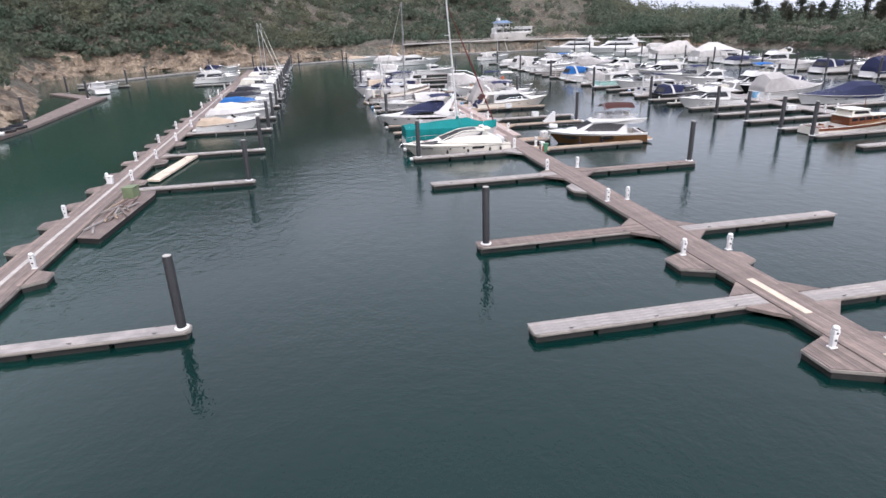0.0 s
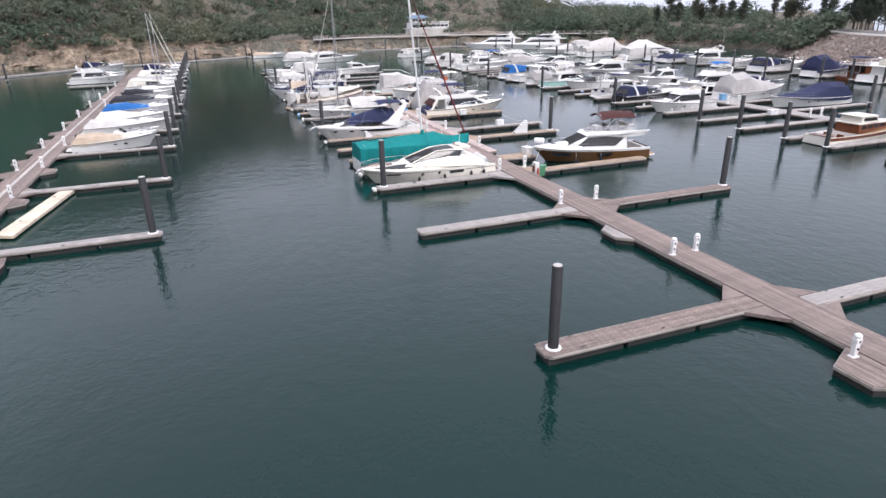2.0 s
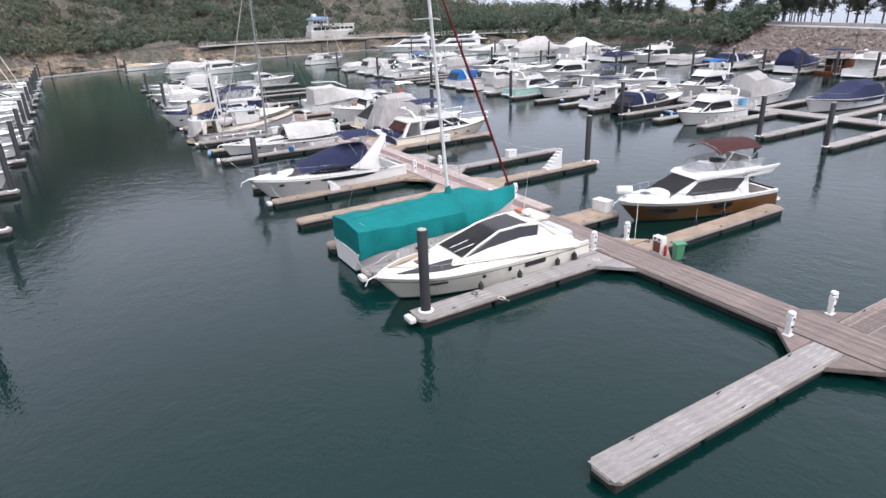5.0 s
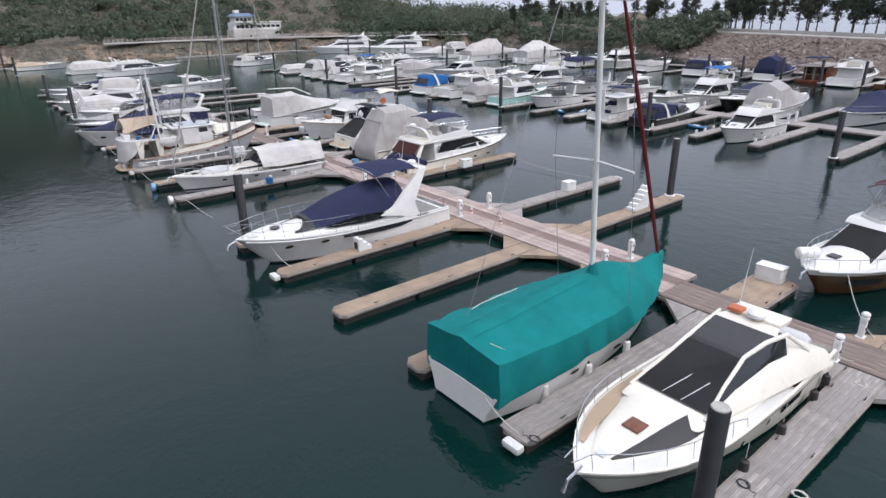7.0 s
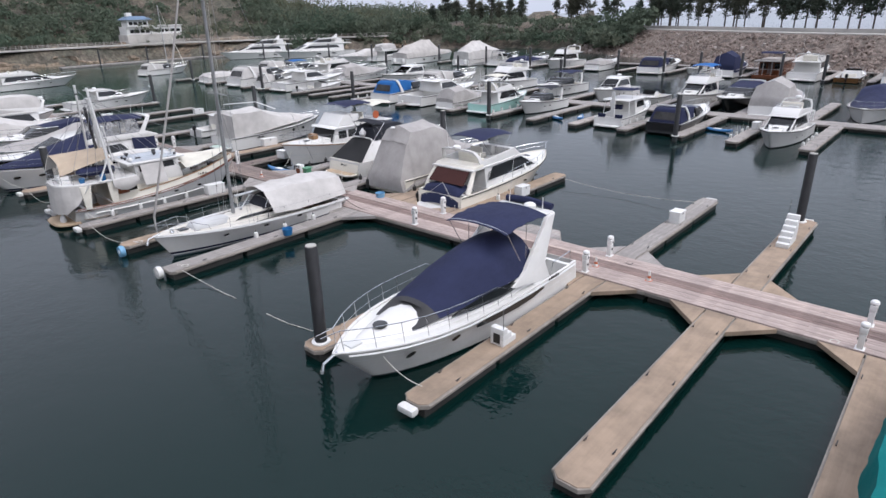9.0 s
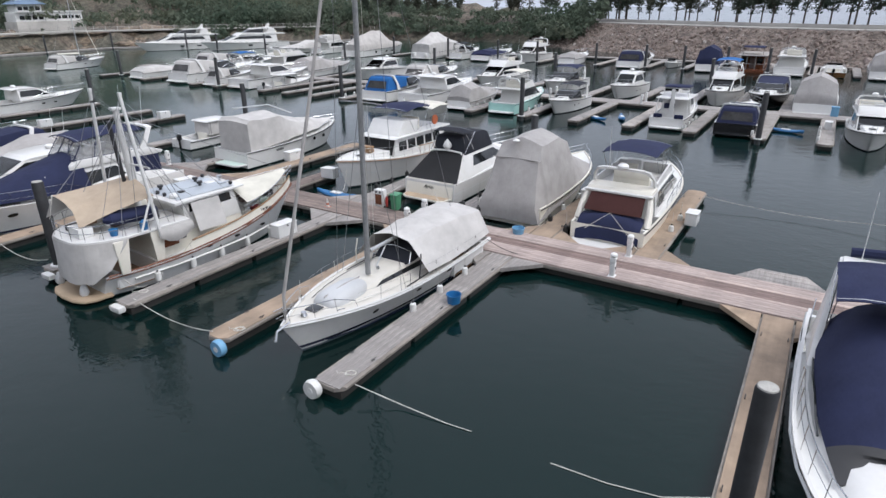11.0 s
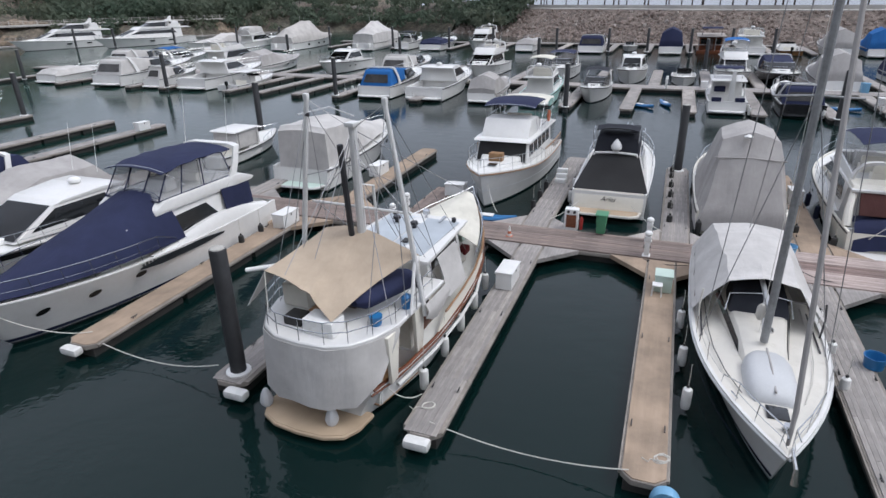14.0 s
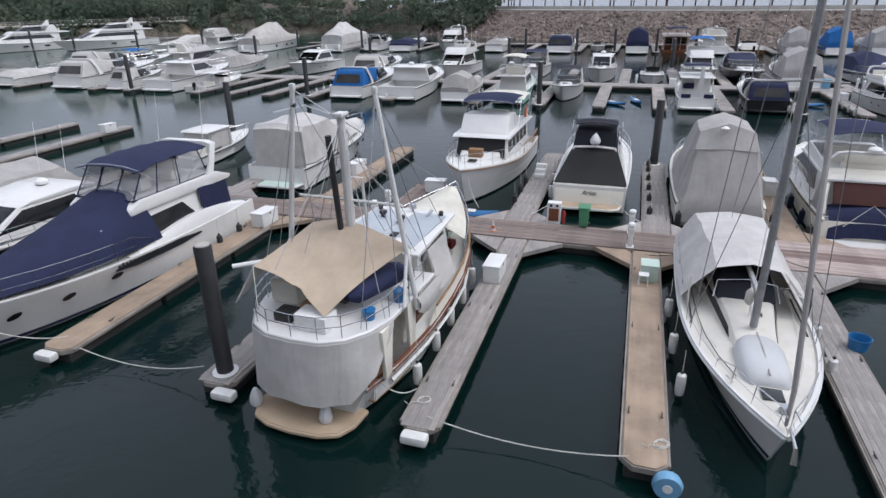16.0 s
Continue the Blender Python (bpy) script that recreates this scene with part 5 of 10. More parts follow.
def flybridge(label, L=12.5, B=4.0, hullmat="gel", canvas="c_navy", top=True, boot="antifoul", fs=1.2, fb=1.85, hull_band=None, screen="glass", name="flybridge_yacht", tent=None, platform_top=None, roof=False):
    root = thing(name, label, "motor yacht")
    c1 = L * 0.22
    sheer, half = hull(root, L, B, fs, fb, hullmat, rake=L * 0.14, boot=boot, cockpit=(0.35, c1), stripe=hull_band, full=3.2)
    swim_platform(root, half(0.2), 0.9, 0.4, "gel", platform_top)
    z = sheer(L * 0.4) - 0.05
    trunk(root, L * 0.6, L * 0.9, half(L * 0.6) - 0.4, 0.3, sheer(L * 0.7) - 0.05, 0.5)
    wf = lin(half(c1) - 0.32, c1, half(L * 0.7) - 0.42, L * 0.7, z, 0.12)
    h = 1.32
    body = [(c1, z - 0.3), (L * 0.79, z + 0.1), (L * 0.57, z + h), (c1, z + h)]
    saloon = part("saloon", house(body, wf, 0.06), "gel", root)
    slope_pane(saloon, (L * 0.79, z + 0.1), (L * 0.57, z + h), wf, screen, "windscreen", 0.09)
    side_panes(saloon, [(c1 + 0.35, z + 0.4), (L * 0.72, z + 0.33), (L * 0.58, z + h - 0.1), (c1 + 0.9, z + h - 0.12)], wf)
    slope_pane(saloon, (c1, z - 0.3), (c1 - 0.001, z + h - 0.1), wf, "glass", "saloon_door", 0.22, 0.02)
    zf = z + h
    deck = [(0.1 * L, zf), (L * 0.6, zf), (L * 0.56, zf + 0.14), (0.1 * L, zf + 0.12)]
    part("flybridge_deck", house(deck, lambda x, zz: wf(x, z + h) + 0.16, 0.04), "gel", root)
    wc = lambda x, zz: wf(x, z + h) + 0.1
    for sgn in (-1, 1):
        own = house([(0.16 * L, zf + 0.1), (L * 0.57, zf + 0.1), (L * 0.5, zf + 0.72), (0.2 * L, zf + 0.5)], lambda x, zz: 0.05, 0.02)
        for v in own.verts:
            v.co.y += sgn * (wc(v.co.x, 0) - 0.08)
        part("flybridge_coaming", own, "gel", root)
    w1 = lin(wc(L * 0.57, 0) - 0.02, L * 0.5, wc(L * 0.57, 0) - 0.1, L * 0.57, zf, 0.1)
    front = part("flybridge_front", house([(L * 0.48, zf + 0.1), (L * 0.58, zf + 0.1), (L * 0.5, zf + 0.75), (L * 0.46, zf + 0.75)], w1, 0.05), "gel", root)
    slope_pane(front, (L * 0.5, zf + 0.72), (L * 0.46, zf + 1.1), w1, "clear", "flybridge_screen", 0.02)
    part("helm_console", box(0.5, 0.9, 0.75, (L * 0.45, 0.4, zf + 0.12), 0.06), "gel", root)
    seat(root, L * 0.36, 0.4, zf + 0.12, 1.0)
    seat(root, L * 0.24, -0.2, zf + 0.12, 1.9)
    arch(root, L * 0.19, wc(L * 0.19, 0), zf + 0.3, zf + 1.25, -0.5, wide=0.35)
    radar_dome(root, L * 0.14, 0, zf + 1.25)
    aerial(root, L * 0.14, 0.7, zf + 1.2)
    if top:
        bimini(root, L * 0.2, L * 0.48, wc(L * 0.3, 0) * 0.9, zf + 2.0, zf + 0.6, canvas)
    if roof:
        wr = wc(L * 0.3, 0)
        part("flybridge_roof", house([(L * 0.17, zf + 1.85), (L * 0.5, zf + 1.8), (L * 0.47, zf + 1.95), (L * 0.2, zf + 2.02)], lambda x, q: wr - 0.05, 0.05), "gel", root)
        part("flybridge_glazing", house([(L * 0.24, zf + 0.6), (L * 0.52, zf + 0.6), (L * 0.47, zf + 1.8), (L * 0.26, zf + 1.83)], lambda x, q: wr - 0.12 - 0.08 * (q - zf), 0.04), "glass", root)
        for x in (L * 0.235, L * 0.36, L * 0.49):
            for sgn in (-1, 1):
                part("roof_post", tube([(x, sgn * (wr - 0.14), zf + 0.6), (x - 0.1, sgn * (wr - 0.2), zf + 1.85)], 0.05, 6), "gel", root)
    if tent:
        enclosure(root, L * 0.16, L * 0.55, wc(L * 0.3, 0) + 0.02, zf + 0.2, zf + 1.7, tent, 0.5, 0.4, window=None)
    bow_rail(root, L, sheer, half, L * 0.34)
    portholes(root, L, half, sheer, (L * 0.55, L * 0.68), sheer(L * 0.6) * 0.62)
    return root, sheer, half


def loft_cover(root, st, mat, name="boat_cover", label="", seed=0, n=5, sag=0.05, smooth=32, caps=(True, True)):
    """A taut cloth cover over frames; each station is x, edge z, edge half width, shoulder z, shoulder half width, ridge z."""
    rows = []
    for i, (a, b) in enumerate(zip(st, st[1:])):
        for k in range(n + (i == len(st) - 2)):
            f = k / n
            x, ze, he, zs, hs, zr = [p + (q - p) * f for p, q in zip(a, b)]
            dip = sag * math.sin(math.pi * f) * min(1.0, abs(b[0] - a[0]) / 1.5)
            prof = [(-he, ze), (-he - (hs - he) * 0.45 - dip * 0.3, ze + (zs - ze) * 0.5), (-hs, zs - dip), (-hs * 0.52, zs + (zr - zs) * 0.56 - dip * 1.6), (0, zr - dip)]
            prof += [(-y, z) for y, z in prof[-2::-1]]
            row = []
            for y, z in prof:
                w = noise.noise(Vector((x * 1.1, y * 1.3 + seed, z * 0.8))) * 0.045 + noise.noise(Vector((x * 3.1, y * 2.7, seed))) * 0.02
                row.append((x + w * 0.5, y + w, z + w))
            rows.append(row)
    bm = grid(rows)
    V = list(bm.verts)
    for idx, on in ((V[:9], caps[0]), (V[-9:], caps[1])):
        if on:
            bm.faces.new(idx)
    bmesh.ops.recalc_face_normals(bm, faces=bm.faces)
    return part(name, bm, mat, root, label, smooth=smooth)


def covered(label, L=11, B=3.6, hullmat="gel", cover="c_grey", peak=1.9, boot="antifoul", fs=1.05, fb=1.6, front=0.9, low=False, name="covered_motor_boat"):
    """A motor boat under a tied-down cloth cover that follows arch, cockpit and foredeck."""
    root = thing(name, label, "motor boat")
    sheer, half = hull(root, L, B, fs, fb, hullmat, boot=boot)
    swim_platform(root, half(0.2), 0.8, 0.38)
    h = half
    d = 0.15 if low else 0.4
    st = [(0.0, sheer(0) - d * 0.6, h(0.1) + 0.04, sheer(0) + 0.2 * peak, h(0.1) * 0.96, sheer(0) + 0.28 * peak),
          (L * 0.07, sheer(1) - d, h(0.8) + 0.05, sheer(1) + 0.7 * peak, h(0.8) * 0.84, sheer(1) + 0.95 * peak),
          (L * 0.3, sheer(L * 0.3) - d, h(L * 0.3) + 0.05, sheer(L * 0.3) + 0.72 * peak, h(L * 0.3) * 0.74, sheer(L * 0.3) + peak),
          (L * 0.5, sheer(L * 0.5) - d * 0.7, h(L * 0.5) + 0.04, sheer(L * 0.5) + 0.3 * peak, h(L * 0.5) * 0.7, sheer(L * 0.5) + 0.55 * peak)]
    if not low:
        st.append((L * 0.72, sheer(L * 0.72) - 0.2, h(L * 0.72) + 0.03, sheer(L * 0.72) + 0.16 * peak, h(L * 0.72) * 0.55, sheer(L * 0.72) + 0.3 * peak))
        st.append((L * front, sheer(L * front), h(L * front), sheer(L * front) + 0.06, h(L * front) * 0.6, sheer(L * front) + 0.12))
    else:
        st.append((L * 0.66, sheer(L * 0.66) + 0.05, h(L * 0.66) * 0.8, sheer(L * 0.66) + 0.1, h(L * 0.66) * 0.55, sheer(L * 0.66) + 0.2))
        trunk(root, L * 0.6, L * 0.9, h(L * 0.6) - 0.4, 0.25, sheer(L * 0.7) - 0.05, 0.35)
    loft_cover(root, st, cover, seed=L)
    bow_rail(root, L, sheer, half, L * 0.5)
    portholes(root, L, half, sheer, (L * 0.5, L * 0.62), sheer(L * 0.55) * 0.62)
    return root, sheer, half


def tent_yacht(label, L, B, cover, peak, wall, fs=1.5, fb=2.1, hip=0.3, hullmat="gel", skirt=0.0, name="covered_motor_yacht"):
    """A tall tent on a hull: upright canvas walls below a ridged roof."""
    root = thing(name, label, "motor yacht")
    sheer, half = hull(root, L, B, fs, fb, hullmat)
    swim_platform(root, half(0.2), 1.2, 0.4)
    st = []
    for u, zs, zr in ((0.01, wall * 0.92, wall), (0.1, wall, wall + (peak - wall) * 0.55), (hip, wall + 0.1, peak), (hip + 0.16, wall + 0.05, peak - 0.1), (0.72, wall * 0.93, wall + 0.2), (0.93, sheer(L * 0.93) + 0.3, sheer(L * 0.93) + 0.6)):
        x = L * u
        st.append((x, sheer(x) - skirt, half(max(x, 0.1)) + 0.05, max(zs, sheer(x) + 0.2), half(max(x, 0.1)) * 0.9, max(zr, sheer(x) + 0.35)))
    loft_cover(root, st, cover, seed=L + B, sag=0.1)
    portholes(root, L, half, sheer, (L * 0.3, L * 0.5, L * 0.62), fs * 0.62, "glass", 0.4, 0.2)
    for s in (-1, 1):
        part("stern_block", box(1.3, 0.9, 1.0, (-0.2, s * B * 0.28, 0.5), 0.1), "gel", root)
    aerial(root, L * hip, 0.4, peak, 2.4, 0.02)
    aerial(root, L * hip + 0.6, -0.4, peak, 1.8, 0.02)
    return root, sheer, half


def superyacht(label, L=28.0, B=6.4):
    """A long motor yacht: raked bow, dark window band, overhanging upper deck and radar arch."""
    root = thing("superyacht", label, "motor yacht")
    sheer, half = hull(root, L, B, 1.8, 2.7, "gel", rake=3.4, cockpit=(0.6, L * 0.14))
    swim_platform(root, half(0.3), 1.6, 0.5, "gel", "synth_teak")
    z = 1.95
    wf = lin(half(L * 0.14) - 0.5, L * 0.14, half(L * 0.72) - 0.9, L * 0.74, z, 0.16)
    cab = part("main_cabin", house([(L * 0.14, z - 0.4), (L * 0.8, z + 0.4), (L * 0.6, z + 2.3), (L * 0.14, z + 2.2)], wf, 0.12), "gel", root)
    side_panes(cab, [(L * 0.2, z + 1.0), (L * 0.68, z + 1.15), (L * 0.585, z + 1.95), (L * 0.23, z + 1.9)], wf, "glass", "saloon_window", 0.03)
    slope_pane(cab, (L * 0.8, z + 0.4), (L * 0.6, z + 2.3), wf, "glass", "windscreen", 0.4, 0.03)
    zf = z + 2.2
    part("upper_deck", house([(0.02 * L, zf + 0.05), (L * 0.6, zf + 0.1), (L * 0.55, zf + 0.8), (0.06 * L, zf + 0.42)], lambda x, q: wf(x, z + 2.2) + 0.25, 0.1), "gel", root)
    w2 = lin(wf(L * 0.2, zf) - 0.4, L * 0.2, wf(L * 0.5, zf) - 0.5, L * 0.5, zf, 0.2)
    part("upper_screen", house([(L * 0.3, zf + 0.4), (L * 0.53, zf + 0.6), (L * 0.42, zf + 1.75), (L * 0.28, zf + 1.7)], w2, 0.08), "glass", root)
    part("hardtop", house([(L * 0.16, zf + 1.85), (L * 0.44, zf + 1.7), (L * 0.4, zf + 1.95), (L * 0.18, zf + 2.1)], lambda x, q: w2(x, zf + 1.2) + 0.15, 0.08), "gel", root)
    for s in (-1, 1):
        fin = house([(L * 0.14, zf + 0.3), (L * 0.27, zf + 0.3), (L * 0.22, zf + 1.95), (L * 0.16, zf + 1.95)], lambda x, q: 0.12, 0.04)
        for v in fin.verts:
            v.co.y += s * (w2(L * 0.2, zf) + 0.1)
        part("arch_side", fin, "gel", root)
        part("hull_window", box(L * 0.05, 0.06, 0.35, (L * 0.5, s * (half(L * 0.5) - 0.14), 1.05), 0.1), "glass", root)
        part("hull_window", box(L * 0.05, 0.06, 0.35, (L * 0.3, s * (half(L * 0.3) - 0.1), 1.0), 0.1), "glass", root)
    part("radar_mast", house([(L * 0.18, zf + 2.0), (L * 0.24, zf + 2.0), (L * 0.19, zf + 3.3), (L * 0.175, zf + 3.3)], lambda x, q: 0.25, 0.05), "gel", root)
    radar_dome(root, L * 0.21, 0.9, zf + 2.1, 0.4)
    radar_dome(root, L * 0.21, -0.9, zf + 2.1, 0.4)
    aerial(root, L * 0.18, 0, zf + 3.2, 2.5)
    seat(root, L * 0.12, 0, zf + 0.4, 2.6)
    part("aft_rail", tube([(L * 0.04, -wf(0, zf) - 0.1, zf + 1.15), (L * 0.03, 0, zf + 1.15), (L * 0.04, wf(0, zf) + 0.1, zf + 1.15)], 0.03, 6), "steel", root)
    trunk(root, L * 0.72, L * 0.92, 1.4, 0.5, sheer(L * 0.8) - 0.05, 0.5)
    bow_rail(root, L, sheer, half, L * 0.55, h=0.8)
    return root, sheer, half


def sport_fisher(label, L=10.5, B=3.6):
    root = thing("fishing_boat", label, "motor boat")
    sheer, half = hull(root, L, B, 1.15, 1.8, "gel", cockpit=(0.3, L * 0.36), floor="deck")
    swim_platform(root, half(0.2), 0.7, 0.4)
    z = sheer(L * 0.45)
    wf = lin(half(L * 0.36) - 0.3, L * 0.36, half(L * 0.66) - 0.4, L * 0.68, z, 0.12)
    cab = part("cabin", house([(L * 0.36, z - 0.4), (L * 0.72, z), (L * 0.62, z + 1.35), (L * 0.36, z + 1.4)], wf, 0.06), "gel", root)
    slope_pane(cab, (L * 0.72, z), (L * 0.62, z + 1.35), wf, "glass", "windscreen", 0.15)
    side_panes(cab, [(L * 0.4, z + 0.55), (L * 0.64, z + 0.55), (L * 0.6, z + 1.2), (L * 0.41, z + 1.22)], wf)
    slope_pane(cab, (L * 0.36, z - 0.3), (L * 0.359, z + 1.2), wf, "glass", "cabin_door", 0.5, 0.02)
    part("hardtop", house([(L * 0.16, z + 1.5), (L * 0.64, z + 1.42), (L * 0.6, z + 1.56), (L * 0.17, z + 1.62)], lambda x, q: half(L * 0.3) - 0.2, 0.04), "gel", root)
    for s in (-1, 1):
        part("top_post", tube([(L * 0.18, s * (half(L * 0.18) - 0.2), sheer(1)), (L * 0.19, s * (half(L * 0.2) - 0.35), z + 1.5)], 0.05, 6), "gel", root)
    part("upper_rail", tube([(L * 0.3, -1.2, z + 1.6), (L * 0.3, -1.2, z + 2.4), (L * 0.3, 1.2, z + 2.4), (L * 0.3, 1.2, z + 1.6)], 0.05, 6), "gel", root)
    part("bimini", house([(L * 0.28, z + 2.5), (L * 0.5, z + 2.45), (L * 0.48, z + 2.58), (L * 0.3, z + 2.62)], lambda x, q: 1.25, 0.04), "c_navy", root)
    part("leaning_board", box(0.16, 0.55, 2.9, (0.5, -0.25, 1.0), 0.06, 0.6), "gel", root)
    for y in (-1.05, 0.95):
        part("cushion", box(0.16, 0.85, 0.5, (0.42, y, 1.0), 0.05), "c_navy", root)
    part("dash_cover", box(0.5, 1.0, 0.5, (L * 0.34, 0.6, z + 0.3), 0.06), "c_navy", root)
    bow_rail(root, L, sheer, half, L * 0.5)
    return root, sheer, half


def houseboat(label):
    root = thing("houseboat", label, "boat")
    part("float", box(11, 4.6, 0.7, (5.5, 0, -0.1), 0.1), "varnish", root)
    part("cabin", box(7.5, 3.8, 2.2, (6.4, 0, 0.6), 0.05), "varnish", root)
    part("roof", box(10.2, 4.8, 0.16, (5.3, 0, 2.85), 0.04), "plank_grey", root)
    for y in (-2.1, -0.7, 0.7, 2.1):
        part("porch_post", box(0.12, 0.12, 2.3, (0.5, y, 0.6), 0.02), "plank_grey", root)
    part("porch_rail", box(0.08, 4.4, 0.1, (0.45, 0, 1.5), 0.02), "plank_grey", root)
    for y in (-1.2, 1.2):
        part("window", box(0.08, 1.0, 0.9, (2.63, y, 1.5), 0.02), "glass", root)
    part("door", box(0.08, 0.85, 1.8, (2.63, 0, 0.65), 0.02), "plank_dark", root)
    part("upper_frame", tube([(2, -1.6, 2.9), (2.2, -1.6, 4.3), (2.2, 1.6, 4.3), (2, 1.6, 2.9)], 0.05, 6), "dark_metal", root)
    part("awning", house([(1.6, 4.2), (5.0, 4.2), (4.6, 4.4), (2.0, 4.4)], lambda x, q: 1.7, 0.03), "c_navy", root)
    return root


def runabout(label, L=7, B=2.4, hullmat="gel", boot="antifoul", hard=True, motor=True, canvas=None, name="runabout"):
    root = thing(name, label, "small boat")
    sheer, half = hull(root, L, B, 0.75, 1.15, hullmat, rake=0.7, boot=boot, cockpit=(0.3, L * 0.55))
    wf = lin(half(L * 0.4) - 0.3, L * 0.4, half(L * 0.62) - 0.3, L * 0.62, 1.0, 0.2)
    part("console", house([(L * 0.42, 0.3), (L * 0.62, 0.9), (L * 0.55, 1.35), (L * 0.45, 1.4)], lambda x, z: wf(x, z) * 0.85, 0.05), "gel", root)
    slope_pane(root, (L * 0.6, 1.1), (L * 0.52, 1.65), lambda x, z: wf(x, 1.0) * 0.8, "glass", "windscreen", 0.02)
    if hard:
        part("hardtop", house([(L * 0.25, 2.05), (L * 0.6, 2.05), (L * 0.58, 2.13), (L * 0.27, 2.15)], lambda x, z: half(L * 0.4) - 0.25, 0.03), "gel", root)
        for x in (L * 0.29, L * 0.54):
            for s in (-1, 1):
                part("hardtop_post", tube([(x, s * (half(x) - 0.3), 0.7), (x, s * (half(x) - 0.3), 2.06)], 0.022, 6), "steel", root)
    if canvas:
        bimini(root, L * 0.22, L * 0.58, half(L * 0.4) - 0.2, 2.0, 0.9, canvas)
    seat(root, L * 0.3, 0, 0.28, B * 0.5)
    if motor:
        outboard(root, 0.05, 0, 0.55)
    bow_rail(root, L, sheer, half, L * 0.6, h=0.4, mid=False, n=4)
    return root, sheer, half


def rigging(root, pts, r=0.012, mat="wire", name="stay"):
    for p, q in pts:
        part(name, tube([p, q], r, 4), mat, root)


def yacht_mast(root, x, L, h, z0, half, sheer, furl="c_sail", rake=0.0, furl_mat_r=0.07, mast_mat="alu"):
    part("mast", tube([(x, 0, z0), (x + rake, 0, z0 + h)], [0.11, 0.085], 10), mast_mat, root)
    for k in (0.42, 0.72):
        zz = z0 + h * k
        w = 1.15 * (1 - 0.35 * k)
        part("spreader", tube([(x + rake * k - 0.05, -w, zz), (x + rake * k, 0, zz + 0.05), (x + rake * k - 0.05, w, zz)], 0.03, 6), mast_mat, root)
    hw = half(x) - 0.1
    for s in (-1, 1):
        zz = z0 + h * 0.72
        rigging(root, [((x, s * hw, sheer(x)), (x + rake * 0.72, s * 0.9, zz)), ((x + rake * 0.72, s * 0.9, zz), (x + rake, 0, z0 + h - 0.2)), ((x - 0.3, s * hw, sheer(x)), (x + rake * 0.42, s * 0.05, z0 + h * 0.42))])
    bow = (L - 0.25, 0, sheer(L) + 0.15)
    headp = (x + rake + 0.1, 0, z0 + h - 0.3)
    if furl:
        part("furled_headsail", tube([bow, (bow[0] - 0.03 * L * 0.1, 0, bow[2] + 0.9), Vector(bow).lerp(Vector(headp), 0.5), headp], [0.04, furl_mat_r, furl_mat_r, 0.03], 8), furl, root, "sail rolled on its forestay")
    rigging(root, [((0.2, 0, sheer(0)), (x + rake - 0.1, 0, z0 + h))])


def berth(root, x, y, bow_east=True, roll=0.0, trim=0.0):
    """Moors a boat with its stern at x."""
    root.matrix_basis = pose(x, y, 0, roll, trim, 0 if bow_east else 180)
    return root


def bars(root, x, y, z, side, w=0.9, h=0.16, n=5, mat="rubber", lean=0.0):
    """Writing too small to read: a row of short plain bars on a hull side."""
    bm = bmesh.new()
    for k in range(n):
        box(w / n * 0.6, 0.012, h * (1.0 if k % 2 else 0.75), (x + w * (k / n - 0.5), y + lean * k, z), 0, bm=bm)
    part("name_bars", bm, mat, root)


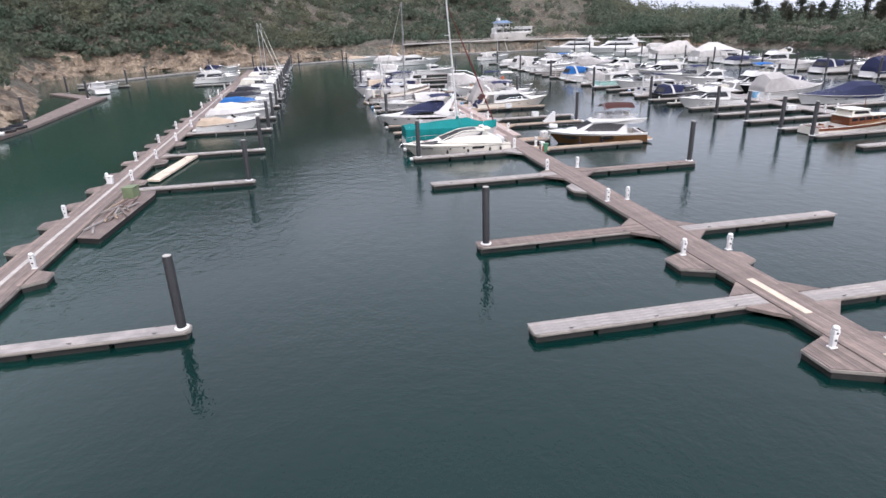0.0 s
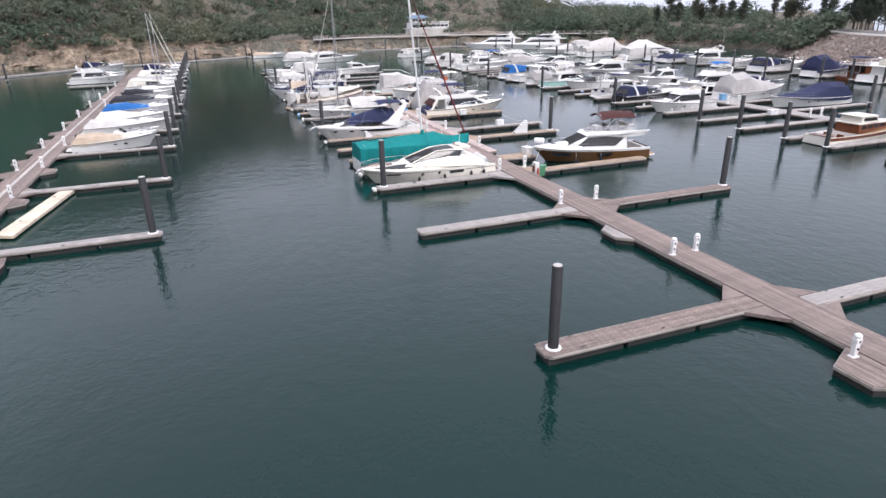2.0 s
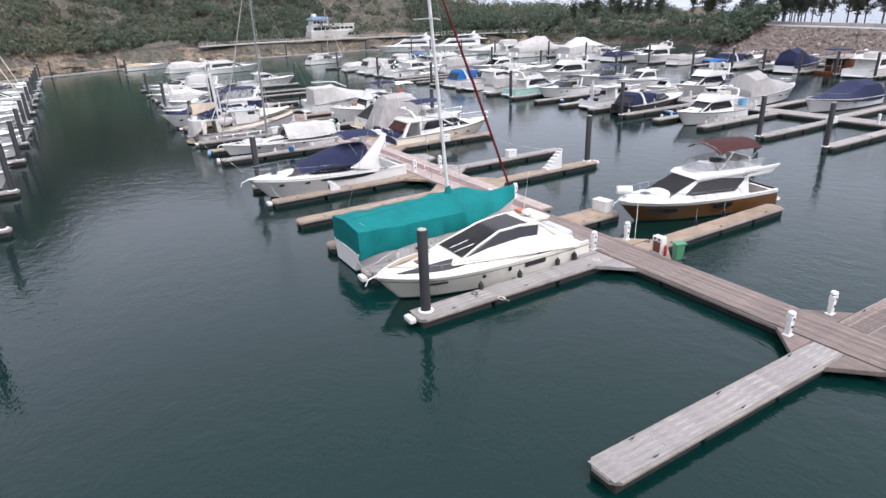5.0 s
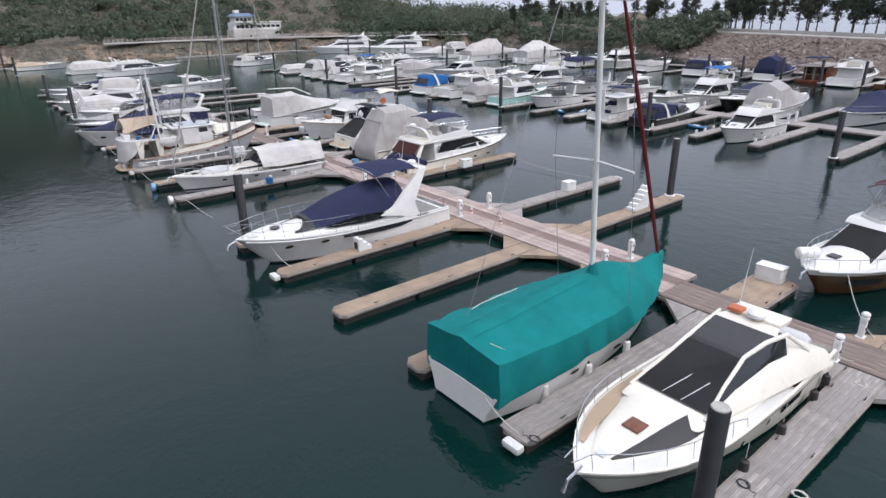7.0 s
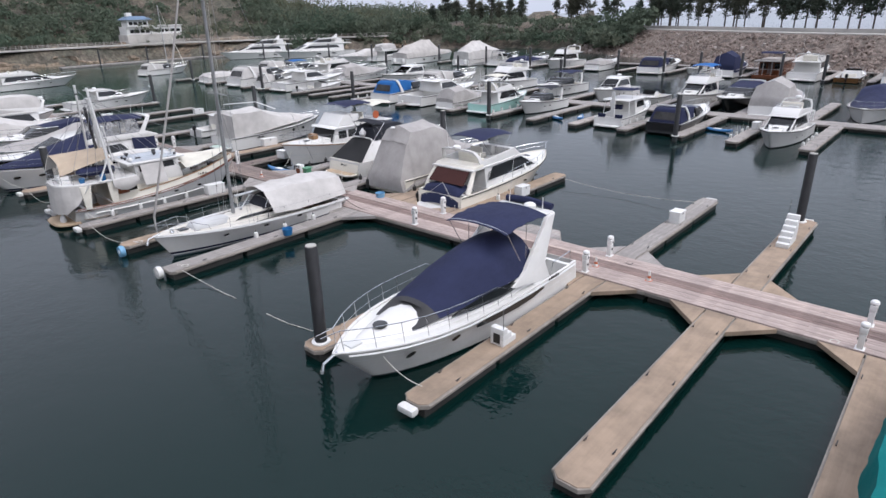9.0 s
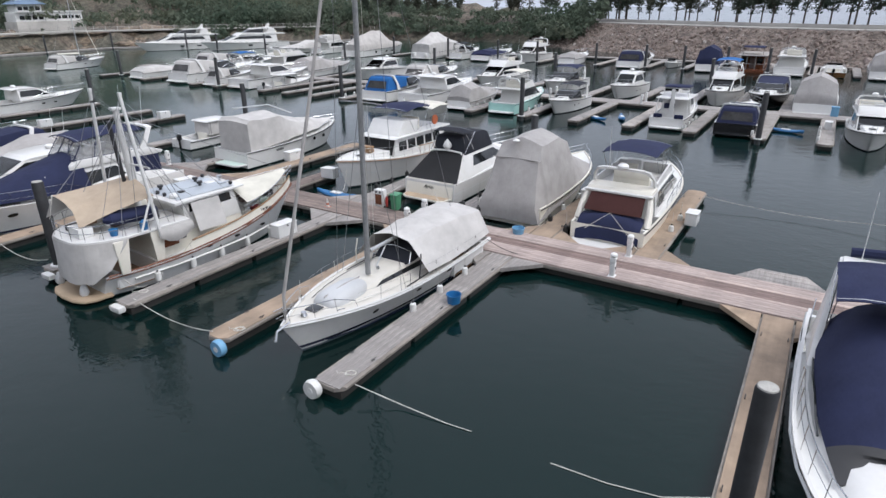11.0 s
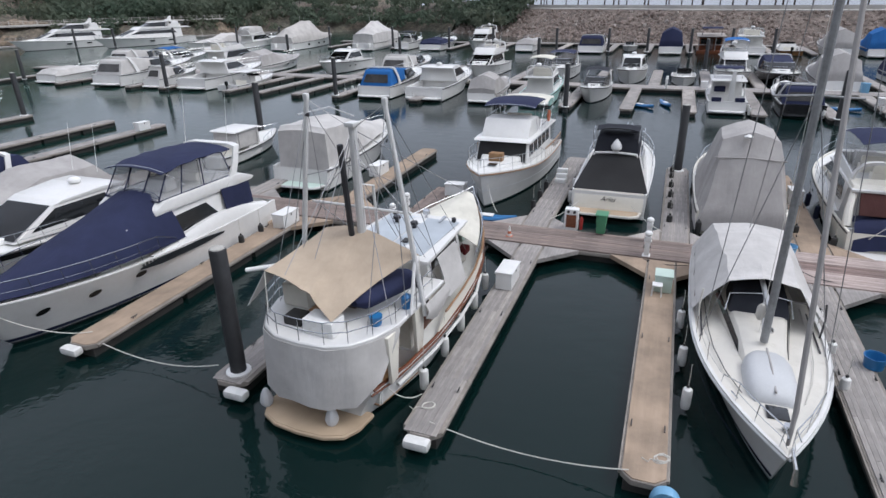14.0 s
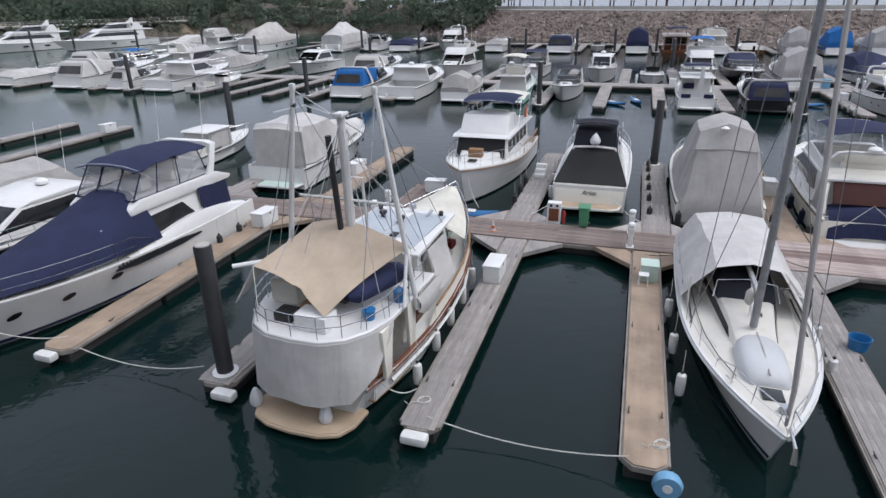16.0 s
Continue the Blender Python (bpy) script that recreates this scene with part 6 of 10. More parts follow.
# -- cream sports coupe with a black mesh screen cover --
def cream_coupe():
    root = thing("sports_yacht", "cream sports yacht with black screen cover and beige foredeck mat", "motor yacht")
    L, B = 12.3, 4.0
    sheer, half = hull(root, L, B, 1.2, 1.5, "gel_cream", rake=1.3, cockpit=(0.4, 3.6), floor="teak", stripe=("rubber", 0.8, 0.835), rail=None, full=4.0, wl=0.93)
    swim_platform(root, half(0.2), 0.7, 0.45, "gel_cream", "teak")
    zd = sheer(7) - 0.05
    rows = []
    for i in range(15):
        u = i / 14
        x = 3.4 + 8.2 * u
        w = (half(x) - 0.42) * (1 - 0.3 * u ** 3)
        h = 0.72 * (1 - u ** 1.8) + 0.03
        rows.append([(x, w * k, sheer(x) - 0.02 + h * (1 - abs(k) ** 3.4)) for k in (-1, -0.96, -0.85, -0.65, -0.35, 0, 0.35, 0.65, 0.85, 0.96, 1)])
    bm = grid(rows)
    V = list(bm.verts)
    bm.faces.new(V[:11])
    bmesh.ops.recalc_face_normals(bm, faces=bm.faces)
    part("coachroof", bm, "gel_cream", root, smooth=50)
    rows = []
    for k in range(13):
        x = 6.6 + 4.6 * k / 12
        wide = 0.62 * math.sin(math.pi * (0.12 + 0.8 * k / 12))
        rows.append([(x, -(half(x) - 0.2 - wide * q), sheer(x) + 0.05 + 0.12 * q * math.sin(math.pi * k / 12)) for q in (0, 0.35, 0.7, 1.0)])
    part("foredeck_mat", grid(rows, thick=0.03), "synth_teak", root, "beige synthetic deck mat")
    # white coaming, raked screen and a low hardtop
    zt = zd + 0.44
    wf = lin(half(4) - 0.28, 3.0, half(8) - 0.7, 8.4, zt, 0.6)
    part("coaming", house([(1.0, zt - 0.5), (8.6, zt - 0.1), (8.3, zt + 0.06), (6.4, zt + 0.34), (4.4, zt + 0.5), (2.6, zt + 0.42), (1.2, zt + 0.05)], wf, 0.1), "gel_cream", root)
    part("screen_glass", house([(3.5, zt + 0.14), (8.0, zt + 0.06), (5.5, zt + 0.94), (4.4, zt + 1.01), (3.0, zt + 0.96)], lambda x, z: wf(x, z) - 0.05, 0.05), "glass", root)
    for y in (-0.3, 0.3):
        part("wiper", tube([(7.9, y, zt + 0.18), (6.9, y + 0.35, zt + 0.53)], 0.015, 5), "steel", root)
    slope_pane(root, (8.0, zt + 0.10), (5.5, zt + 0.94), lambda x, z: wf(x, z) - 0.02, "mesh_cover", "screen_cover", 0.08, 0.05)
    for s in (-1, 1):
        part("screen_pillar", tube([(8.15, s * (wf(8.2, zt) - 0.05), zt + 0.08), (6.9, s * (wf(6.9, zt + 0.52) - 0.04), zt + 0.53), (5.5, s * (wf(5.5, zt + 0.96) - 0.03), zt + 0.98), (4.2, s * (wf(4.2, zt + 1.04) - 0.02), zt + 1.04), (3.0, s * (wf(3.0, zt + 0.96) - 0.02), zt + 0.96), (2.2, s * (wf(2.2, zt + 0.24) - 0.02), zt + 0.26)], [0.05, 0.06, 0.07, 0.08, 0.08, 0.06], 8), "gel_cream", root)
        part("side_vent", grid([[(x, s * (wf(x, zt + 0.16) + 0.03), zt - 0.1 + z) for z in (lo, hi)] for x, lo, hi in ((2.2, 0.04, 0.12), (3.0, 0.0, 0.2), (4.0, 0.08, 0.16))], thick=0.03), "glass", root)
    rf = lambda x, z: wf(x, zt + 1.02) + 0.0
    part("hardtop", house([(2.4, zt + 0.88), (3.7, zt + 0.93), (3.6, zt + 1.09), (2.5, zt + 1.06)], lambda x, z: rf(x, z) * (0.62 + 0.38 * min(1.0, (x - 2.4) / 1.2)), 0.1), "gel_cream", root)
    part("roof_cover", house([(3.6, zt + 0.88), (5.6, zt + 0.90), (5.4, zt + 1.01), (4.4, zt + 1.08), (3.6, zt + 1.07)], lambda x, z: rf(x, z) - 0.06, 0.06), "mesh_cover", root, "black mesh cover drawn over the hardtop")
    part("aft_fin", house([(2.2, zt + 0.93), (3.0, zt + 1.04), (3.0, zt + 1.18), (2.0, zt + 1.12)], lambda x, z: 0.9, 0.05), "gel_cream", root)
    def roof_z(x, y):
        uu = (x - 3.4) / 8.2
        wide = (half(x) - 0.42) * (1 - 0.3 * uu ** 3)
        return sheer(x) - 0.02 + (0.72 * (1 - uu ** 1.8) + 0.03) * (1 - min(1.0, abs(y) / wide) ** 3.4), wide
    for s in (1,):
        rows = []
        for i in range(9):
            u = i / 8
            x = 7.3 + 3.9 * u
            wide = roof_z(x, 0)[1]
            e = 0.24 * math.sin(math.pi * (0.06 + 0.88 * u)) ** 0.6
            rows.append([(x, s * wide * q, roof_z(x, wide * q)[0] + 0.025) for q in (0.72 - e, 0.72 - e * 0.4, 0.72 + e * 0.3, min(0.95, 0.72 + e * 0.9))])
        part("coachroof_window", grid(rows, thick=0.02), "mesh_cover", root, "long mesh-covered window in the coachroof")
    part("deck_hatch", box(0.55, 0.55, 0.05, (9.7, 0, roof_z(9.7, 0)[0]), 0.02), "varnish", root, "dark brown square deck hatch")
    part("deck_hatch", box(0.3, 0.3, 0.04, (11.2, 0, roof_z(11.2, 0)[0]), 0.02), "gel_grey", root)
    radar_dome(root, 3.0, 0.1, zt + 1.20, 0.3)
    aerial(root, 2.6, -0.7, zt + 1.12, 2.2)
    part("life_ring_case", box(0.45, 0.5, 0.14, (2.9, -0.62, zt + 1.14), 0.05), "plastic_orange", root)
    seat(root, 2.7, -0.7, 0.6, 1.3, "gel_cream")
    seat(root, 1.2, 0.4, 0.6, 1.8, "gel_cream")
    part("cockpit_table", box(0.9, 0.7, 0.06, (2.0, -0.4, 1.2), 0.02), "teak", root)
    part("folded_tender", lathe([(0.2, -1.2), (0.32, -1.0), (0.34, 0.8), (0.2, 1.2)], 12), "grey_tube", root, m=pose(0.75, 0, 1.45, 90, 0, 0))
    # long dark hull windows, vents
    for s in (-1, 1):
        for x0, x1, z0, z1 in ((3.2, 4.6, 0.78, 1.05), (9.2, 10.4, 1.02, 1.14)):
            rows = [[(x, s * (half(x) - (sheer(x) - z) * 0.13 + 0.035), z) for z in (z0, z1)] for x in (x0, (x0 + x1) / 2, x1)]
            part("hull_window", grid(rows, thick=0.02), "glass", root)
    portholes(root, L, half, sheer, (5.6, 7.2), 0.95, "glass", 0.12, 0.12, 0.13)
    bow_rail(root, L, sheer, half, 6.8, h=0.62, mid=False, n=6, ahead=0.4)
    part("anchor", tube([(L - 0.2, 0, 1.6), (L + 0.35, 0, 1.45), (L + 0.5, 0, 1.15)], [0.04, 0.05, 0.07], 6), "steel", root)
    return root


berth(cream_coupe(), 20.35, 70.45, False)


# -- sailing yacht wholly under a teal cover --
def teal_yacht():
    root = thing("sailing_yacht", "white sailing yacht under a full teal canvas cover", "sailing boat")
    L, B = 12.0, 4.0
    sheer, half = hull(root, L, B, 1.15, 1.75, "gel", rake=1.0, boot="antifoul_blue", full=2.2, rail=None, wl=0.9, tuck=0.3, aft=0.86)

    def ridge(u):
        if u < 0.68:
            return 2.72 + 0.75 * u + 0.03 * math.sin(u * 19)
        return 3.23 - 0.62 * math.sin(min(1, (u - 0.68) / 0.2) * math.pi / 2) + 0.12 * max(0, (u - 0.84) / 0.16)

    rows = []
    n = 44
    for i in range(n + 1):
        u = i / n
        x = 0.0 + (L - 0.05) * u
        hw = half(min(x, L - 0.01)) + 0.06
        zs = sheer(x)
        zr = ridge(u)
        shoulder = zs + (zr - zs) * (0.82 - 0.5 * u)
        row = []
        for a, z in ((1.0, zs - 0.3 * math.exp(-x * 0.9) - 0.06 + 0.06 * math.sin(x * 1.7) + 0.2 * u), (1.03, zs + 0.1), (0.97 - 0.1 * u, shoulder), (0.6 - 0.1 * u, shoulder + (zr - shoulder) * 0.45), (0.25, shoulder + (zr - shoulder) * 0.85)):
            f = 0.08 * noise.noise(Vector((x * 1.1, a * 4, 1.5))) + 0.06 * noise.noise(Vector((x * 2.6, a * 7, 2.5)))
            row.append((x, a * hw + f, z + f))
        top = [(x, 0, zr + 0.03 * noise.noise(Vector((x * 2, 0, 4))))]
        f2 = [(px, -py + 0.05 * noise.noise(Vector((x * 1.3, 7, pz))), pz) for px, py, pz in row]
        rows.append(row + top + f2[::-1])
    bm = grid(rows)
    V = list(bm.verts)
    m = len(rows[0])
    bm.faces.new(V[:m])
    bm.faces.new(V[-m:])
    bmesh.ops.recalc_face_normals(bm, faces=bm.faces)
    part("boat_cover", bm, "c_teal", root, "teal canvas cover laced under the gunwale", smooth=50)
    for s in (-1, 1):
        part("cover_seam", tube([(x, s * 0.02 + 0.35 * s, 2.78 + 0.055 * x) for x in (0.1, 2, 4, 6)], 0.012, 4), "c_teal", root)
    mx = 7.0
    part("mast", tube([(mx, 0, 1.3), (mx - 1.2, 0, 17.5)], [0.11, 0.09], 10), "mast_paint", root)
    part("mast_boot", lathe([(0.3, 2.95), (0.2, 3.2), (0.13, 3.5)], 10, c=(mx - 0.12, 0, 0)), "c_teal", root)
    for zz, w in ((7.55, 1.2), (13.0, 0.95)):
        part("spreader", tube([(mx - 0.2 - 0.074 * zz, -w * 1.5, zz), (mx + 0.1 - 0.074 * zz, 0, zz + 0.06), (mx - 0.2 - 0.074 * zz, w * 1.5, zz)], 0.04, 6), "mast_paint", root)
    bow = (L - 0.35, 0, 2.45)
    part("furled_headsail", tube([(L - 0.2, 0, 1.8), bow, (mx + 1.9, 0, 9.3), (mx - 1.0, 0, 16.2)], [0.03, 0.075, 0.085, 0.03], 8), "c_red", root, "headsail rolled in a maroon sock")
    for s in (-1, 1):
        rigging(root, [((mx, s * (half(mx) - 0.15), 1.8), (mx - 0.7, s * 1.75, 7.5)), ((mx - 0.7, s * 1.75, 7.5), (mx - 1.1, s * 1.4, 13.0)), ((mx - 1.1, s * 1.4, 13.0), (mx - 1.15, 0, 17.2))])
    rigging(root, [((0.3, 0, 3.4), (mx - 1.2, 0, 17.4))])
    part("sheet_line", tube([(1.6, 1.25, 2.7), (2.2, 1.45, 2.66), (3.0, 1.4, 2.72), (3.9, 1.2, 2.85)], 0.018, 5), "rope", root)
    part("tie_line", tube([(0.5, -0.9, 2.68), (0.75, -1.35, 2.55), (0.8, -1.85, 1.9)], 0.012, 4), "rope", root)
    portholes(root, L, half, sheer, (3.6, 6.2, 9.4), 0.85, "glass", 0.25, 0.09, 0.18)
    return root


berth(teal_yacht(), 8.95, 76.1, True)


# -- cruiser with navy cockpit cover and bimini --
def navy_cruiser():
    root = thing("motor_cruiser", "white motor cruiser with navy cockpit cover and navy bimini", "motor boat")
    L, B = 12.9, 4.0
    sheer, half = hull(root, L, B, 1.35, 1.75, "gel", rake=1.7, cockpit=(0.4, 3.4), rail=None, stripe=("gel_grey", 0.64, 0.67), full=3.3, wl=0.96)
    swim_platform(root, half(0.2), 1.0, 0.42)
    zd = sheer(6.5) - 0.03
    for s in (-1, 1):
        part("rub_strake", tube([(x, s * (half(x) + 0.02), sheer(x) - 0.12) for x in (0.1, 2, 4, 6, 8, 9.5, 10.8, 11.8, 12.5)], 0.045, 6), "gel_grey", root)
    # smooth coachroof that runs into the foredeck
    rows = []
    for i in range(15):
        u = i / 14
        x = 3.3 + 8.7 * u
        w = (half(x) - 0.34) * (1 - 0.45 * u ** 3)
        h = 0.98 * (1 - u ** 1.7) + 0.02
        rows.append([(x, w * k, sheer(x) - 0.02 + h * (1 - abs(k) ** 3.2)) for k in (-1, -0.96, -0.85, -0.65, -0.35, 0, 0.35, 0.65, 0.85, 0.96, 1)])
    bm = grid(rows)
    V = list(bm.verts)
    bm.faces.new(V[:11])
    bmesh.ops.recalc_face_normals(bm, faces=bm.faces)
    part("coachroof", bm, "gel", root, smooth=50)
    for s in (-1, 1):
        rows = [[(x, s * (half(x) - 0.34 - 0.03 * i * (i > 2)) * 1.0 + s * 0.03, sheer(x) + z) for z in (0.16 + lo, 0.16 + hi)] for i, (x, lo, hi) in enumerate(((4.3, 0.14, 0.22), (4.9, 0.04, 0.42), (5.8, 0.0, 0.48), (6.9, 0.0, 0.4), (7.8, 0.02, 0.24), (8.4, 0.06, 0.1)))]
        part("side_window", grid(rows, thick=0.05), "glass", root)
        rows = [[(x, s * (half(x) + 0.012), sheer(x) + z) for z in (lo, hi)] for x, lo, hi in ((2.9, -0.28, -0.22), (3.8, -0.42, -0.17), (5.0, -0.46, -0.17), (6.4, -0.42, -0.18), (7.6, -0.34, -0.24))]
        part("hull_window", grid(rows, thick=0.03), "glass", root)
    part("deck_hatch", lathe([(0.27, 0), (0.27, 0.05), (0.2, 0.06)], 18, c=(10.7, 0, sheer(10.7) + 0.28)), "glass", root, "round tinted deck hatch")
    part("anchor_locker", box(0.5, 0.42, 0.05, (12.0, 0, sheer(12) + 0.03), 0.02), "gel_grey", root)

    # domed navy cover over the helm, black mesh over the screen
    def dome(x0, x1, n):
        rows = []
        for i in range(n + 1):
            x = x0 + (x1 - x0) * i / n
            v = (x - 3.0) / 7.0
            hw = (half(x) - 0.36) * (1 - 0.42 * max(0.0, v - 0.35) ** 1.5)
            zb = zd + 0.62 - 0.3 * v ** 2
            h = (1.42 * (1 - max(0.0, (v - 0.12) / 0.88) ** 1.75) * (0.9 + 0.1 * min(1, v / 0.2))) + 0.03
            rows.append([(x - 0.35 * (1 - abs(k)) * (v > 0.9), hw * k, zb + h * (1 - abs(k) ** 2.6) + 0.03 * noise.noise(Vector((x * 1.7, k * 2.5, 1)))) for k in (-1, -0.95, -0.85, -0.7, -0.5, -0.25, 0, 0.25, 0.5, 0.7, 0.85, 0.95, 1)])
        return grid(rows, thick=0.03)
    part("cockpit_cover", dome(3.0, 8.9, 14), "c_navy", root, "navy canvas cockpit cover", smooth=60)
    part("screen_cover", dome(8.9, 10.0, 5), "mesh_cover", root, "black mesh windscreen cover", smooth=60)
    for s in (-1, 1):
        fin = house([(2.2, zd - 0.2), (5.0, zd + 0.35), (4.0, zd + 0.75), (1.9, zd + 2.55), (1.35, zd + 2.6), (2.5, zd + 0.7)], lambda x, z: 0.1, 0.04)
        for v in fin.verts:
            v.co.y += s * (half(3) - 0.22 - 0.16 * max(0.0, v.co.z - zd))
        part("arch_side", fin, "gel", root)
    part("arch_top", box(0.6, 2 * (half(3) - 0.62), 0.14, (1.62, 0, zd + 2.5), 0.05), "gel", root)
    radar_dome(root, 1.6, 0.3, zd + 2.62)
    aerial(root, 1.5, -0.9, zd + 2.6)
    part("anchor_light", tube([(1.5, 0.9, zd + 2.6), (1.5, 0.9, zd + 3.2)], 0.03, 6), "plastic", root)
    bimini(root, 2.2, 5.2, half(3) - 0.45, zd + 2.9, zd + 1.2, "c_navy", 0.2)
    part("bimini_roll", tube([(1.2, -1.2, zd + 2.75), (1.2, 0, zd + 2.85), (1.2, 1.2, zd + 2.75)], 0.16, 8), "c_navy", root)
    portholes(root, L, half, sheer, (8.7, 10.6), 1.18, "glass", 0.26, 0.08, 0.06)
    bow_rail(root, L, sheer, half, 5.2, h=0.85, n=8, ahead=0.5)
    bars(root, 2.2, -half(2.2) - 0.02, 1.28, -1, 0.9, 0.14)
    bars(root, 2.2, half(2.2) + 0.02, 1.28, 1, 0.9, 0.14)
    for s in (-1, 1):
        part("stern_rail", tube([(0.3, s * (half(0.3) - 0.15), sheer(0.3)), (0.35, s * (half(0.3) - 0.15), sheer(0.3) + 0.6), (2.0, s * (half(2) - 0.12), sheer(2) + 0.6), (2.2, s * (half(2) - 0.12), sheer(2))], 0.02, 6), "steel", root)
    part("anchor", tube([(L - 0.2, 0, 1.75), (L + 0.4, 0, 1.55), (L + 0.5, 0, 1.25)], [0.04, 0.05, 0.08], 6), "steel", root)
    return root


berth(navy_cruiser(), 20.5, 92.55, False)


# -- white sloop with a cream boom tent and a dinghy on deck --
def white_sloop():
    root = thing("sailing_yacht", "white sailing yacht with pale boom tent and dinghy on foredeck", "sailing boat")
    L, B = 12.1, 3.7
    sheer, half = hull(root, L, B, 1.05, 1.45, "gel", rake=0.9, full=2.5, rail="gel_grey", wl=0.78, stripe=("gel_navy", 0.06, 0.16), cockpit=(0.5, 3.4), floor="teak", boot="antifoul_blue", tuck=0.4, deck="deck_cream")
    for s in (-1, 1):
        part("cove_line", grid([[(x, s * (half(x) - (sheer(x) - z) * 0.2 + 0.03), z) for z in (0.34, 0.4)] for x in (1, 3, 5, 7, 9, 10.6)]), "gel_navy", root)
    zd = sheer(6)
    wd = lin(half(4) - 0.55, 3.4, 0.5, 8.8, zd, 0.5)
    part("coachroof", house([(3.4, zd - 0.1), (8.9, zd - 0.02), (8.2, zd + 0.2), (6.6, zd + 0.42), (3.4, zd + 0.55)], wd, 0.1), "deck_cream", root)
    side_panes(root, [(4.2, zd + 0.18), (7.6, zd + 0.1), (7.2, zd + 0.24), (4.2, zd + 0.38)], wd, "glass", "side_window", 0.02)
    slope_pane(root, (3.9, zd + 0.52), (3.3, zd + 1.15), lambda x, z: 1.0, "clear", "sprayhood_window", 0.03)
    # boom tent
    st = [(0.2, 1.4, half(0.3) + 0.03, 2.45, half(0.3) * 0.68, 2.6), (1.8, 1.35, half(1.8) + 0.04, 2.62, half(1.8) * 0.6, 2.8), (3.9, 1.35, half(3.9) + 0.04, 2.66, half(3.9) * 0.52, 2.84), (5.7, 1.45, half(5.7) + 0.03, 2.6, half(5.7) * 0.5, 2.78)]
    part("sprayhood", house([(4.3, zd + 0.4), (5.8, zd + 0.4), (5.3, zd + 0.95), (4.3, zd + 1.05)], lambda x, z: 0.95 - 0.2 * (z - zd), 0.08), "c_black", root, "dark sprayhood over the companionway")
    part("sprayhood_bow", tube([(5.75, -0.95, zd + 0.45), (5.45, -0.85, zd + 0.9), (5.4, 0, zd + 1.0), (5.45, 0.85, zd + 0.9), (5.75, 0.95, zd + 0.45)], 0.025, 6), "steel", root)
    loft_cover(root, st, "c_lgrey", "boom_tent", "pale grey canvas tent laid over the boom", 6, 5, 0.07, 24, caps=(True, False))
    part("boom", tube([(1.0, 0, 2.55), (7.1, 0, 2.5)], 0.08, 8), "alu", root)
    mx = 7.3
    yacht_mast(root, mx, L, 16.2, zd + 0.4, half, sheer, furl="c_grey", rake=-0.2, furl_mat_r=0.06, mast_mat="mast_grey")
    # upturned inflatable dinghy on the foredeck
    rows = []
    for i in range(13):
        u = i / 12
        w = 0.64 * (1 - 0.42 * abs(2 * u - 1.1) ** 4)
        h = 0.42 * (1 - 0.6 * abs(2 * u - 1) ** 5)
        rows.append([(7.7 + 2.35 * u, w * math.copysign(abs(math.cos(a)) ** 0.6, math.cos(a)), zd + 0.12 + h * max(0, math.sin(a)) * (1 + 0.12 * (abs(math.cos(a)) ** 2))) for a in [math.pi * k / 10 for k in range(11)]])
    bm = grid(rows)
    V = list(bm.verts)
    bm.faces.new(V[:11])
    bm.faces.new(V[-11:])
    bmesh.ops.recalc_face_normals(bm, faces=bm.faces)
    part("dinghy", bm, "grey_tube", root, "upturned pale grey inflatable dinghy", smooth=60)
    part("dinghy_keel", tube([(7.85, 0, zd + 0.5), (8.8, 0, zd + 0.545), (9.9, 0, zd + 0.46)], 0.03, 6), "c_grey", root)
    bow_rail(root, L, sheer, half, 9.4, h=0.6, n=3, ahead=0.15)
    for s in (-1, 1):
        for x in (1.5, 3.2, 5.0, 6.8, 8.4):
            part("stanchion", tube([(x, s * (half(x) - 0.08), sheer(x)), (x, s * (half(x) - 0.06), sheer(x) + 0.62)], 0.013, 5), "steel", root)
        for hh in (0.32, 0.6):
            part("guard_wire", tube([(x, s * (half(x) - 0.07), sheer(x) + hh) for x in (0.3, 1.5, 3.2, 5.0, 6.8, 8.4, 9.4)], 0.006, 4), "wire", root)
    portholes(root, L, half, sheer, (4.0, 6.3, 8.7), 0.9, "glass", 0.2, 0.06, 0.2)
    part("anchor", tube([(L - 0.3, 0.12, 1.5), (L + 0.3, 0.12, 1.42), (L + 0.42, 0.12, 1.1)], [0.035, 0.045, 0.08], 6), "steel", root)
    part("backrest_box", box(0.5, 1.0, 0.4, (4.2, 0, zd + 0.55), 0.04), "c_black", root)
    # deck gear
    rng = random.Random(12)
    for s in (-1, 1):
        part("deck_line", tube([(x, s * (half(x) - 0.42 - 0.05 * rng.random()), sheer(x) + 0.05) for x in (4.0, 5.2, 6.4, 7.6, 8.8, 9.8)], 0.014, 5), "rope" if s > 0 else "rope_dark", root)
        part("genoa_track", box(2.4, 0.05, 0.03, (5.6, s * (half(5.6) - 0.3), sheer(5.6) + 0.02), 0.008), "dark_metal", root)
        part("deck_cleat", tube([(9.9, s * (half(9.9) - 0.15), sheer(9.9) + 0.1), (10.2, s * (half(10.2) - 0.15), sheer(10.2) + 0.1)], 0.02, 5), "steel", root)
        part("hanging_line", tube([(5.9, s * (half(5.9) - 0.2), 2.3), (6.0, s * (half(6) - 0.16), 1.8), (6.05, s * (half(6) - 0.2), sheer(6) + 0.1)], 0.03, 5), "rope" if s < 0 else "rope_dark", root)
    part("deck_hatch", box(0.5, 0.5, 0.05, (10.45, 0, sheer(10.4) + 0.03), 0.02), "glass", root)
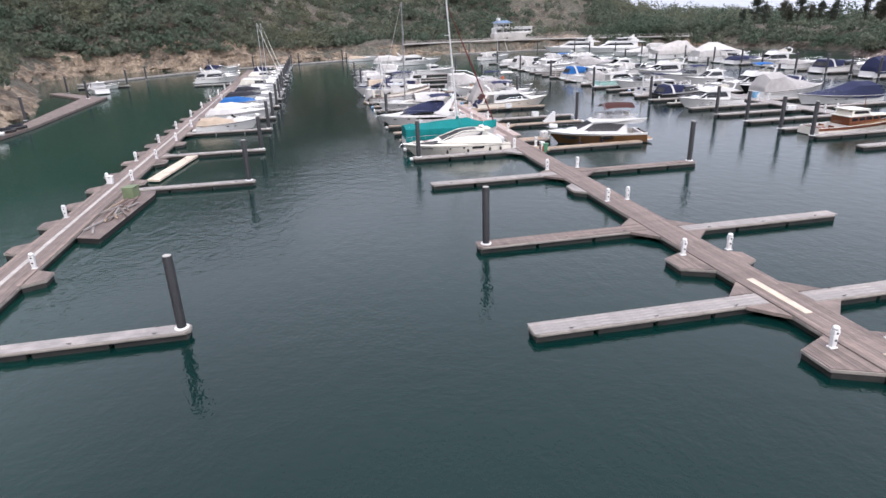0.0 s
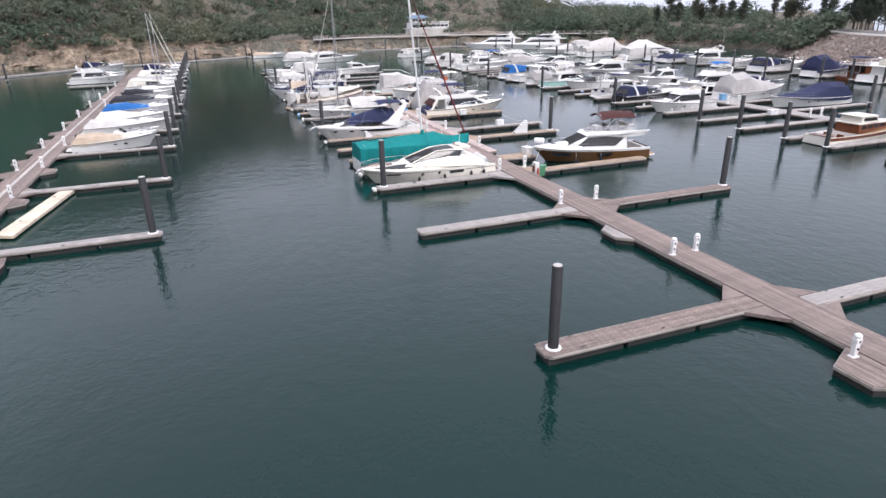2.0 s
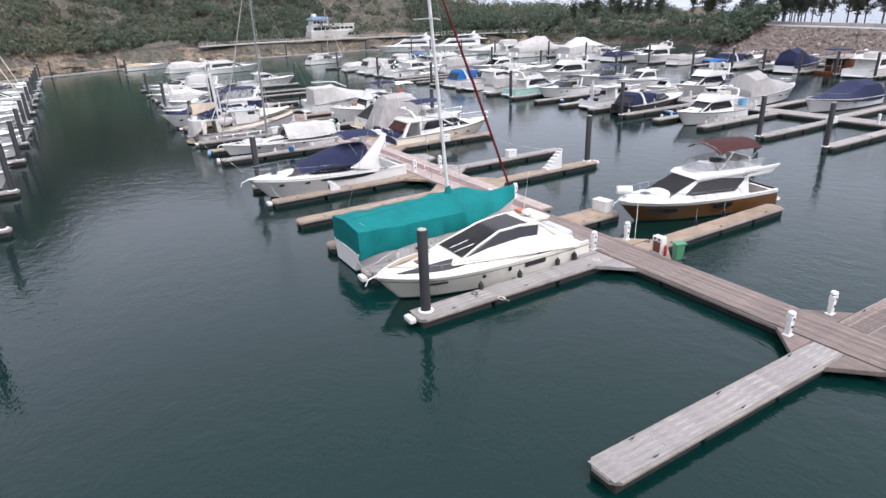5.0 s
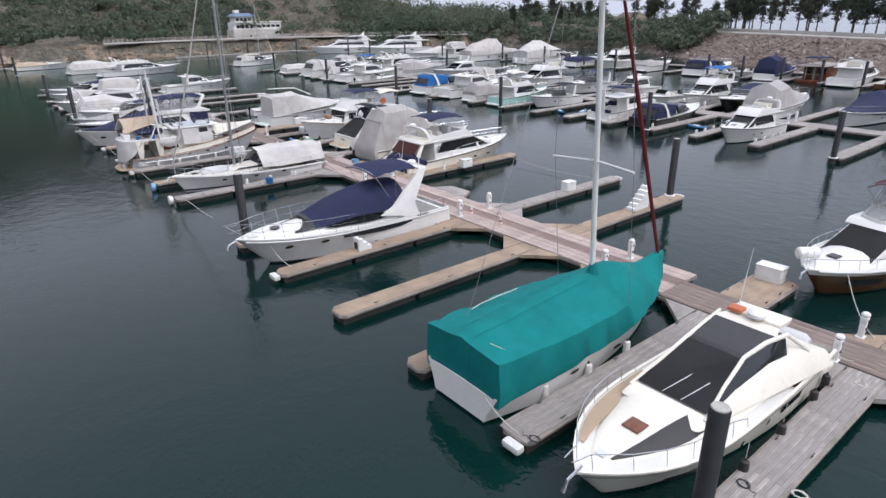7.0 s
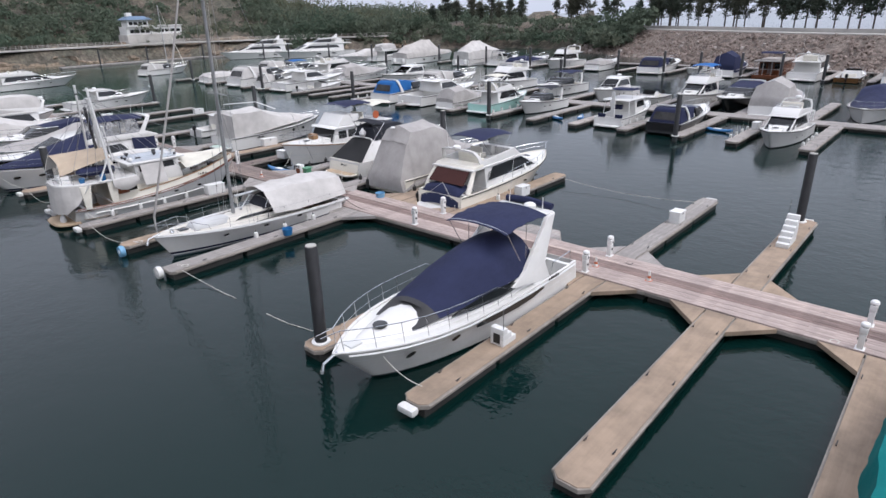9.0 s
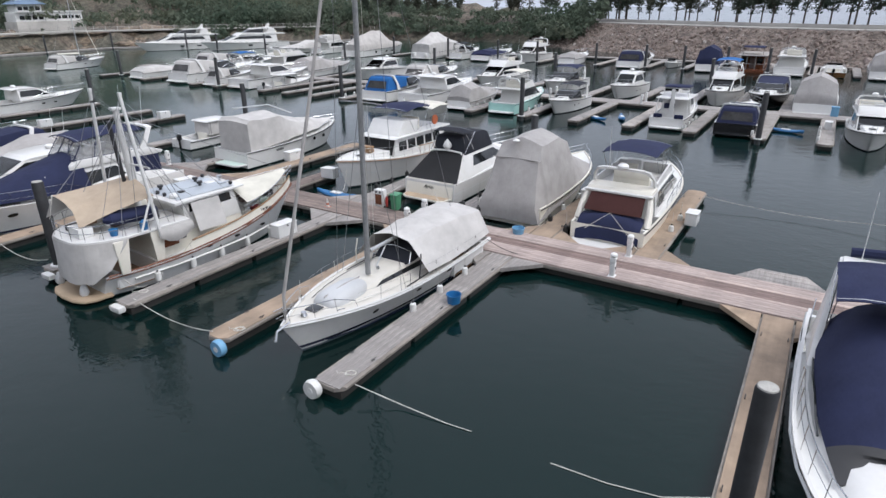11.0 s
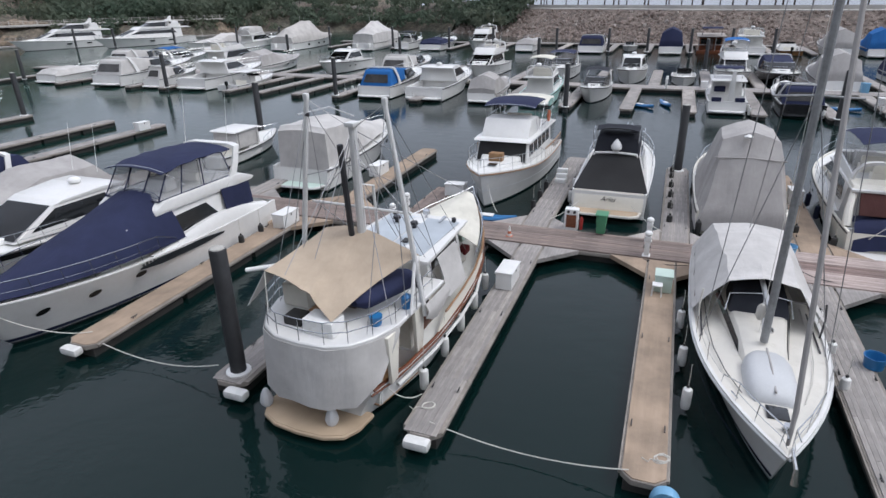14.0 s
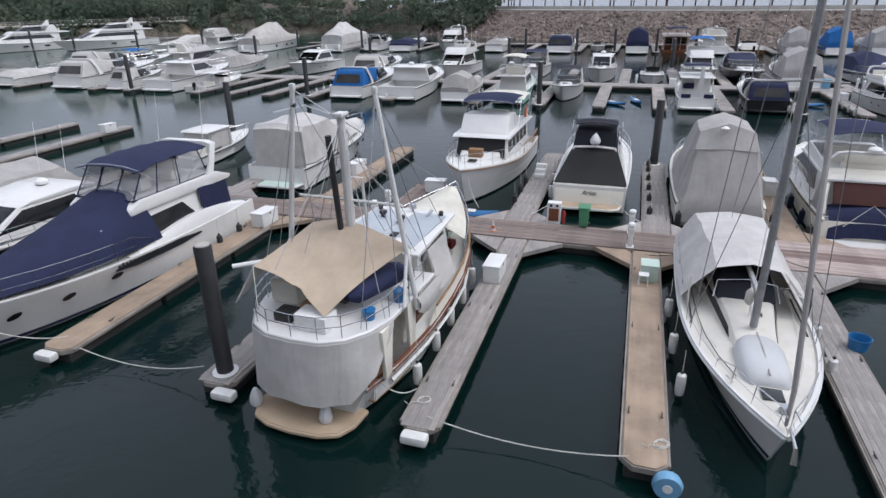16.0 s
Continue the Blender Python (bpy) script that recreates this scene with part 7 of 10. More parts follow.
    part("anchor_windlass", lathe([(0.1, 0), (0.13, 0.06), (0.08, 0.16), (0.1, 0.2)], 10, c=(11.1, 0.12, sheer(11.1))), "steel", root)
    part("mast_vang", tube([(6.8, 0, zd + 0.5), (6.0, 0, 2.45)], 0.03, 6), "alu", root)
    part("mast_winch", lathe([(0.07, 0), (0.08, 0.06), (0.05, 0.14)], 10, c=(6.9, 0.2, zd + 0.5)), "steel", root)
    rigging(root, [((6.9, s * 0.1, zd + 0.5), (6.95, s * 0.08, 13.5)) for s in (-1, 1)], 0.008, "rope", "halyard")
    part("halyard_coil", lathe([(0.06, 0), (0.13, 0.12), (0.12, 0.4), (0.04, 0.5)], 8, c=(6.95, -0.17, zd + 0.9)), "rope", root)
    return root


berth(white_sloop(), 21.5, 109.8, False)


# -- motor-sailer trawler with masts and awnings --
def trawler():
    root = thing("trawler_yacht", "white trawler yacht with beige awnings, grey stern curtain and white masts", "motor yacht")
    L, B = 11.7, 4.5
    sheer, half = hull(root, L, B, 1.2, 2.5, "gel_grey", rake=1.5, full=2.5, rail="varnish", wl=0.85, cockpit=(0.35, 2.2), floor="teak", tuck=0.35, aft=0.74)
    k = 1.62
    out = [(0.15, -k), (0.15, k), (-0.55, k * 0.97), (-1.0, k * 0.82), (-1.22, k * 0.5), (-1.28, 0), (-1.22, -k * 0.5), (-1.0, -k * 0.82), (-0.55, -k * 0.97)]
    part("swim_platform", prism(out, 0.14, 0.28, 0.03), "synth_teak", root)
    part("platform_mat", prism([(x * 0.95 - 0.01, y * 0.96) for x, y in out], 0.281, 0.3), "synth_teak", root, "beige mat on the swim platform")
    for s in (-1, 1):
        part("rub_bar", tube([(x, s * (half(x) + 0.03 - (sheer(x) - 0.8) * 0.12), 0.8 + 0.02 * x) for x in (1.0, 3, 5, 7, 8.5)], 0.06, 6), "gel", root)
        part("cap_rail", tube([(x, s * (half(x) - 0.03), sheer(x) + 0.05) for x in (0.05, 1.5, 3, 5, 7, 8.5, 9.6, 10.5, 11.2, 11.65)], 0.06, 6), "varnish", root, "varnished timber cap rail")
        rows = [[(x, s * (half(x) - 0.02), sheer(x) + 0.05), (x, s * (half(x) - 0.05), sheer(x) + (0.55 if x > 3.5 else 0.05))] for x in (3.2, 3.8, 5.2, 6.5, 8.0, 9.2, 10.2, 11.0, 11.5)]
        part("bulwark", grid(rows, thick=0.05), "gel_cream", root)
        part("bulwark_rail", tube([(x, s * (half(x) - 0.04), sheer(x) + 0.58) for x in (3.8, 5.2, 6.5, 8.0, 9.2, 10.2, 11.0, 11.5)], 0.045, 6), "teak", root)
    zb, zdeck = 1.2, 2.95
    wd = lin(half(3) - 0.5, 2.2, half(7) - 0.75, 7.4, zb, 0.05)
    part("deckhouse", house([(2.3, zb - 0.6), (7.3, zb), (7.1, zdeck), (2.3, zdeck)], wd, 0.05), "gel_cream", root)
    side_panes(root, [(2.7, 1.9), (3.9, 1.9), (3.9, 2.65), (2.7, 2.65)], wd)
    slope_pane(root, (2.3, 0.6), (2.299, zdeck - 0.1), wd, "teak", "aft_door", 0.6)
    deck = [(-0.72, -0.8), (-0.78, 0), (-0.72, 0.8), (-0.4, 1.4), (0.2, 1.82), (1.0, 2.08), (3.9, 2.15), (3.9, -2.15), (1.0, -2.08), (0.2, -1.82), (-0.4, -1.4)]
    part("boat_deck", prism(deck, zdeck, zdeck + 0.16, 0.03), "gel", root)
    for x in (0.5, 2.1):
        for s in (-1, 1):
            part("deck_support", house([(x, 1.25), (x + 0.35, 1.25), (x + 0.55, zdeck), (x - 0.1, zdeck)], lambda xx, z: 0.06, 0.02), "gel_cream", root, m=pose(0, s * 2.0, 0))
    wp = lin(1.55, 4.0, 1.35, 7.2, zdeck, 0.06)
    part("pilothouse", house([(4.0, 2.2), (7.2, 2.2), (6.9, 3.75), (4.0, 3.75)], wp, 0.06), "gel", root)
    side_panes(root, [(4.3, 3.15), (6.7, 3.15), (6.65, 3.6), (4.3, 3.6)], wp)
    slope_pane(root, (7.2, 2.2), (6.9, 3.75), wp, "glass", "windscreen", 0.22, 0.02, 3)
    part("pilothouse_roof", house([(3.5, 3.75), (7.5, 3.75), (7.4, 3.87), (3.5, 3.92)], lambda x, z: wp(x, 3.75) + 0.25, 0.05), "gel", root)
    for y in (-0.72, 0.72):
        part("solar_panel", box(3.1, 1.36, 0.03, (5.4, y, 3.91), 0.008), "roof_grey", root, "pale blue-grey solar panel")
    part("roof_hatch", box(0.55, 0.5, 0.09, (6.6, 0.1, 3.87), 0.03), "gel", root)
    part("roof_hatch", box(0.3, 0.22, 0.06, (4.7, -0.4, 3.955), 0.01), "rubber", root)
    radar_dome(root, 4.0, -0.9, 3.92, 0.2)
    for x, y in ((3.9, 0.3), (3.9, -0.3), (6.9, -1.2), (6.9, 1.2)):
        part("deck_light", lathe([(0.06, 0), (0.09, 0.08), (0.09, 0.2), (0.03, 0.24)], 8, c=(x, y, 3.9)), "dark_metal", root)
    # curtains
    plan = [(1.0, -2.1), (0.25, -1.9), (-0.42, -1.45), (-0.76, -0.8), (-0.83, 0.0), (-0.76, 0.8), (-0.42, 1.45), (0.25, 1.9), (1.0, 2.1)]
    drop = (0.12, 1.35, 2.0, 2.05, 2.0, 2.05, 2.0, 1.6, 0.5)
    rows = []
    for i in range(25):
        q = i / 3
        k = min(7, int(q))
        g = q - k
        x, y = [p + (r - p) * g for p, r in zip(plan[k], plan[k + 1])]
        d = drop[k] + (drop[k + 1] - drop[k]) * g
        row = []
        for j in range(9):
            v = j / 8
            fold = 0.035 * noise.noise(Vector((q * 1.3, v * 3 + q, 3))) + 0.03 * v * math.sin(q * 3.1)
            row.append((x - 0.1 * v + fold, y * (1 + 0.03 * v) + fold * 0.6, zdeck + 0.06 - v * d))
        rows.append(row)
    part("stern_curtain", grid(rows, thick=0.02), "c_lgrey", root, "pale grey canvas curtain over the stern", smooth=60)
    for s in (-1, 1):
        pts = [[(2.3 + 1.6 * u, s * (2.26 + 0.12 * math.sin(3.1 * v)), zdeck + 0.1 - v * (0.5 + 0.4 * math.sin(3.14 * u))) for v in (0, 0.33, 0.66, 1)] for u in (0, 0.25, 0.5, 0.75, 1)]
        part("side_curtain", grid(pts, thick=0.02), "c_lgrey", root)
        pts = [[(4.3 + 1.5 * u, s * (1.72 + 0.42 * v), 3.7 - v * 1.5) for v in (0, 0.5, 1)] for u in (0, 0.5, 1)]
        part("side_curtain", grid(pts, thick=0.02), "c_lgrey", root)
    bm = bmesh.new()
    rail = [(3.2, -2.05), (1.0, -1.98), (0.2, -1.72), (-0.35, -1.3), (-0.64, -0.75), (-0.7, 0), (-0.64, 0.75), (-0.35, 1.3), (0.2, 1.72), (1.0, 1.98), (3.2, 2.05)]
    for hh in (0.4, 0.75):
        tube([(x, y, zdeck + 0.14 + hh) for x, y in rail], 0.016, 5, bm)
    for x, y in rail + [(2.0, -2.12), (2.0, 2.12)]:
        tube([(x, y, zdeck + 0.12), (x, y, zdeck + 0.9)], 0.014, 5, bm)
    part("deck_rail", bm, "steel", root)
    part("deck_locker", box(0.6, 0.95, 0.5, (-0.05, -0.35, zdeck + 0.16), 0.03), "plastic", root, "white locker on the boat deck")
    part("dark_box", box(0.5, 0.55, 0.3, (0.1, 0.65, zdeck + 0.16), 0.04), "rubber", root)
    part("blue_bucket", lathe([(0.15, 0), (0.19, 0.32), (0.17, 0.32)], 12, c=(0.75, -1.5, zdeck + 0.16)), "plastic_blue", root, "blue bucket on the boat deck")
    part("helm_seat", box(0.7, 0.9, 0.8, (1.1, 1.2, zdeck + 0.16), 0.1), "gel_cream", root)
    part("helm_console", box(0.6, 1.4, 0.85, (2.9, 0.7, zdeck + 0.16), 0.1), "gel_cream", root)
    # awning: three corners high on the poles, the starboard stern corner tied down to the rail
    rows = []
    ps, ss, sf, pf = Vector((-0.15, 1.35, 4.85)), Vector((-0.25, -0.75, 3.62)), Vector((2.5, -2.0, 4.72)), Vector((3.0, 1.55, 4.9))
    for i in range(15):
        u = i / 14
        row = []
        for j in range(15):
            v = j / 14
            p = ps.lerp(pf, u).lerp(ss.lerp(sf, u), v)
            edge = math.sin(math.pi * u) * math.sin(math.pi * v)
            p.z += 0.5 * math.sin(math.pi * v) * (0.35 + 0.65 * u) * (1 - 0.55 * v) - 0.1 * edge + 0.02 * noise.noise(Vector((u * 5, v * 5, 8)))
            p.z += 0.16 * math.exp(-((v - 0.62 + 0.3 * u) / 0.06) ** 2) * (1 - u)
            p.y += 0.25 * math.sin(math.pi * u) * (v - 0.2) * 0.8
            p.x -= 0.18 * math.sin(math.pi * v) * (1 - u) * -1
            row.append(tuple(p))
        rows.append(row)
    flap = [[(-0.15 + 2.2 * u * (1 - 0.3 * v) - 0.25 * v, 1.35 + 0.12 * u + 0.55 * v, 4.83 - v * (1.15 - 0.5 * u) - 0.06 * math.sin(3.1 * u)) for v in (0, 0.25, 0.5, 0.75, 1)] for u in (0, 0.25, 0.5, 0.75, 1)]
    part("awning_flap", grid(flap, thick=0.02), "c_lgrey", root, "pale side flap tied down to the deck rail", smooth=60)
    for p, q in ((ss, (-0.5, -0.9, zdeck + 0.85)), (sf, (2.3, -2.1, zdeck + 1.2)), (ps, (-0.6, 1.0, zdeck + 0.9))):
        part("awning_line", tube([tuple(p), q], 0.012, 4), "rope", root)
    part("awning", grid(rows, thick=0.02), "c_beige", root, "beige awning stretched over the boat deck", smooth=40)
    part("boom", tube([(0.2, 2.35, 4.5), (1.2, 0.9, 4.6), (2.1, 0.1, 4.65)], 0.075, 8), "mast_paint", root)
    part("tender_cover", lathe([(0.2, -1.1), (0.48, -0.8), (0.5, 0.7), (0.3, 1.1)], 12), "c_navy", root, "navy covered tender on the boat deck", m=pose(1.75, -1.15, 3.75, 90, 0, 72) @ Matrix.Diagonal((1, 0.7, 1, 1)))
    # masts and poles
    part("main_mast", tube([(2.75, 0, 3), (2.6, 0, 8.701)], [0.15, 0.12], 10), "mast_paint", root)
    part("mast_crane", tube([(2.45, 0.2, 4.9), (2.35, 0.3, 8.136)], 0.09, 8), "dark_metal", root)
    part("mast_head", box(0.4, 0.3, 0.14, (2.6, 0, 8.678), 0.03), "mast_paint", root)
    part("mast_ladder", tube([(3.1, -0.35, 3.95), (3, -0.3, 6.667), (3, 0.3, 6.667), (3.1, 0.35, 3.95)], 0.05, 6), "mast_paint", root)
    for s in (-1, 1):
        part("side_pole", tube([(2.4, s * 2.2, 2.6), (2.3, s * 1.25, 9.492)], [0.085, 0.07], 8), "mast_paint", root, "white upright stabiliser pole")
        part("pole_head", box(0.14, 0.14, 0.2, (2.3, s * 1.25, 9.469), 0.03), "mast_paint", root)
        part("pole_brace", tube([(1.6, s * 2.15, 3.1), (2.37, s * 1.92, 4.6)], 0.05, 6), "mast_paint", root)
        rigging(root, [((2.3, s * 1.25, 9.492), (2.6, 0, 8.588)), ((2.3, s * 1.25, 9.379), (0.1, s * 1.6, 3.2)), ((2.6, 0, 8.588), (4.1, s * 2.0, 2.6)), ((2.6, 0, 8.588), (3.1, s * 2.1, 2.4)), ((2.3, s * 1.25, 9.379), (7.3, s * 1.5, 2.6)), ((2.35, s * 1.7, 6.328), (4.7, s * 1.3, 3.9))])
    part("cross_bar", tube([(2.7, -1.7, 5.989), (2.7, 1.7, 5.989)], 0.045, 6), "mast_paint", root)
    rigging(root, [((2.6, 0, 8.588), (11.8, 0, 3.2)), ((2.6, 0, 8.588), (-0.4, 0.45, 5)), ((2.6, 0.1, 7.458), (5, 0.1, 3.9)), ((2.6, 0.1, 8.362), (0.7, 0.3, 5))], 0.014)
    # foredeck awning
    rows = []
    for i in range(9):
        u = i / 8
        x = 7.2 + 4.0 * u
        hw = (half(x) - 0.12) * (1 - 0.12 * u)
        rows.append([(x, hw * k, 3.75 - 0.15 * u - (0.75 * (1 - u) + 0.1) * abs(k) ** 1.4 - 0.14 * math.sin(math.pi * u)) for k in (-1, -0.8, -0.55, -0.28, 0, 0.28, 0.55, 0.8, 1)])
    part("foredeck_awning", grid(rows, thick=0.02), "c_cream", root, "cream awning over the foredeck", smooth=55)
    for s in (-1, 1):
        bm = bmesh.new()
        xs_ = [6.9, 7.9, 8.9, 9.8, 10.6, 11.2]
        tube([(x, s * (half(x) - 0.08), sheer(x) + 1.1) for x in xs_] + [(11.85, 0, 3.65)], 0.02, 5, bm)
        tube([(x, s * (half(x) - 0.08), sheer(x) + 0.85) for x in xs_] + [(11.8, 0, 3.4)], 0.012, 5, bm)
        for x in xs_:
            tube([(x, s * (half(x) - 0.08), sheer(x) + 0.5), (x, s * (half(x) - 0.08), sheer(x) + 1.1)], 0.015, 5, bm)
        part("bow_rail", bm, "steel", root)
    part("winch", box(0.5, 0.6, 0.4, (9.9, 0, sheer(9.9)), 0.06), "dark_metal", root)
    part("rope_heap", lathe([(0.35, 0), (0.42, 0.1), (0.3, 0.28), (0.1, 0.34)], 12, c=(7.7, -0.9, sheer(7.7))), "rope", root)
    portholes(root, L, half, sheer, (4.6, 6.2, 8.0), 1.3, "glass", 0.16, 0.08, 0.12)
    bm = tube([(-0.1, -0.15, 0.3), (-0.1, -0.15, 1.15)], 0.02, 5, tube([(-0.1, 0.2, 0.3), (-0.1, 0.2, 1.15)], 0.02, 5))
    for k in range(4):
        tube([(-0.1, -0.15, 0.45 + 0.2 * k), (-0.1, 0.2, 0.45 + 0.2 * k)], 0.016, 5, bm)
    part("ladder", bm, "steel", root)
    for y in (-0.75, 1.5):
        part("wrapped_davit", lathe([(0.14, 0), (0.2, 0.15), (0.15, 0.4), (0.06, 0.6)], 9, c=(-0.65, y, 0.3)), "grey_tube", root, "davit post wrapped in pale plastic")
    bars(root, 8.3, -half(8.3) - 0.03, 2.1, -1, 1.0, 0.17)
    # loose gear on deck and roof
    zr = zdeck + 0.16
    part("folding_chair", join(box(0.5, 0.5, 0.05, (0.5, 0.1, zr + 0.35), 0.02), box(0.06, 0.5, 0.5, (0.74, 0.1, zr + 0.38), 0.02)), "teak", root)
    part("gas_bottle", lathe([(0.14, 0), (0.16, 0.05), (0.16, 0.4), (0.06, 0.5)], 10, c=(1.9, -1.85, zr)), "plastic_blue", root)
    part("crate", box(0.55, 0.4, 0.3, (1.55, -0.3, zr), 0.02), "plank_brown", root)
    for x, y in ((5.9, -0.1), (6.2, 0.75), (4.4, 0.9)):
        part("vent_cowl", lathe([(0.08, 0), (0.08, 0.14), (0.15, 0.2), (0.13, 0.3), (0.02, 0.32)], 10, c=(x, y, 3.9)), "dark_metal", root)
    part("searchlight", lathe([(0.05, 0), (0.05, 0.12), (0.14, 0.16), (0.14, 0.34), (0.03, 0.36)], 10, c=(7.1, 0, 3.87)), "steel", root)
    part("horn", tube([(6.6, -0.75, 3.98), (7.1, -0.75, 4.0)], [0.03, 0.08], 8), "steel", root)
    for s in (-1, 1):
        rigging(root, [((2.6, 0, 8.475), (0.9, s * 1.9, 3.1)), ((2.32, s * 1.4, 8.588), (1.5, s * 2.05, 3.1)), ((2.3, s * 1.25, 9.266), (4, s * 2.1, 3.1)), ((2.35, s * 1.6, 7.006), (2.65, 0, 7.458)), ((2.7, s * 1.6, 5.989), (2.6, 0, 7.797))], 0.013)
        part("halyard_coil", lathe([(0.05, 0), (0.12, 0.1), (0.11, 0.42), (0.04, 0.52)], 8, c=(2.48, s * 1.98, 3.5)), "rope_dark", root)
        part("block", lathe([(0.03, 0), (0.08, 0.05), (0.08, 0.14), (0.03, 0.18)], 8, c=(2.32, s * 1.3, 8.927)), "dark_metal", root)
    for k, (x, y) in enumerate(((8.3, -1.0), (8.8, 0.6), (9.2, -0.5))):
        part("deck_gear", box(0.5, 0.35, 0.3, (x, y, sheer(x) + 0.02), 0.05), ("c_red", "plank_brown", "plastic_mint")[k], root)
    part("tool_rack", box(0.7, 0.12, 0.4, (2.9, -2.0, 1.9), 0.02), "varnish", root)
    return root


trw = trawler()
trw.matrix_basis = pose(9.05, 121.25, 0, 0, 0, -3) @ Matrix.Diagonal((1.0, 0.96, 0.87, 1))


# -- motor yacht with a big navy foredeck cover and navy bimini --
def navy_yacht():
    root = thing("flybridge_yacht", "white motor yacht with navy foredeck cover and enclosed navy bimini", "motor yacht")
    L, B = 14.2, 4.3
    sheer, half = hull(root, L, B, 1.4, 1.95, "gel", rake=1.7, full=3.0, wl=0.94, cockpit=(0.4, 3.2), rail=None, stripe=("gel_navy", 0.02, 0.1))
    swim_platform(root, half(0.2), 1.0, 0.45)
    z = sheer(6) - 0.1
    wf = lin(half(3) - 0.3, 3.0, half(9) - 0.55, 9.8, z, 0.16)
    part("saloon", house([(3.0, z - 0.3), (10.2, z), (8.2, z + 1.35), (3.0, z + 1.45)], wf, 0.08), "gel", root)
    side_panes(root, [(3.6, z + 0.5), (8.6, z + 0.35), (7.2, z + 1.12), (4.2, z + 1.2)], wf, "glass", "side_window", 0.03)
    for s in (-1, 1):
        rows = [[(x, s * (half(x) - 0.06), sheer(x)), (x, s * (half(x) - 0.1), sheer(x) + h * 0.6), (x, s * (half(x) - 0.22), sheer(x) + h), (x, s * (half(x) - 0.42), sheer(x) + h * 0.98)] for x, h in ((0.5, 0.1), (1.3, 0.3), (2.2, 0.48), (3.2, 0.58), (4.2, 0.58), (5.2, 0.48), (6.2, 0.3), (7.2, 0.12), (7.8, 0.03))]
        part("quarter_panel", grid(rows, thick=0.06), "gel", root)
        rows = [[(x, s * (half(x) - 0.05 + 0.06), sheer(x) - 0.32 + d) for d in (0.08 if x in (4.0, 8.6) else 0, 0.14 if x in (4.0, 8.6) else 0.26)] for x in (4.0, 5.2, 6.4, 7.6, 8.6)]
        part("hull_window", grid(rows, thick=0.03), "glass", root)
    # navy cover from flybridge to bow
    rows = []
    for i in range(17):
        u = i / 16
        x = 6.1 + 7.5 * u
        hw = (half(x) - 0.12) * (1 - 0.08 * u)
        zt = z + 2.25 - 1.97 * u
        zb = sheer(x) + 0.1 + 0.15 * (1 - u)
        zt = max(zt, zb + 0.05)
        rows.append([(x, hw * k, zb + (zt - zb) * (1 - abs(k) ** 3.4) + 0.03 * noise.noise(Vector((x * 2, k * 3, 2)))) for k in (-1, -0.96, -0.86, -0.7, -0.4, 0, 0.4, 0.7, 0.86, 0.96, 1)])
    part("foredeck_cover", grid(rows, thick=0.03), "c_navy", root, "navy canvas cover over windscreen and foredeck", smooth=55)
    part("cover_rope", tube([(7.0, -0.9, z + 1.66), (9.5, -0.75, z + 1.0), (12.0, -0.45, z + 0.55), (13.6, 0, z + 0.55)], 0.02, 5), "rope", root)
    # flybridge
    zf = z + 1.42
    wc = lambda x, zz: wf(x, z + 1.4) + 0.12
    part("flybridge_deck", house([(1.2, zf), (6.9, zf), (6.8, zf + 0.25), (6.3, zf + 0.5), (1.9, zf + 0.5), (1.0, zf + 0.15)], wc, 0.1), "gel", root)
    w2 = lin(wc(3, 0) - 0.08, 2, wc(6, 0) - 0.15, 6.6, zf, 0.1)
    part("flybridge_screen", house([(2.2, zf + 0.42), (6.5, zf + 0.42), (5.6, zf + 1.6), (2.6, zf + 1.65)], w2, 0.04), "clear", root, "clear vinyl curtains round the flybridge")
    bm = bmesh.new()
    for x0, x1 in ((6.5, 5.65), (5.3, 4.9), (4.0, 3.9), (2.3, 2.6)):
        for s in (-1, 1):
            tube([(x0, s * w2(x0, zf + 0.5), zf + 0.48), (x1, s * w2(x1, zf + 1.6), zf + 1.64)], 0.03, 5, bm)
    for y in (-0.5, 0.5):
        tube([(6.53, y, zf + 0.46), (5.68, y, zf + 1.62)], 0.03, 5, bm)
    tube([(2.3, -w2(2.3, zf + 0.6), zf + 0.5), (6.5, -w2(6.5, zf + 0.5), zf + 0.5), (6.5, w2(6.5, zf + 0.5), zf + 0.5), (2.3, w2(2.3, zf + 0.5), zf + 0.5)], 0.035, 5, bm)
    part("curtain_borders", bm, "c_navy", root)
    bimini(root, 2.0, 6.2, w2(4, zf + 1.7) + 0.1, zf + 1.82, zf + 0.5, "c_navy", 0.2)
    part("helm_console", box(0.6, 1.0, 0.5, (5.3, 0.5, zf + 0.6), 0.06), "gel", root)
    seat(root, 3.6, 0.2, zf + 0.55, 1.6)
    arch(root, 2.6, wc(2, 0) - 0.02, zf + 0.1, zf + 1.75, -1.1, wide=0.45)
    aerial(root, 1.8, 1.2, zf + 1.7, 2.4)
    aerial(root, 1.8, -1.2, zf + 1.7, 2.4)
    for s in (-1, 1):
        pts = [[(1.4 + 1.9 * u, s * (wc(2, 0) - 0.05 + 0.15 * v), zf + 0.1 - v * (1.15 - 0.2 * u)) for v in (0, 0.5, 1)] for u in (0, 0.5, 1)]
        part("cockpit_curtain", grid(pts, thick=0.02), "c_navy", root)
    portholes(root, L, half, sheer, (8.6, 10.4, 12.0), 1.22, "glass", 0.28, 0.1, 0.13)
    bow_rail(root, L, sheer, half, 6.5, h=0.75, n=8, ahead=0.4)
    bars(root, 8.2, half(8.2) + 0.0, 1.45, 1, 0.9, 0.14)
    return root


berth(navy_yacht(), 21.1, 133.2, False)


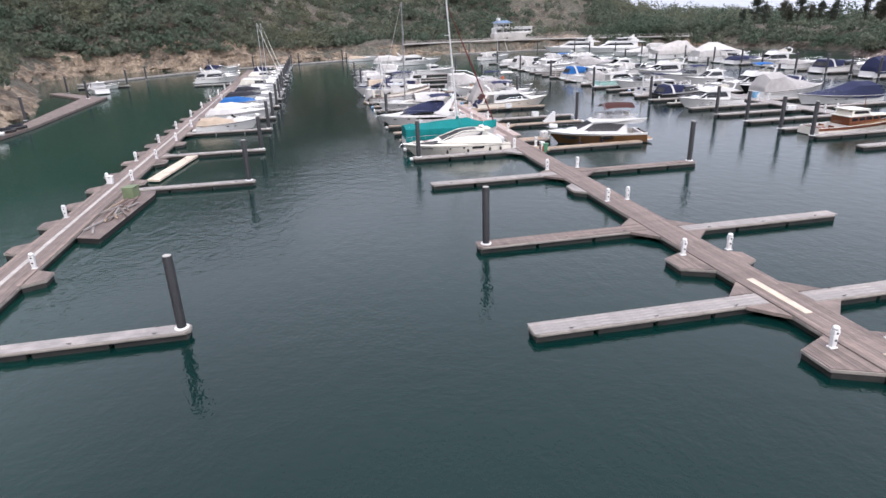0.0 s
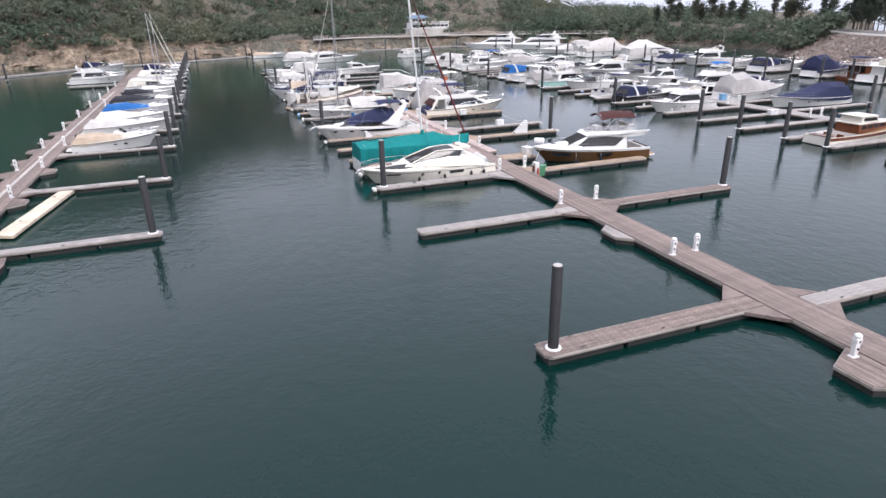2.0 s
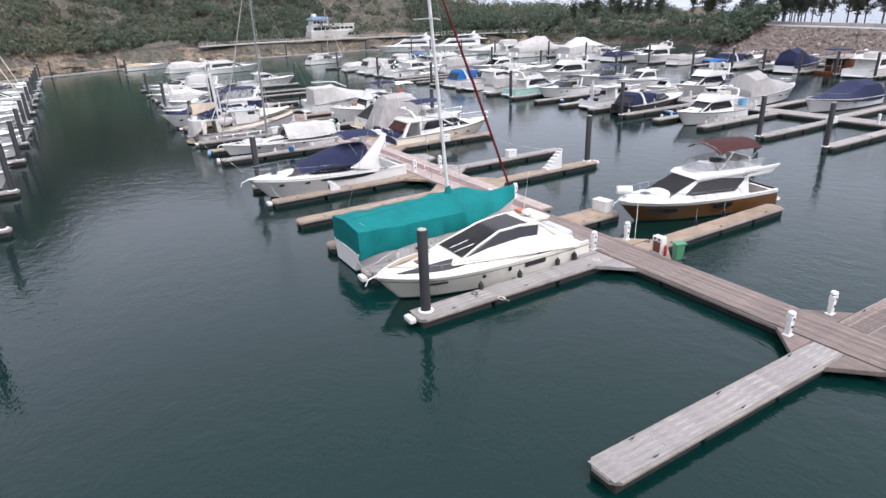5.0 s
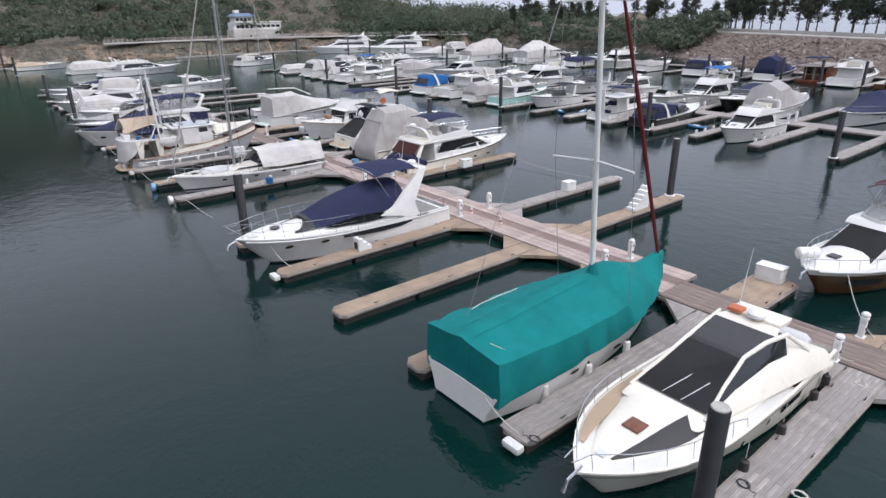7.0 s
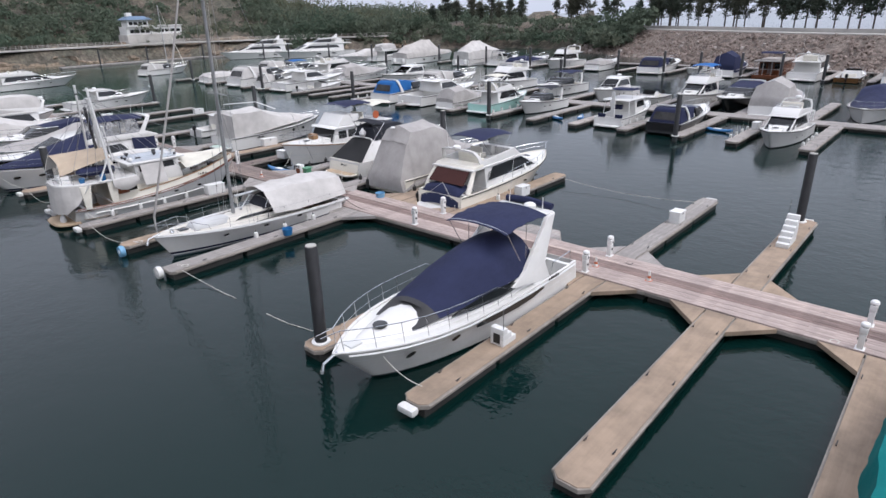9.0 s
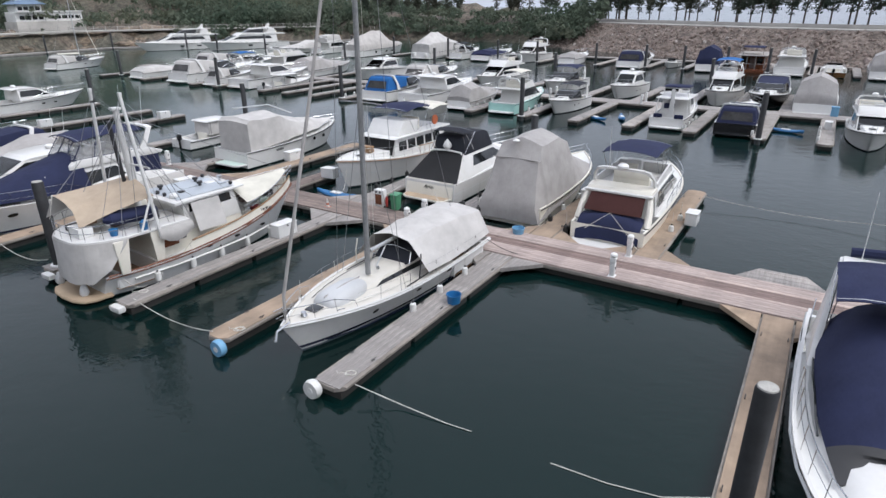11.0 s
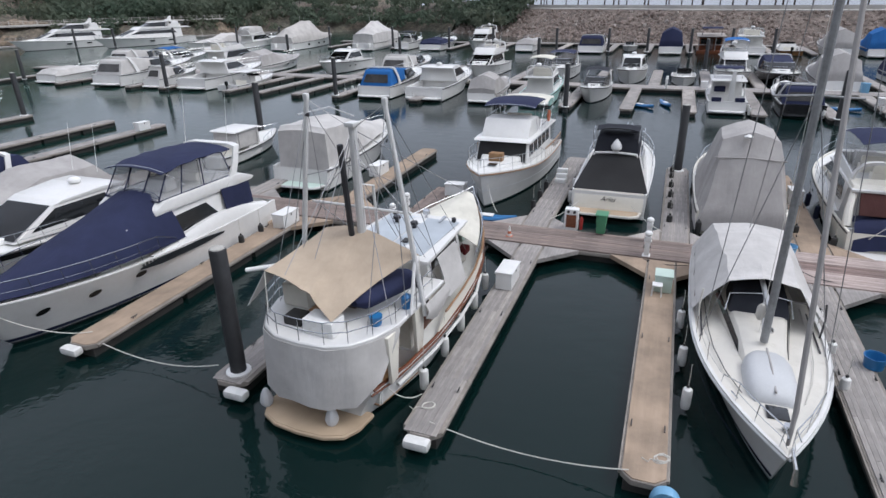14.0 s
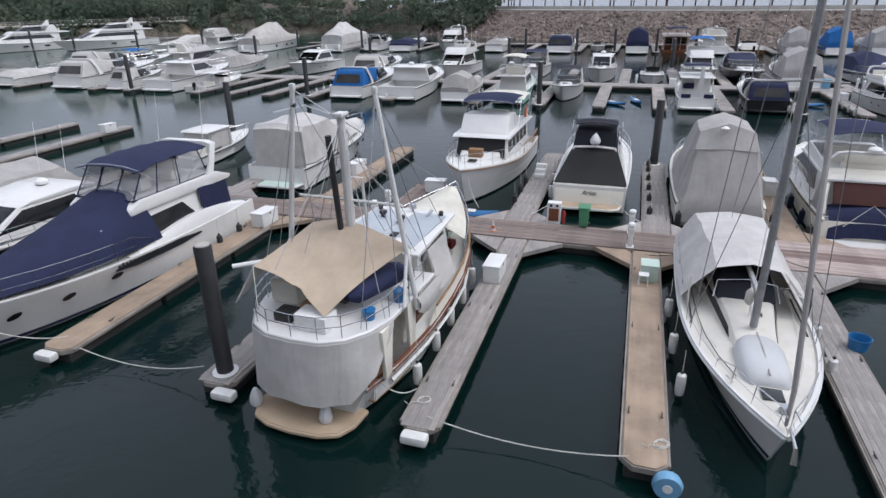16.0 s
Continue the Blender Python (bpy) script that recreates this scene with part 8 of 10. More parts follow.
# -- bronze-brown flybridge yacht --
def brown_yacht():
    root = thing("flybridge_yacht", "white flybridge yacht with bronze brown hull and maroon bimini", "motor yacht")
    L, B = 11.9, 3.9
    sheer, half = hull(root, L, B, 1.25, 1.6, "gel_brown", rake=1.5, full=3.2, wl=0.93, cockpit=(0.35, 2.4), floor="teak", stripe=("gel", 0.8, 1.0), rail=None)
    swim_platform(root, half(0.2), 1.0, 0.42, "gel", "teak")
    z = sheer(5) - 0.02
    for s in (-1, 1):
        part("rub_strake", tube([(x, s * (half(x) + 0.02), sheer(x) - 0.03) for x in (0.1, 2, 4, 6, 8, 9.5, 10.8, 11.5)], 0.05, 6), "gel", root)
    # foredeck that swells into the saloon front
    rows = []
    for i in range(11):
        u = i / 10
        x = 7.2 + 4.2 * u
        w = (half(x) - 0.2) * (1 - 0.25 * u ** 2)
        h = 0.5 * (1 - u ** 1.6) + 0.03
        rows.append([(x, w * k, sheer(x) - 0.02 + h * (1 - abs(k) ** 3.2)) for k in (-1, -0.95, -0.82, -0.6, -0.3, 0, 0.3, 0.6, 0.82, 0.95, 1)])
    part("foredeck", grid(rows, thick=0.03), "gel", root, smooth=50)
    part("deck_hatch", box(0.5, 0.5, 0.05, (9.7, 0, sheer(9.7) + 0.3), 0.02), "glass", root)
    wf = lin(half(2.4) - 0.3, 2.4, half(8) - 0.5, 8.4, z, 0.2)
    saloon = part("saloon", house([(2.4, z - 0.3), (8.9, z + 0.28), (6.5, z + 1.28), (2.4, z + 1.3)], wf, 0.07), "gel", root)
    slope_pane(saloon, (8.9, z + 0.28), (6.5, z + 1.28), wf, "mesh_cover", "windscreen_cover", 0.07, 0.02)
    side_panes(saloon, [(2.7, z + 0.98), (3.6, z + 0.22), (7.7, z + 0.3), (6.5, z + 1.12), (4.6, z + 1.18)], wf, "mesh_cover", "side_window_cover", 0.02)
    slope_pane(saloon, (2.4, z - 0.3), (2.399, z + 1.2), wf, "glass", "saloon_door", 0.25, 0.02)
    zf = z + 1.28
    part("flybridge_deck", house([(0.5, zf + 0.05), (6.7, zf), (6.3, zf + 0.26), (0.9, zf + 0.2)], lambda x, q: wf(min(x, 6.5), z + 1.2) + 0.2, 0.06), "gel", root)
    wc = lambda x: wf(x, z + 1.2) + 0.08
    plan = [(1.6, 1.0), (3.6, 1.0), (5.2, 0.96), (6.0, 0.8), (6.3, 0.45), (6.36, 0.0)]
    line = [(x, wc(min(x, 6)) * k) for x, k in plan] + [(x, -wc(min(x, 6)) * k) for x, k in plan[-2::-1]]
    part("flybridge_coaming", grid([[(x, y, zf + 0.2), (x - 0.06, y * 0.98, zf + 0.42), (x - 0.14, y * 0.9, zf + 0.42), (x - 0.14, y * 0.9, zf + 0.2)] for x, y in line]), "gel", root, smooth=50)
    part("wind_deflector", grid([[(x - 0.07, y * 0.97, zf + 0.42), (x - 0.4, y * 0.93, zf + 0.95)] for x, y in line], thick=0.012), "clear", root, "clear curved wind deflector", smooth=60)
    for s in (-1, 1):
        for k, (x0, x1, dz) in enumerate(((0.0, 3.0, 0.22), (0.3, 2.6, -0.12))):
            fin = house([(x0 + 0.3, zf + dz), (x1 + 0.4, zf + dz - 0.1), (x1, zf + dz + 0.12), (x0, zf + dz + 0.22)], lambda x, q: 0.07, 0.03)
            for v in fin.verts:
                v.co.y += s * (wc(2) + 0.16 - 0.1 * k)
            part("flybridge_wing", fin, "gel", root)
        part("hull_window", grid([[(x, s * (half(x) - (sheer(x) - zz) * 0.1 + 0.03), zz) for zz in (z0, z1)] for x, z0, z1 in ((4.1, 0.72, 0.9), (4.5, 0.62, 1.0), (5.2, 0.62, 1.02), (5.7, 0.74, 0.95))], thick=0.02), "glass", root)
        part("hull_window", grid([[(x, s * (half(x) - (sheer(x) - zz) * 0.16 + 0.03), zz) for zz in (z0, z1)] for x, z0, z1 in ((8.4, 0.84, 0.98), (8.8, 0.74, 1.04), (9.6, 0.76, 1.08), (10.3, 0.9, 1.06))], thick=0.02), "glass", root)
        part("side_rail", tube([(3.2, s * (half(3.2) - 0.1), sheer(3.2)), (3.6, s * (half(3.6) - 0.1), sheer(3.6) + 0.5), (6, s * (half(6) - 0.12), sheer(6) + 0.55), (7.5, s * (half(7.5) - 0.12), sheer(7.5) + 0.5)], 0.018, 5), "steel", root)
    part("helm_console", box(0.6, 1.0, 0.7, (5.3, 0.35, zf + 0.2), 0.1), "gel", root)
    part("helm_seat", box(0.55, 1.1, 0.85, (4.2, 0.35, zf + 0.2), 0.12), "vinyl", root, "smoky vinyl covered helm seat")
    seat(root, 2.3, 0, zf + 0.2, 2.0)
    bimini(root, 1.6, 5.3, wc(3) - 0.02, zf + 2.1, zf + 0.4, "c_brown", 0.45, 0.2)
    bm = bmesh.new()
    for s in (-1, 1):
        tube([(4.9, s * (wc(4.9) - 0.1), zf + 0.42), (3.7, s * (wc(3.7) - 0.15), zf + 1.75)], 0.02, 5, bm)
        tube([(2.0, s * (wc(2.0) - 0.1), zf + 0.42), (3.3, s * (wc(3.3) - 0.15), zf + 1.75)], 0.02, 5, bm)
    part("canopy_brace", bm, "steel", root)
    part("life_raft_canister", lathe([(0.2, -0.5), (0.28, -0.44), (0.28, -0.16), (0.25, -0.14), (0.28, -0.1), (0.28, 0.14), (0.25, 0.16), (0.28, 0.2), (0.28, 0.44), (0.2, 0.5)], 14), "plastic", root, "white life raft canister on the bow", m=pose(11.0, -0.55, 2.05, 90, 0, 62))
    bow_rail(root, L, sheer, half, 5.4, h=0.55, mid=False)
    part("anchor", tube([(L - 0.2, 0, 1.6), (L + 0.3, 0, 1.45), (L + 0.35, 0, 1.2)], [0.04, 0.05, 0.07], 6), "steel", root)
    return root


brown = brown_yacht()
brown.matrix_basis = pose(37.9, 69.9, 0, 0, 0, 170)


# -- white flybridge yacht with the covered aft cockpit --
def white_flybridge():
    root, sheer, half = flybridge("white flybridge yacht with navy bimini and navy cockpit cover", 12.9, 4.0, "gel_cream", "c_navy")
    rows = [[(x, 1.62 * k, z - 0.28 * abs(k) ** 3 + 0.05 * noise.noise(Vector((x * 3, k * 4, 1)))) for k in (-1, -0.9, -0.6, -0.2, 0.2, 0.6, 0.9, 1)] for x, z in ((1.6, 1.6), (1.0, 1.78), (0.5, 1.72), (0.1, 1.5), (-0.08, 1.1), (-0.18, 0.55))]
    part("cockpit_cover", grid(rows, thick=0.03), "c_navy", root, "navy cover over the aft cockpit", smooth=60)
    part("cover_lashing", tube([(-0.12, -1.1, 1.0), (0.3, 0, 1.88), (-0.12, 1.1, 1.0)], 0.018, 5), "rope", root)
    zc = sheer(5) + 1.35
    part("aft_curtain", house([(0.55, 1.8), (0.65, 1.75), (1.55, zc), (1.45, zc + 0.02)], lambda x, z: 1.5 - 0.1 * (z - 1.5), 0.02), "c_brown", root, "brown mesh curtain across the aft cockpit")
    for s in (-1, 1):
        part("arch_leg", tube([(0.7, s * (half(0.7) - 0.15), sheer(0.7)), (1.1, s * (half(1) - 0.2), sheer(1) + 0.7), (1.7, s * (half(1.5) - 0.42), zc + 0.1)], [0.2, 0.17, 0.14], 8), "gel_cream", root)
    part("arch_brow", house([(1.4, zc - 0.05), (2.6, zc), (2.5, zc + 0.28), (1.6, zc + 0.2)], lambda x, z: half(2) - 0.28, 0.09), "gel_cream", root)
    for s in (-1, 1):
        bm = bmesh.new()
        for k in range(5):
            box(1.3 - 0.12 * k, 0.03, 0.05, (3.6 - 0.05 * k, s * (half(3.6) - 0.28), 1.75 + 0.12 * k), 0, bm=bm)
        part("vent_louvres", bm, "gel_black", root)
    return root


berth(white_flybridge(), 25.5, 103.5, True)


# -- motor yacht wholly under a grey cover --
def grey_covered():
    root = thing("covered_motor_yacht", "motor yacht under a fitted grey canvas cover", "motor yacht")
    L, B = 12.2, 4.1
    sheer, half = hull(root, L, B, 1.2, 1.8, "gel_cream", rake=1.3)
    st = [(-0.35, 0.35, 1.95, 1.2, 1.7, 1.35), (0.35, 0.45, 2.0, 2.6, 1.42, 2.85), (0.8, 0.55, 2.06, 3.55, 1.3, 3.85), (0.95, 0.6, 2.07, 3.75, 1.38, 4.05), (1.35, 0.65, 2.08, 4.35, 1.22, 4.75), (4.0, 0.85, 2.08, 4.4, 1.18, 4.85),
          (5.3, 1.0, 2.05, 3.9, 1.2, 4.25), (6.1, 1.1, 2.0, 2.9, 1.25, 3.25), (8.2, 1.3, half(8.2) + 0.03, 2.2, 1.0, 2.5), (9.6, 1.5, half(9.6), 1.8, 0.7, 2.0)]
    loft_cover(root, st, "c_grey", "boat_cover", "fitted grey canvas cover", 4, 4, 0.05, 42)
    part("cover_seam", tube([(0.74, y, 3.62 + 0.05 * (1.4 - abs(y))) for y in (-1.5, -0.8, 0, 0.8, 1.5)], 0.03, 5), "c_grey", root)
    part("top_vent", lathe([(0.16, 0), (0.2, 0.06), (0.08, 0.14)], 10, c=(1.0, 0.2, 4.55)), "plastic", root)
    bow_rail(root, L, sheer, half, 8.4, h=0.5, n=4)
    return root


berth(grey_covered(), 26.4, 109.4, True)


# -- cream stern cruiser with black mesh curtain --
def aries():
    root = thing("motor_cruiser", "white motor cruiser with black stern curtain and beige swim platform", "motor boat")
    L, B = 12.2, 3.9
    sheer, half = hull(root, L, B, 1.35, 1.8, "gel", rake=1.4, rail=None, stripe=("gel_grey", 0.5, 0.54))
    swim_platform(root, half(0.2), 1.0, 0.5, "gel_cream", "synth_teak")
    part("transom_plate", house([(-0.22, 0.5), (0.05, 0.5), (0.05, 1.42), (0.02, 1.42)], lambda x, z: half(0.2) - 0.15, 0.05), "gel_cream", root)
    z = sheer(5)
    wf = lin(half(1) - 0.12, 0.3, half(7.5) - 0.45, 8.4, z, 0.42)
    part("superstructure", house([(0.2, z - 0.15), (8.9, z), (6.6, z + 1.25), (2.2, z + 1.35)], wf, 0.06), "gel", root)
    slope_pane(root, (0.2, z - 0.15), (2.2, z + 1.35), wf, "mesh_cover", "stern_curtain", -0.03, 0.06)
    side_panes(root, [(3.0, z + 0.45), (7.6, z + 0.4), (6.4, z + 1.0), (3.4, z + 1.05)], wf)
    slope_pane(root, (8.9, z), (6.6, z + 1.25), wf, "glass", "windscreen", 0.1)
    part("rollbar", tube([(2.0, -wf(2, z + 1.0), z + 0.9), (2.1, -wf(2, z + 1.3) + 0.1, z + 1.42), (2.1, 0, z + 1.5), (2.1, wf(2, z + 1.3) - 0.1, z + 1.42), (2.0, wf(2, z + 1.0), z + 0.9)], 0.07, 8), "gel", root)
    part("radar_ball", lathe([(0.1, 0), (0.27, 0.2), (0.28, 0.35), (0.16, 0.55), (0.04, 0.7)], 14, c=(2.15, 0, z + 1.5)), "plastic", root)
    enclosure(root, 2.25, 6.4, wf(4, z + 1.35) + 0.14, z + 1.2, z + 2.25, "c_black", 0.6, 0.25, window=None)
    bimini(root, 2.2, 3.6, wf(3, z + 1.4) + 0.02, z + 2.75, z + 1.4, "c_black", 0.12, nbows=2)
    bm = bmesh.new()
    for s in (-1, 1):
        tube([(2.2, s * 1.3, z + 1.4), (3.4, s * 1.3, z + 2.6)], 0.02, 5, bm)
        tube([(3.4, s * 1.3, z + 1.4), (2.3, s * 1.3, z + 2.6)], 0.02, 5, bm)
    part("canopy_brace", bm, "steel", root)
    trunk(root, 7.8, L * 0.92, half(8) - 0.45, 0.25, sheer(9) - 0.05, 0.45)
    bow_rail(root, L, sheer, half, 5.4, h=0.7)
    txt = bpy.data.curves.new("name_lettering", "FONT")
    txt.body = "Aries"
    txt.size = 0.34
    txt.shear = 0.35
    txt.extrude = 0.004
    txt.align_x = "CENTER"
    txt.materials.append(M["rubber"])
    ob = new("name_lettering", txt)
    ob.parent = root
    ob.matrix_basis = pose(-0.155, 0, 0.93, 74, 0, -90)
    tagged(ob, "dark script boat name on the transom")
    return root


berth(aries(), 27.5, 115.5, True)


# -- classic white trawler, bow to the pontoon --
def classic():
    root = thing("classic_trawler", "classic white trawler yacht with dark screen and teak side rails", "motor yacht")
    L, B = 12.6, 4.4
    sheer, half = hull(root, L, B, 1.3, 2.1, "gel", rake=1.0, full=2.7, rail="teak", stripe=("gel_grey", 0.45, 0.49), boot="antifoul", cockpit=(0.4, 1.8), floor="teak")
    z = sheer(5) - 0.1
    wf = lin(half(2) - 0.5, 1.8, half(8) - 0.5, 8.2, z, 0.06)
    part("deckhouse", house([(1.8, z - 0.2), (8.4, z), (7.9, z + 1.5), (1.8, z + 1.5)], wf, 0.05), "gel", root)
    slope_pane(root, (8.4, z + 0.35), (7.9, z + 1.5), wf, "mesh_cover", "windscreen", 0.08, 0.02)
    for k in range(5):
        side_panes(root, [(2.4 + k * 1.08, z + 0.6), (3.3 + k * 1.08, z + 0.6), (3.3 + k * 1.08, z + 1.25), (2.4 + k * 1.08, z + 1.25)], wf)
    part("house_roof", house([(1.2, z + 1.5), (8.2, z + 1.5), (8.0, z + 1.62), (1.2, z + 1.6)], lambda x, zz: wf(x, z) + 0.16, 0.04), "gel", root)
    w2 = lin(wf(4, z) - 0.02, 3, wf(7, z) - 0.05, 7, z, 0.05)
    part("flybridge_front", house([(5.2, z + 1.6), (7.6, z + 1.6), (6.8, z + 2.6), (5.0, z + 2.5)], w2, 0.08), "gel", root, "white flybridge dodger")
    bm = bmesh.new()
    for s in (-1, 1):
        y = s * (wf(3, z) + 0.05)
        for hh in (2.0, 2.45):
            tube([(1.3, y, z + hh), (5.2, y, z + hh)], 0.018, 5, bm)
        for x in (1.3, 2.3, 3.3, 4.3, 5.2):
            tube([(x, y, z + 1.6), (x, y, z + 2.45)], 0.015, 5, bm)
    part("flybridge_rail", bm, "steel", root)
    seat(root, 4.2, 0, z + 1.62, 1.6, "gel_cream")
    bimini(root, 3.6, 6.8, wf(5, z) - 0.05, z + 3.45, z + 1.7, "c_navy", 0.15)
    bimini(root, 0.9, 3.5, wf(3, z) - 0.05, z + 3.2, z + 1.7, "c_cream", 0.15, name="aft_awning", nbows=2)
    part("life_ring", lathe([(0.22, 0), (0.36, 0.0), (0.36, 0.09), (0.22, 0.09)], 16), "plastic_orange", root, "orange life ring on the rail", m=pose(3.2, wf(3, z) + 0.1, z + 2.2, 90, 0, 0))
    for s in (-1, 1):
        part("teak_rail", tube([(x, s * (half(x) - 0.06), sheer(x) + 0.62) for x in (0.4, 2, 4, 6)], 0.04, 6), "teak", root)
        bm = bmesh.new()
        for k in range(10):
            x = 0.5 + k * 0.6
            tube([(x, s * (half(x) - 0.06), sheer(x)), (x, s * (half(x) - 0.06), sheer(x) + 0.62)], 0.015, 5, bm)
        part("side_rail", bm, "teak", root)
    trunk(root, 8.2, 11.2, half(8) - 0.75, 0.45, sheer(9) - 0.05, 0.4)
    part("deck_chair", box(0.5, 0.8, 0.45, (9.3, 0, sheer(9) + 0.3), 0.04), "teak", root)
    bow_rail(root, L, sheer, half, 5.8, h=0.8)
    return root


berth(classic(), 38.8, 122.0, False)


# -- cruiser under a pale grey tent, stern to the pontoon --
def tent_cruiser():
    root = thing("motor_cruiser", "white motor cruiser under a pale grey canvas tent", "motor boat")
    L, B = 12.0, 4.0
    sheer, half = hull(root, L, B, 1.3, 1.85, "gel", rake=1.3, cockpit=(0.5, 2.0), floor="plastic_mint")
    swim_platform(root, half(0.2), 1.0, 0.45, "gel", "plastic_mint")
    st = [(0.5, 1.1, half(0.5) - 0.2, 3.35, half(0.5) - 0.3, 3.45), (0.8, 1.25, half(1) - 0.2, 3.6, half(1) - 0.34, 3.75), (3.8, 1.5, half(3.8) - 0.2, 3.55, half(3.8) - 0.4, 3.85), (5.6, 1.65, half(5.6) - 0.25, 2.75, half(5.6) - 0.75, 3.15),
          (8.4, 1.85, half(8.4) - 0.3, 2.3, half(8.4) * 0.45, 2.6), (11.2, 1.95, half(11.2) - 0.2, 2.05, half(11.2) * 0.4, 2.15)]
    loft_cover(root, st, "c_lgrey", "canvas_tent", "pale grey canvas tent over cabin and cockpit", 11, 6, 0.09)
    part("ridge_pole", tube([(1.0, 0.4, 4.3), (4.5, 0.3, 4.15), (6.2, -0.5, 3.3)], 0.05, 6), "alu", root)
    portholes(root, L, half, sheer, (7.2, 8.6), 1.15, "glass", 0.16, 0.14, 0.13)
    bars(root, 3.2, -half(3.2) - 0.03, 0.95, -1, 0.8, 0.2)
    bow_rail(root, L, sheer, half, 8.0, h=0.5, n=4)
    return root


berth(tent_cruiser(), 27.0, 133.5, True)
b, _, _ = runabout("small white pilot boat with hardtop and grey curtain", 8.2, 2.7, motor=True)
part("side_curtain", house([(2.2, 0.9), (4.8, 0.9), (4.7, 2.05), (2.3, 2.05)], lambda x, z: 1.0, 0.03), "c_lgrey", b)
berth(b, 28.9, 142.3, True)
b, s_, h_ = express("white sports yacht with hardtop and black side band", 13.6, 4.1, "gel", style="hardtop", stripe=("gel_black", 0.72, 0.98))
aerial(b, 3.8, 0.8, 3.2)
aerial(b, 3.8, -0.8, 3.2)
berth(b, 21.4, 139.3, False)

# ---- the other berthed boats: prototypes, then copies ----
PROTO = {}


def proto(key):
    if key in PROTO:
        return PROTO[key]
    k = key.split(":")
    kind, L = k[0], float(k[1])
    col = k[2] if len(k) > 2 else "c_grey"
    words = {"c_grey": "grey", "c_lgrey": "pale grey", "c_navy": "navy", "c_blue": "blue", "c_cream": "cream", "c_beige": "beige", "c_black": "black"}.get(col, "white")
    hm = k[3] if len(k) > 3 else "gel"
    hw = {"gel": "white", "gel_cream": "cream", "gel_black": "black", "gel_mint": "mint green", "gel_navy": "navy", "gel_brown": "varnished brown"}[hm]
    B = L * 0.32 if L < 14 else L * 0.26
    if kind == "can":
        r = express(f"{hw} motor cruiser with {words} cockpit canopy at its berth", L, B, hm, col, "canopy")[0]
    elif kind == "bim":
        r = express(f"{hw} motor cruiser with {words} bimini top at its berth", L, B, hm, col, "bimini")[0]
    elif kind == "hard":
        r = express(f"{hw} hardtop motor cruiser moored at its berth", L, B, hm, col, "hardtop")[0]
    elif kind == "fly":
        r = flybridge(f"{hw} flybridge motor yacht with {words} bimini at its berth", L, B, hm, col)[0]
    elif kind == "flyx":
        r = flybridge(f"{hw} flybridge motor yacht with open upper deck", L, B, hm, col, top=False)[0]
    elif kind == "flyt":
        r = flybridge(f"{hw} flybridge yacht with {words} canvas over its upper deck", L, B, hm, col, top=False, tent=col)[0]
    elif kind == "cov":
        r = covered(f"{hw} motor boat under a {words} canvas cover", L, B, hm, col)[0]
    elif kind == "low":
        r = covered(f"{hw} cruiser with a low {words} cockpit cover", L, B, hm, col, peak=1.0, low=True)[0]
    elif kind == "flyh":
        r = flybridge(f"{hw} flybridge motor yacht with an enclosed upper helm", L, B, hm, col, top=False, roof=True)[0]
    elif kind == "tall":
        r = covered(f"{hw} flybridge boat under a tall {words} canvas cover", L, B, hm, col, peak=2.7, fs=1.2, fb=1.8)[0]
    elif kind == "fish":
        r = sport_fisher("white sport fishing boat with navy cushions and hardtop", L, B + 0.1)[0]
    elif kind == "super":
        r = superyacht("large white motor yacht with dark window band", L, L * 0.22)[0]
    elif kind == "house":
        r = houseboat("brown wooden houseboat with flat roof and porch")
    elif kind == "run":
        r = runabout(f"small {hw} open boat with hardtop at its berth", L, B + 0.15, hm)[0]
    elif kind == "ski":
        r = runabout(f"small {hw} open boat moored at its berth", L, B + 0.15, hm, hard=False)[0]
    else:
        root = thing("sailing_yacht", "white sailing yacht with bare mast at its berth", "sailing boat")
        sheer, half = hull(root, L, B, 0.95, 1.3, "gel", rake=0.8, full=2.0, wl=0.78, cockpit=(0.5, L * 0.3))
        trunk(root, L * 0.3, L * 0.75, half(L * 0.3) - 0.5, 0.4, sheer(L * 0.5), 0.5)
        yacht_mast(root, L * 0.58, L, L * 1.25, 1.5, half, sheer)
        part("boom", tube([(L * 0.15, 0, 2.6), (L * 0.57, 0, 2.5)], 0.16, 8), col if col in M else "c_sail", root)
        bow_rail(root, L, sheer, half, L * 0.7, n=4)
        r = root
    PROTO[key] = r
    return r


PLACED = set()


def moor(key, x, y, east=True, k=1.0, turn=0.0):
    p = proto(key)
    m = pose(x, y, 0, 0, 0, (0 if east else 180) + turn) @ Matrix.Diagonal((k, k, k, 1))
    if key not in PLACED:
        PLACED.add(key)
        p.matrix_basis = m
        return p
    q = copy_thing(p, m)
    q.matrix_basis = m
    return q


# pontoon B, further berths: west side
moor("cov:13:c_grey", 21.7, 144.3, False)
moor("can:12:c_navy", 21.9, 149.9, False)
moor("cov:12:c_lgrey", 10.7, 155.6, True)
moor("flyt:13:c_lgrey", 21.9, 161.1, False)
moor("can:12:c_lgrey", 10.9, 166.7, True)
moor("hard:12", 21.9, 172.6, False)
moor("can:12:c_navy", 21.7, 180.8, False)
moor("cov:18:c_lgrey", 21.5, 231.0, True, turn=4)
moor("flyx:18:c_grey", 25.8, 218.5, True, turn=4)
moor("low:12:c_beige", 13.0, 253.0, True, turn=6)
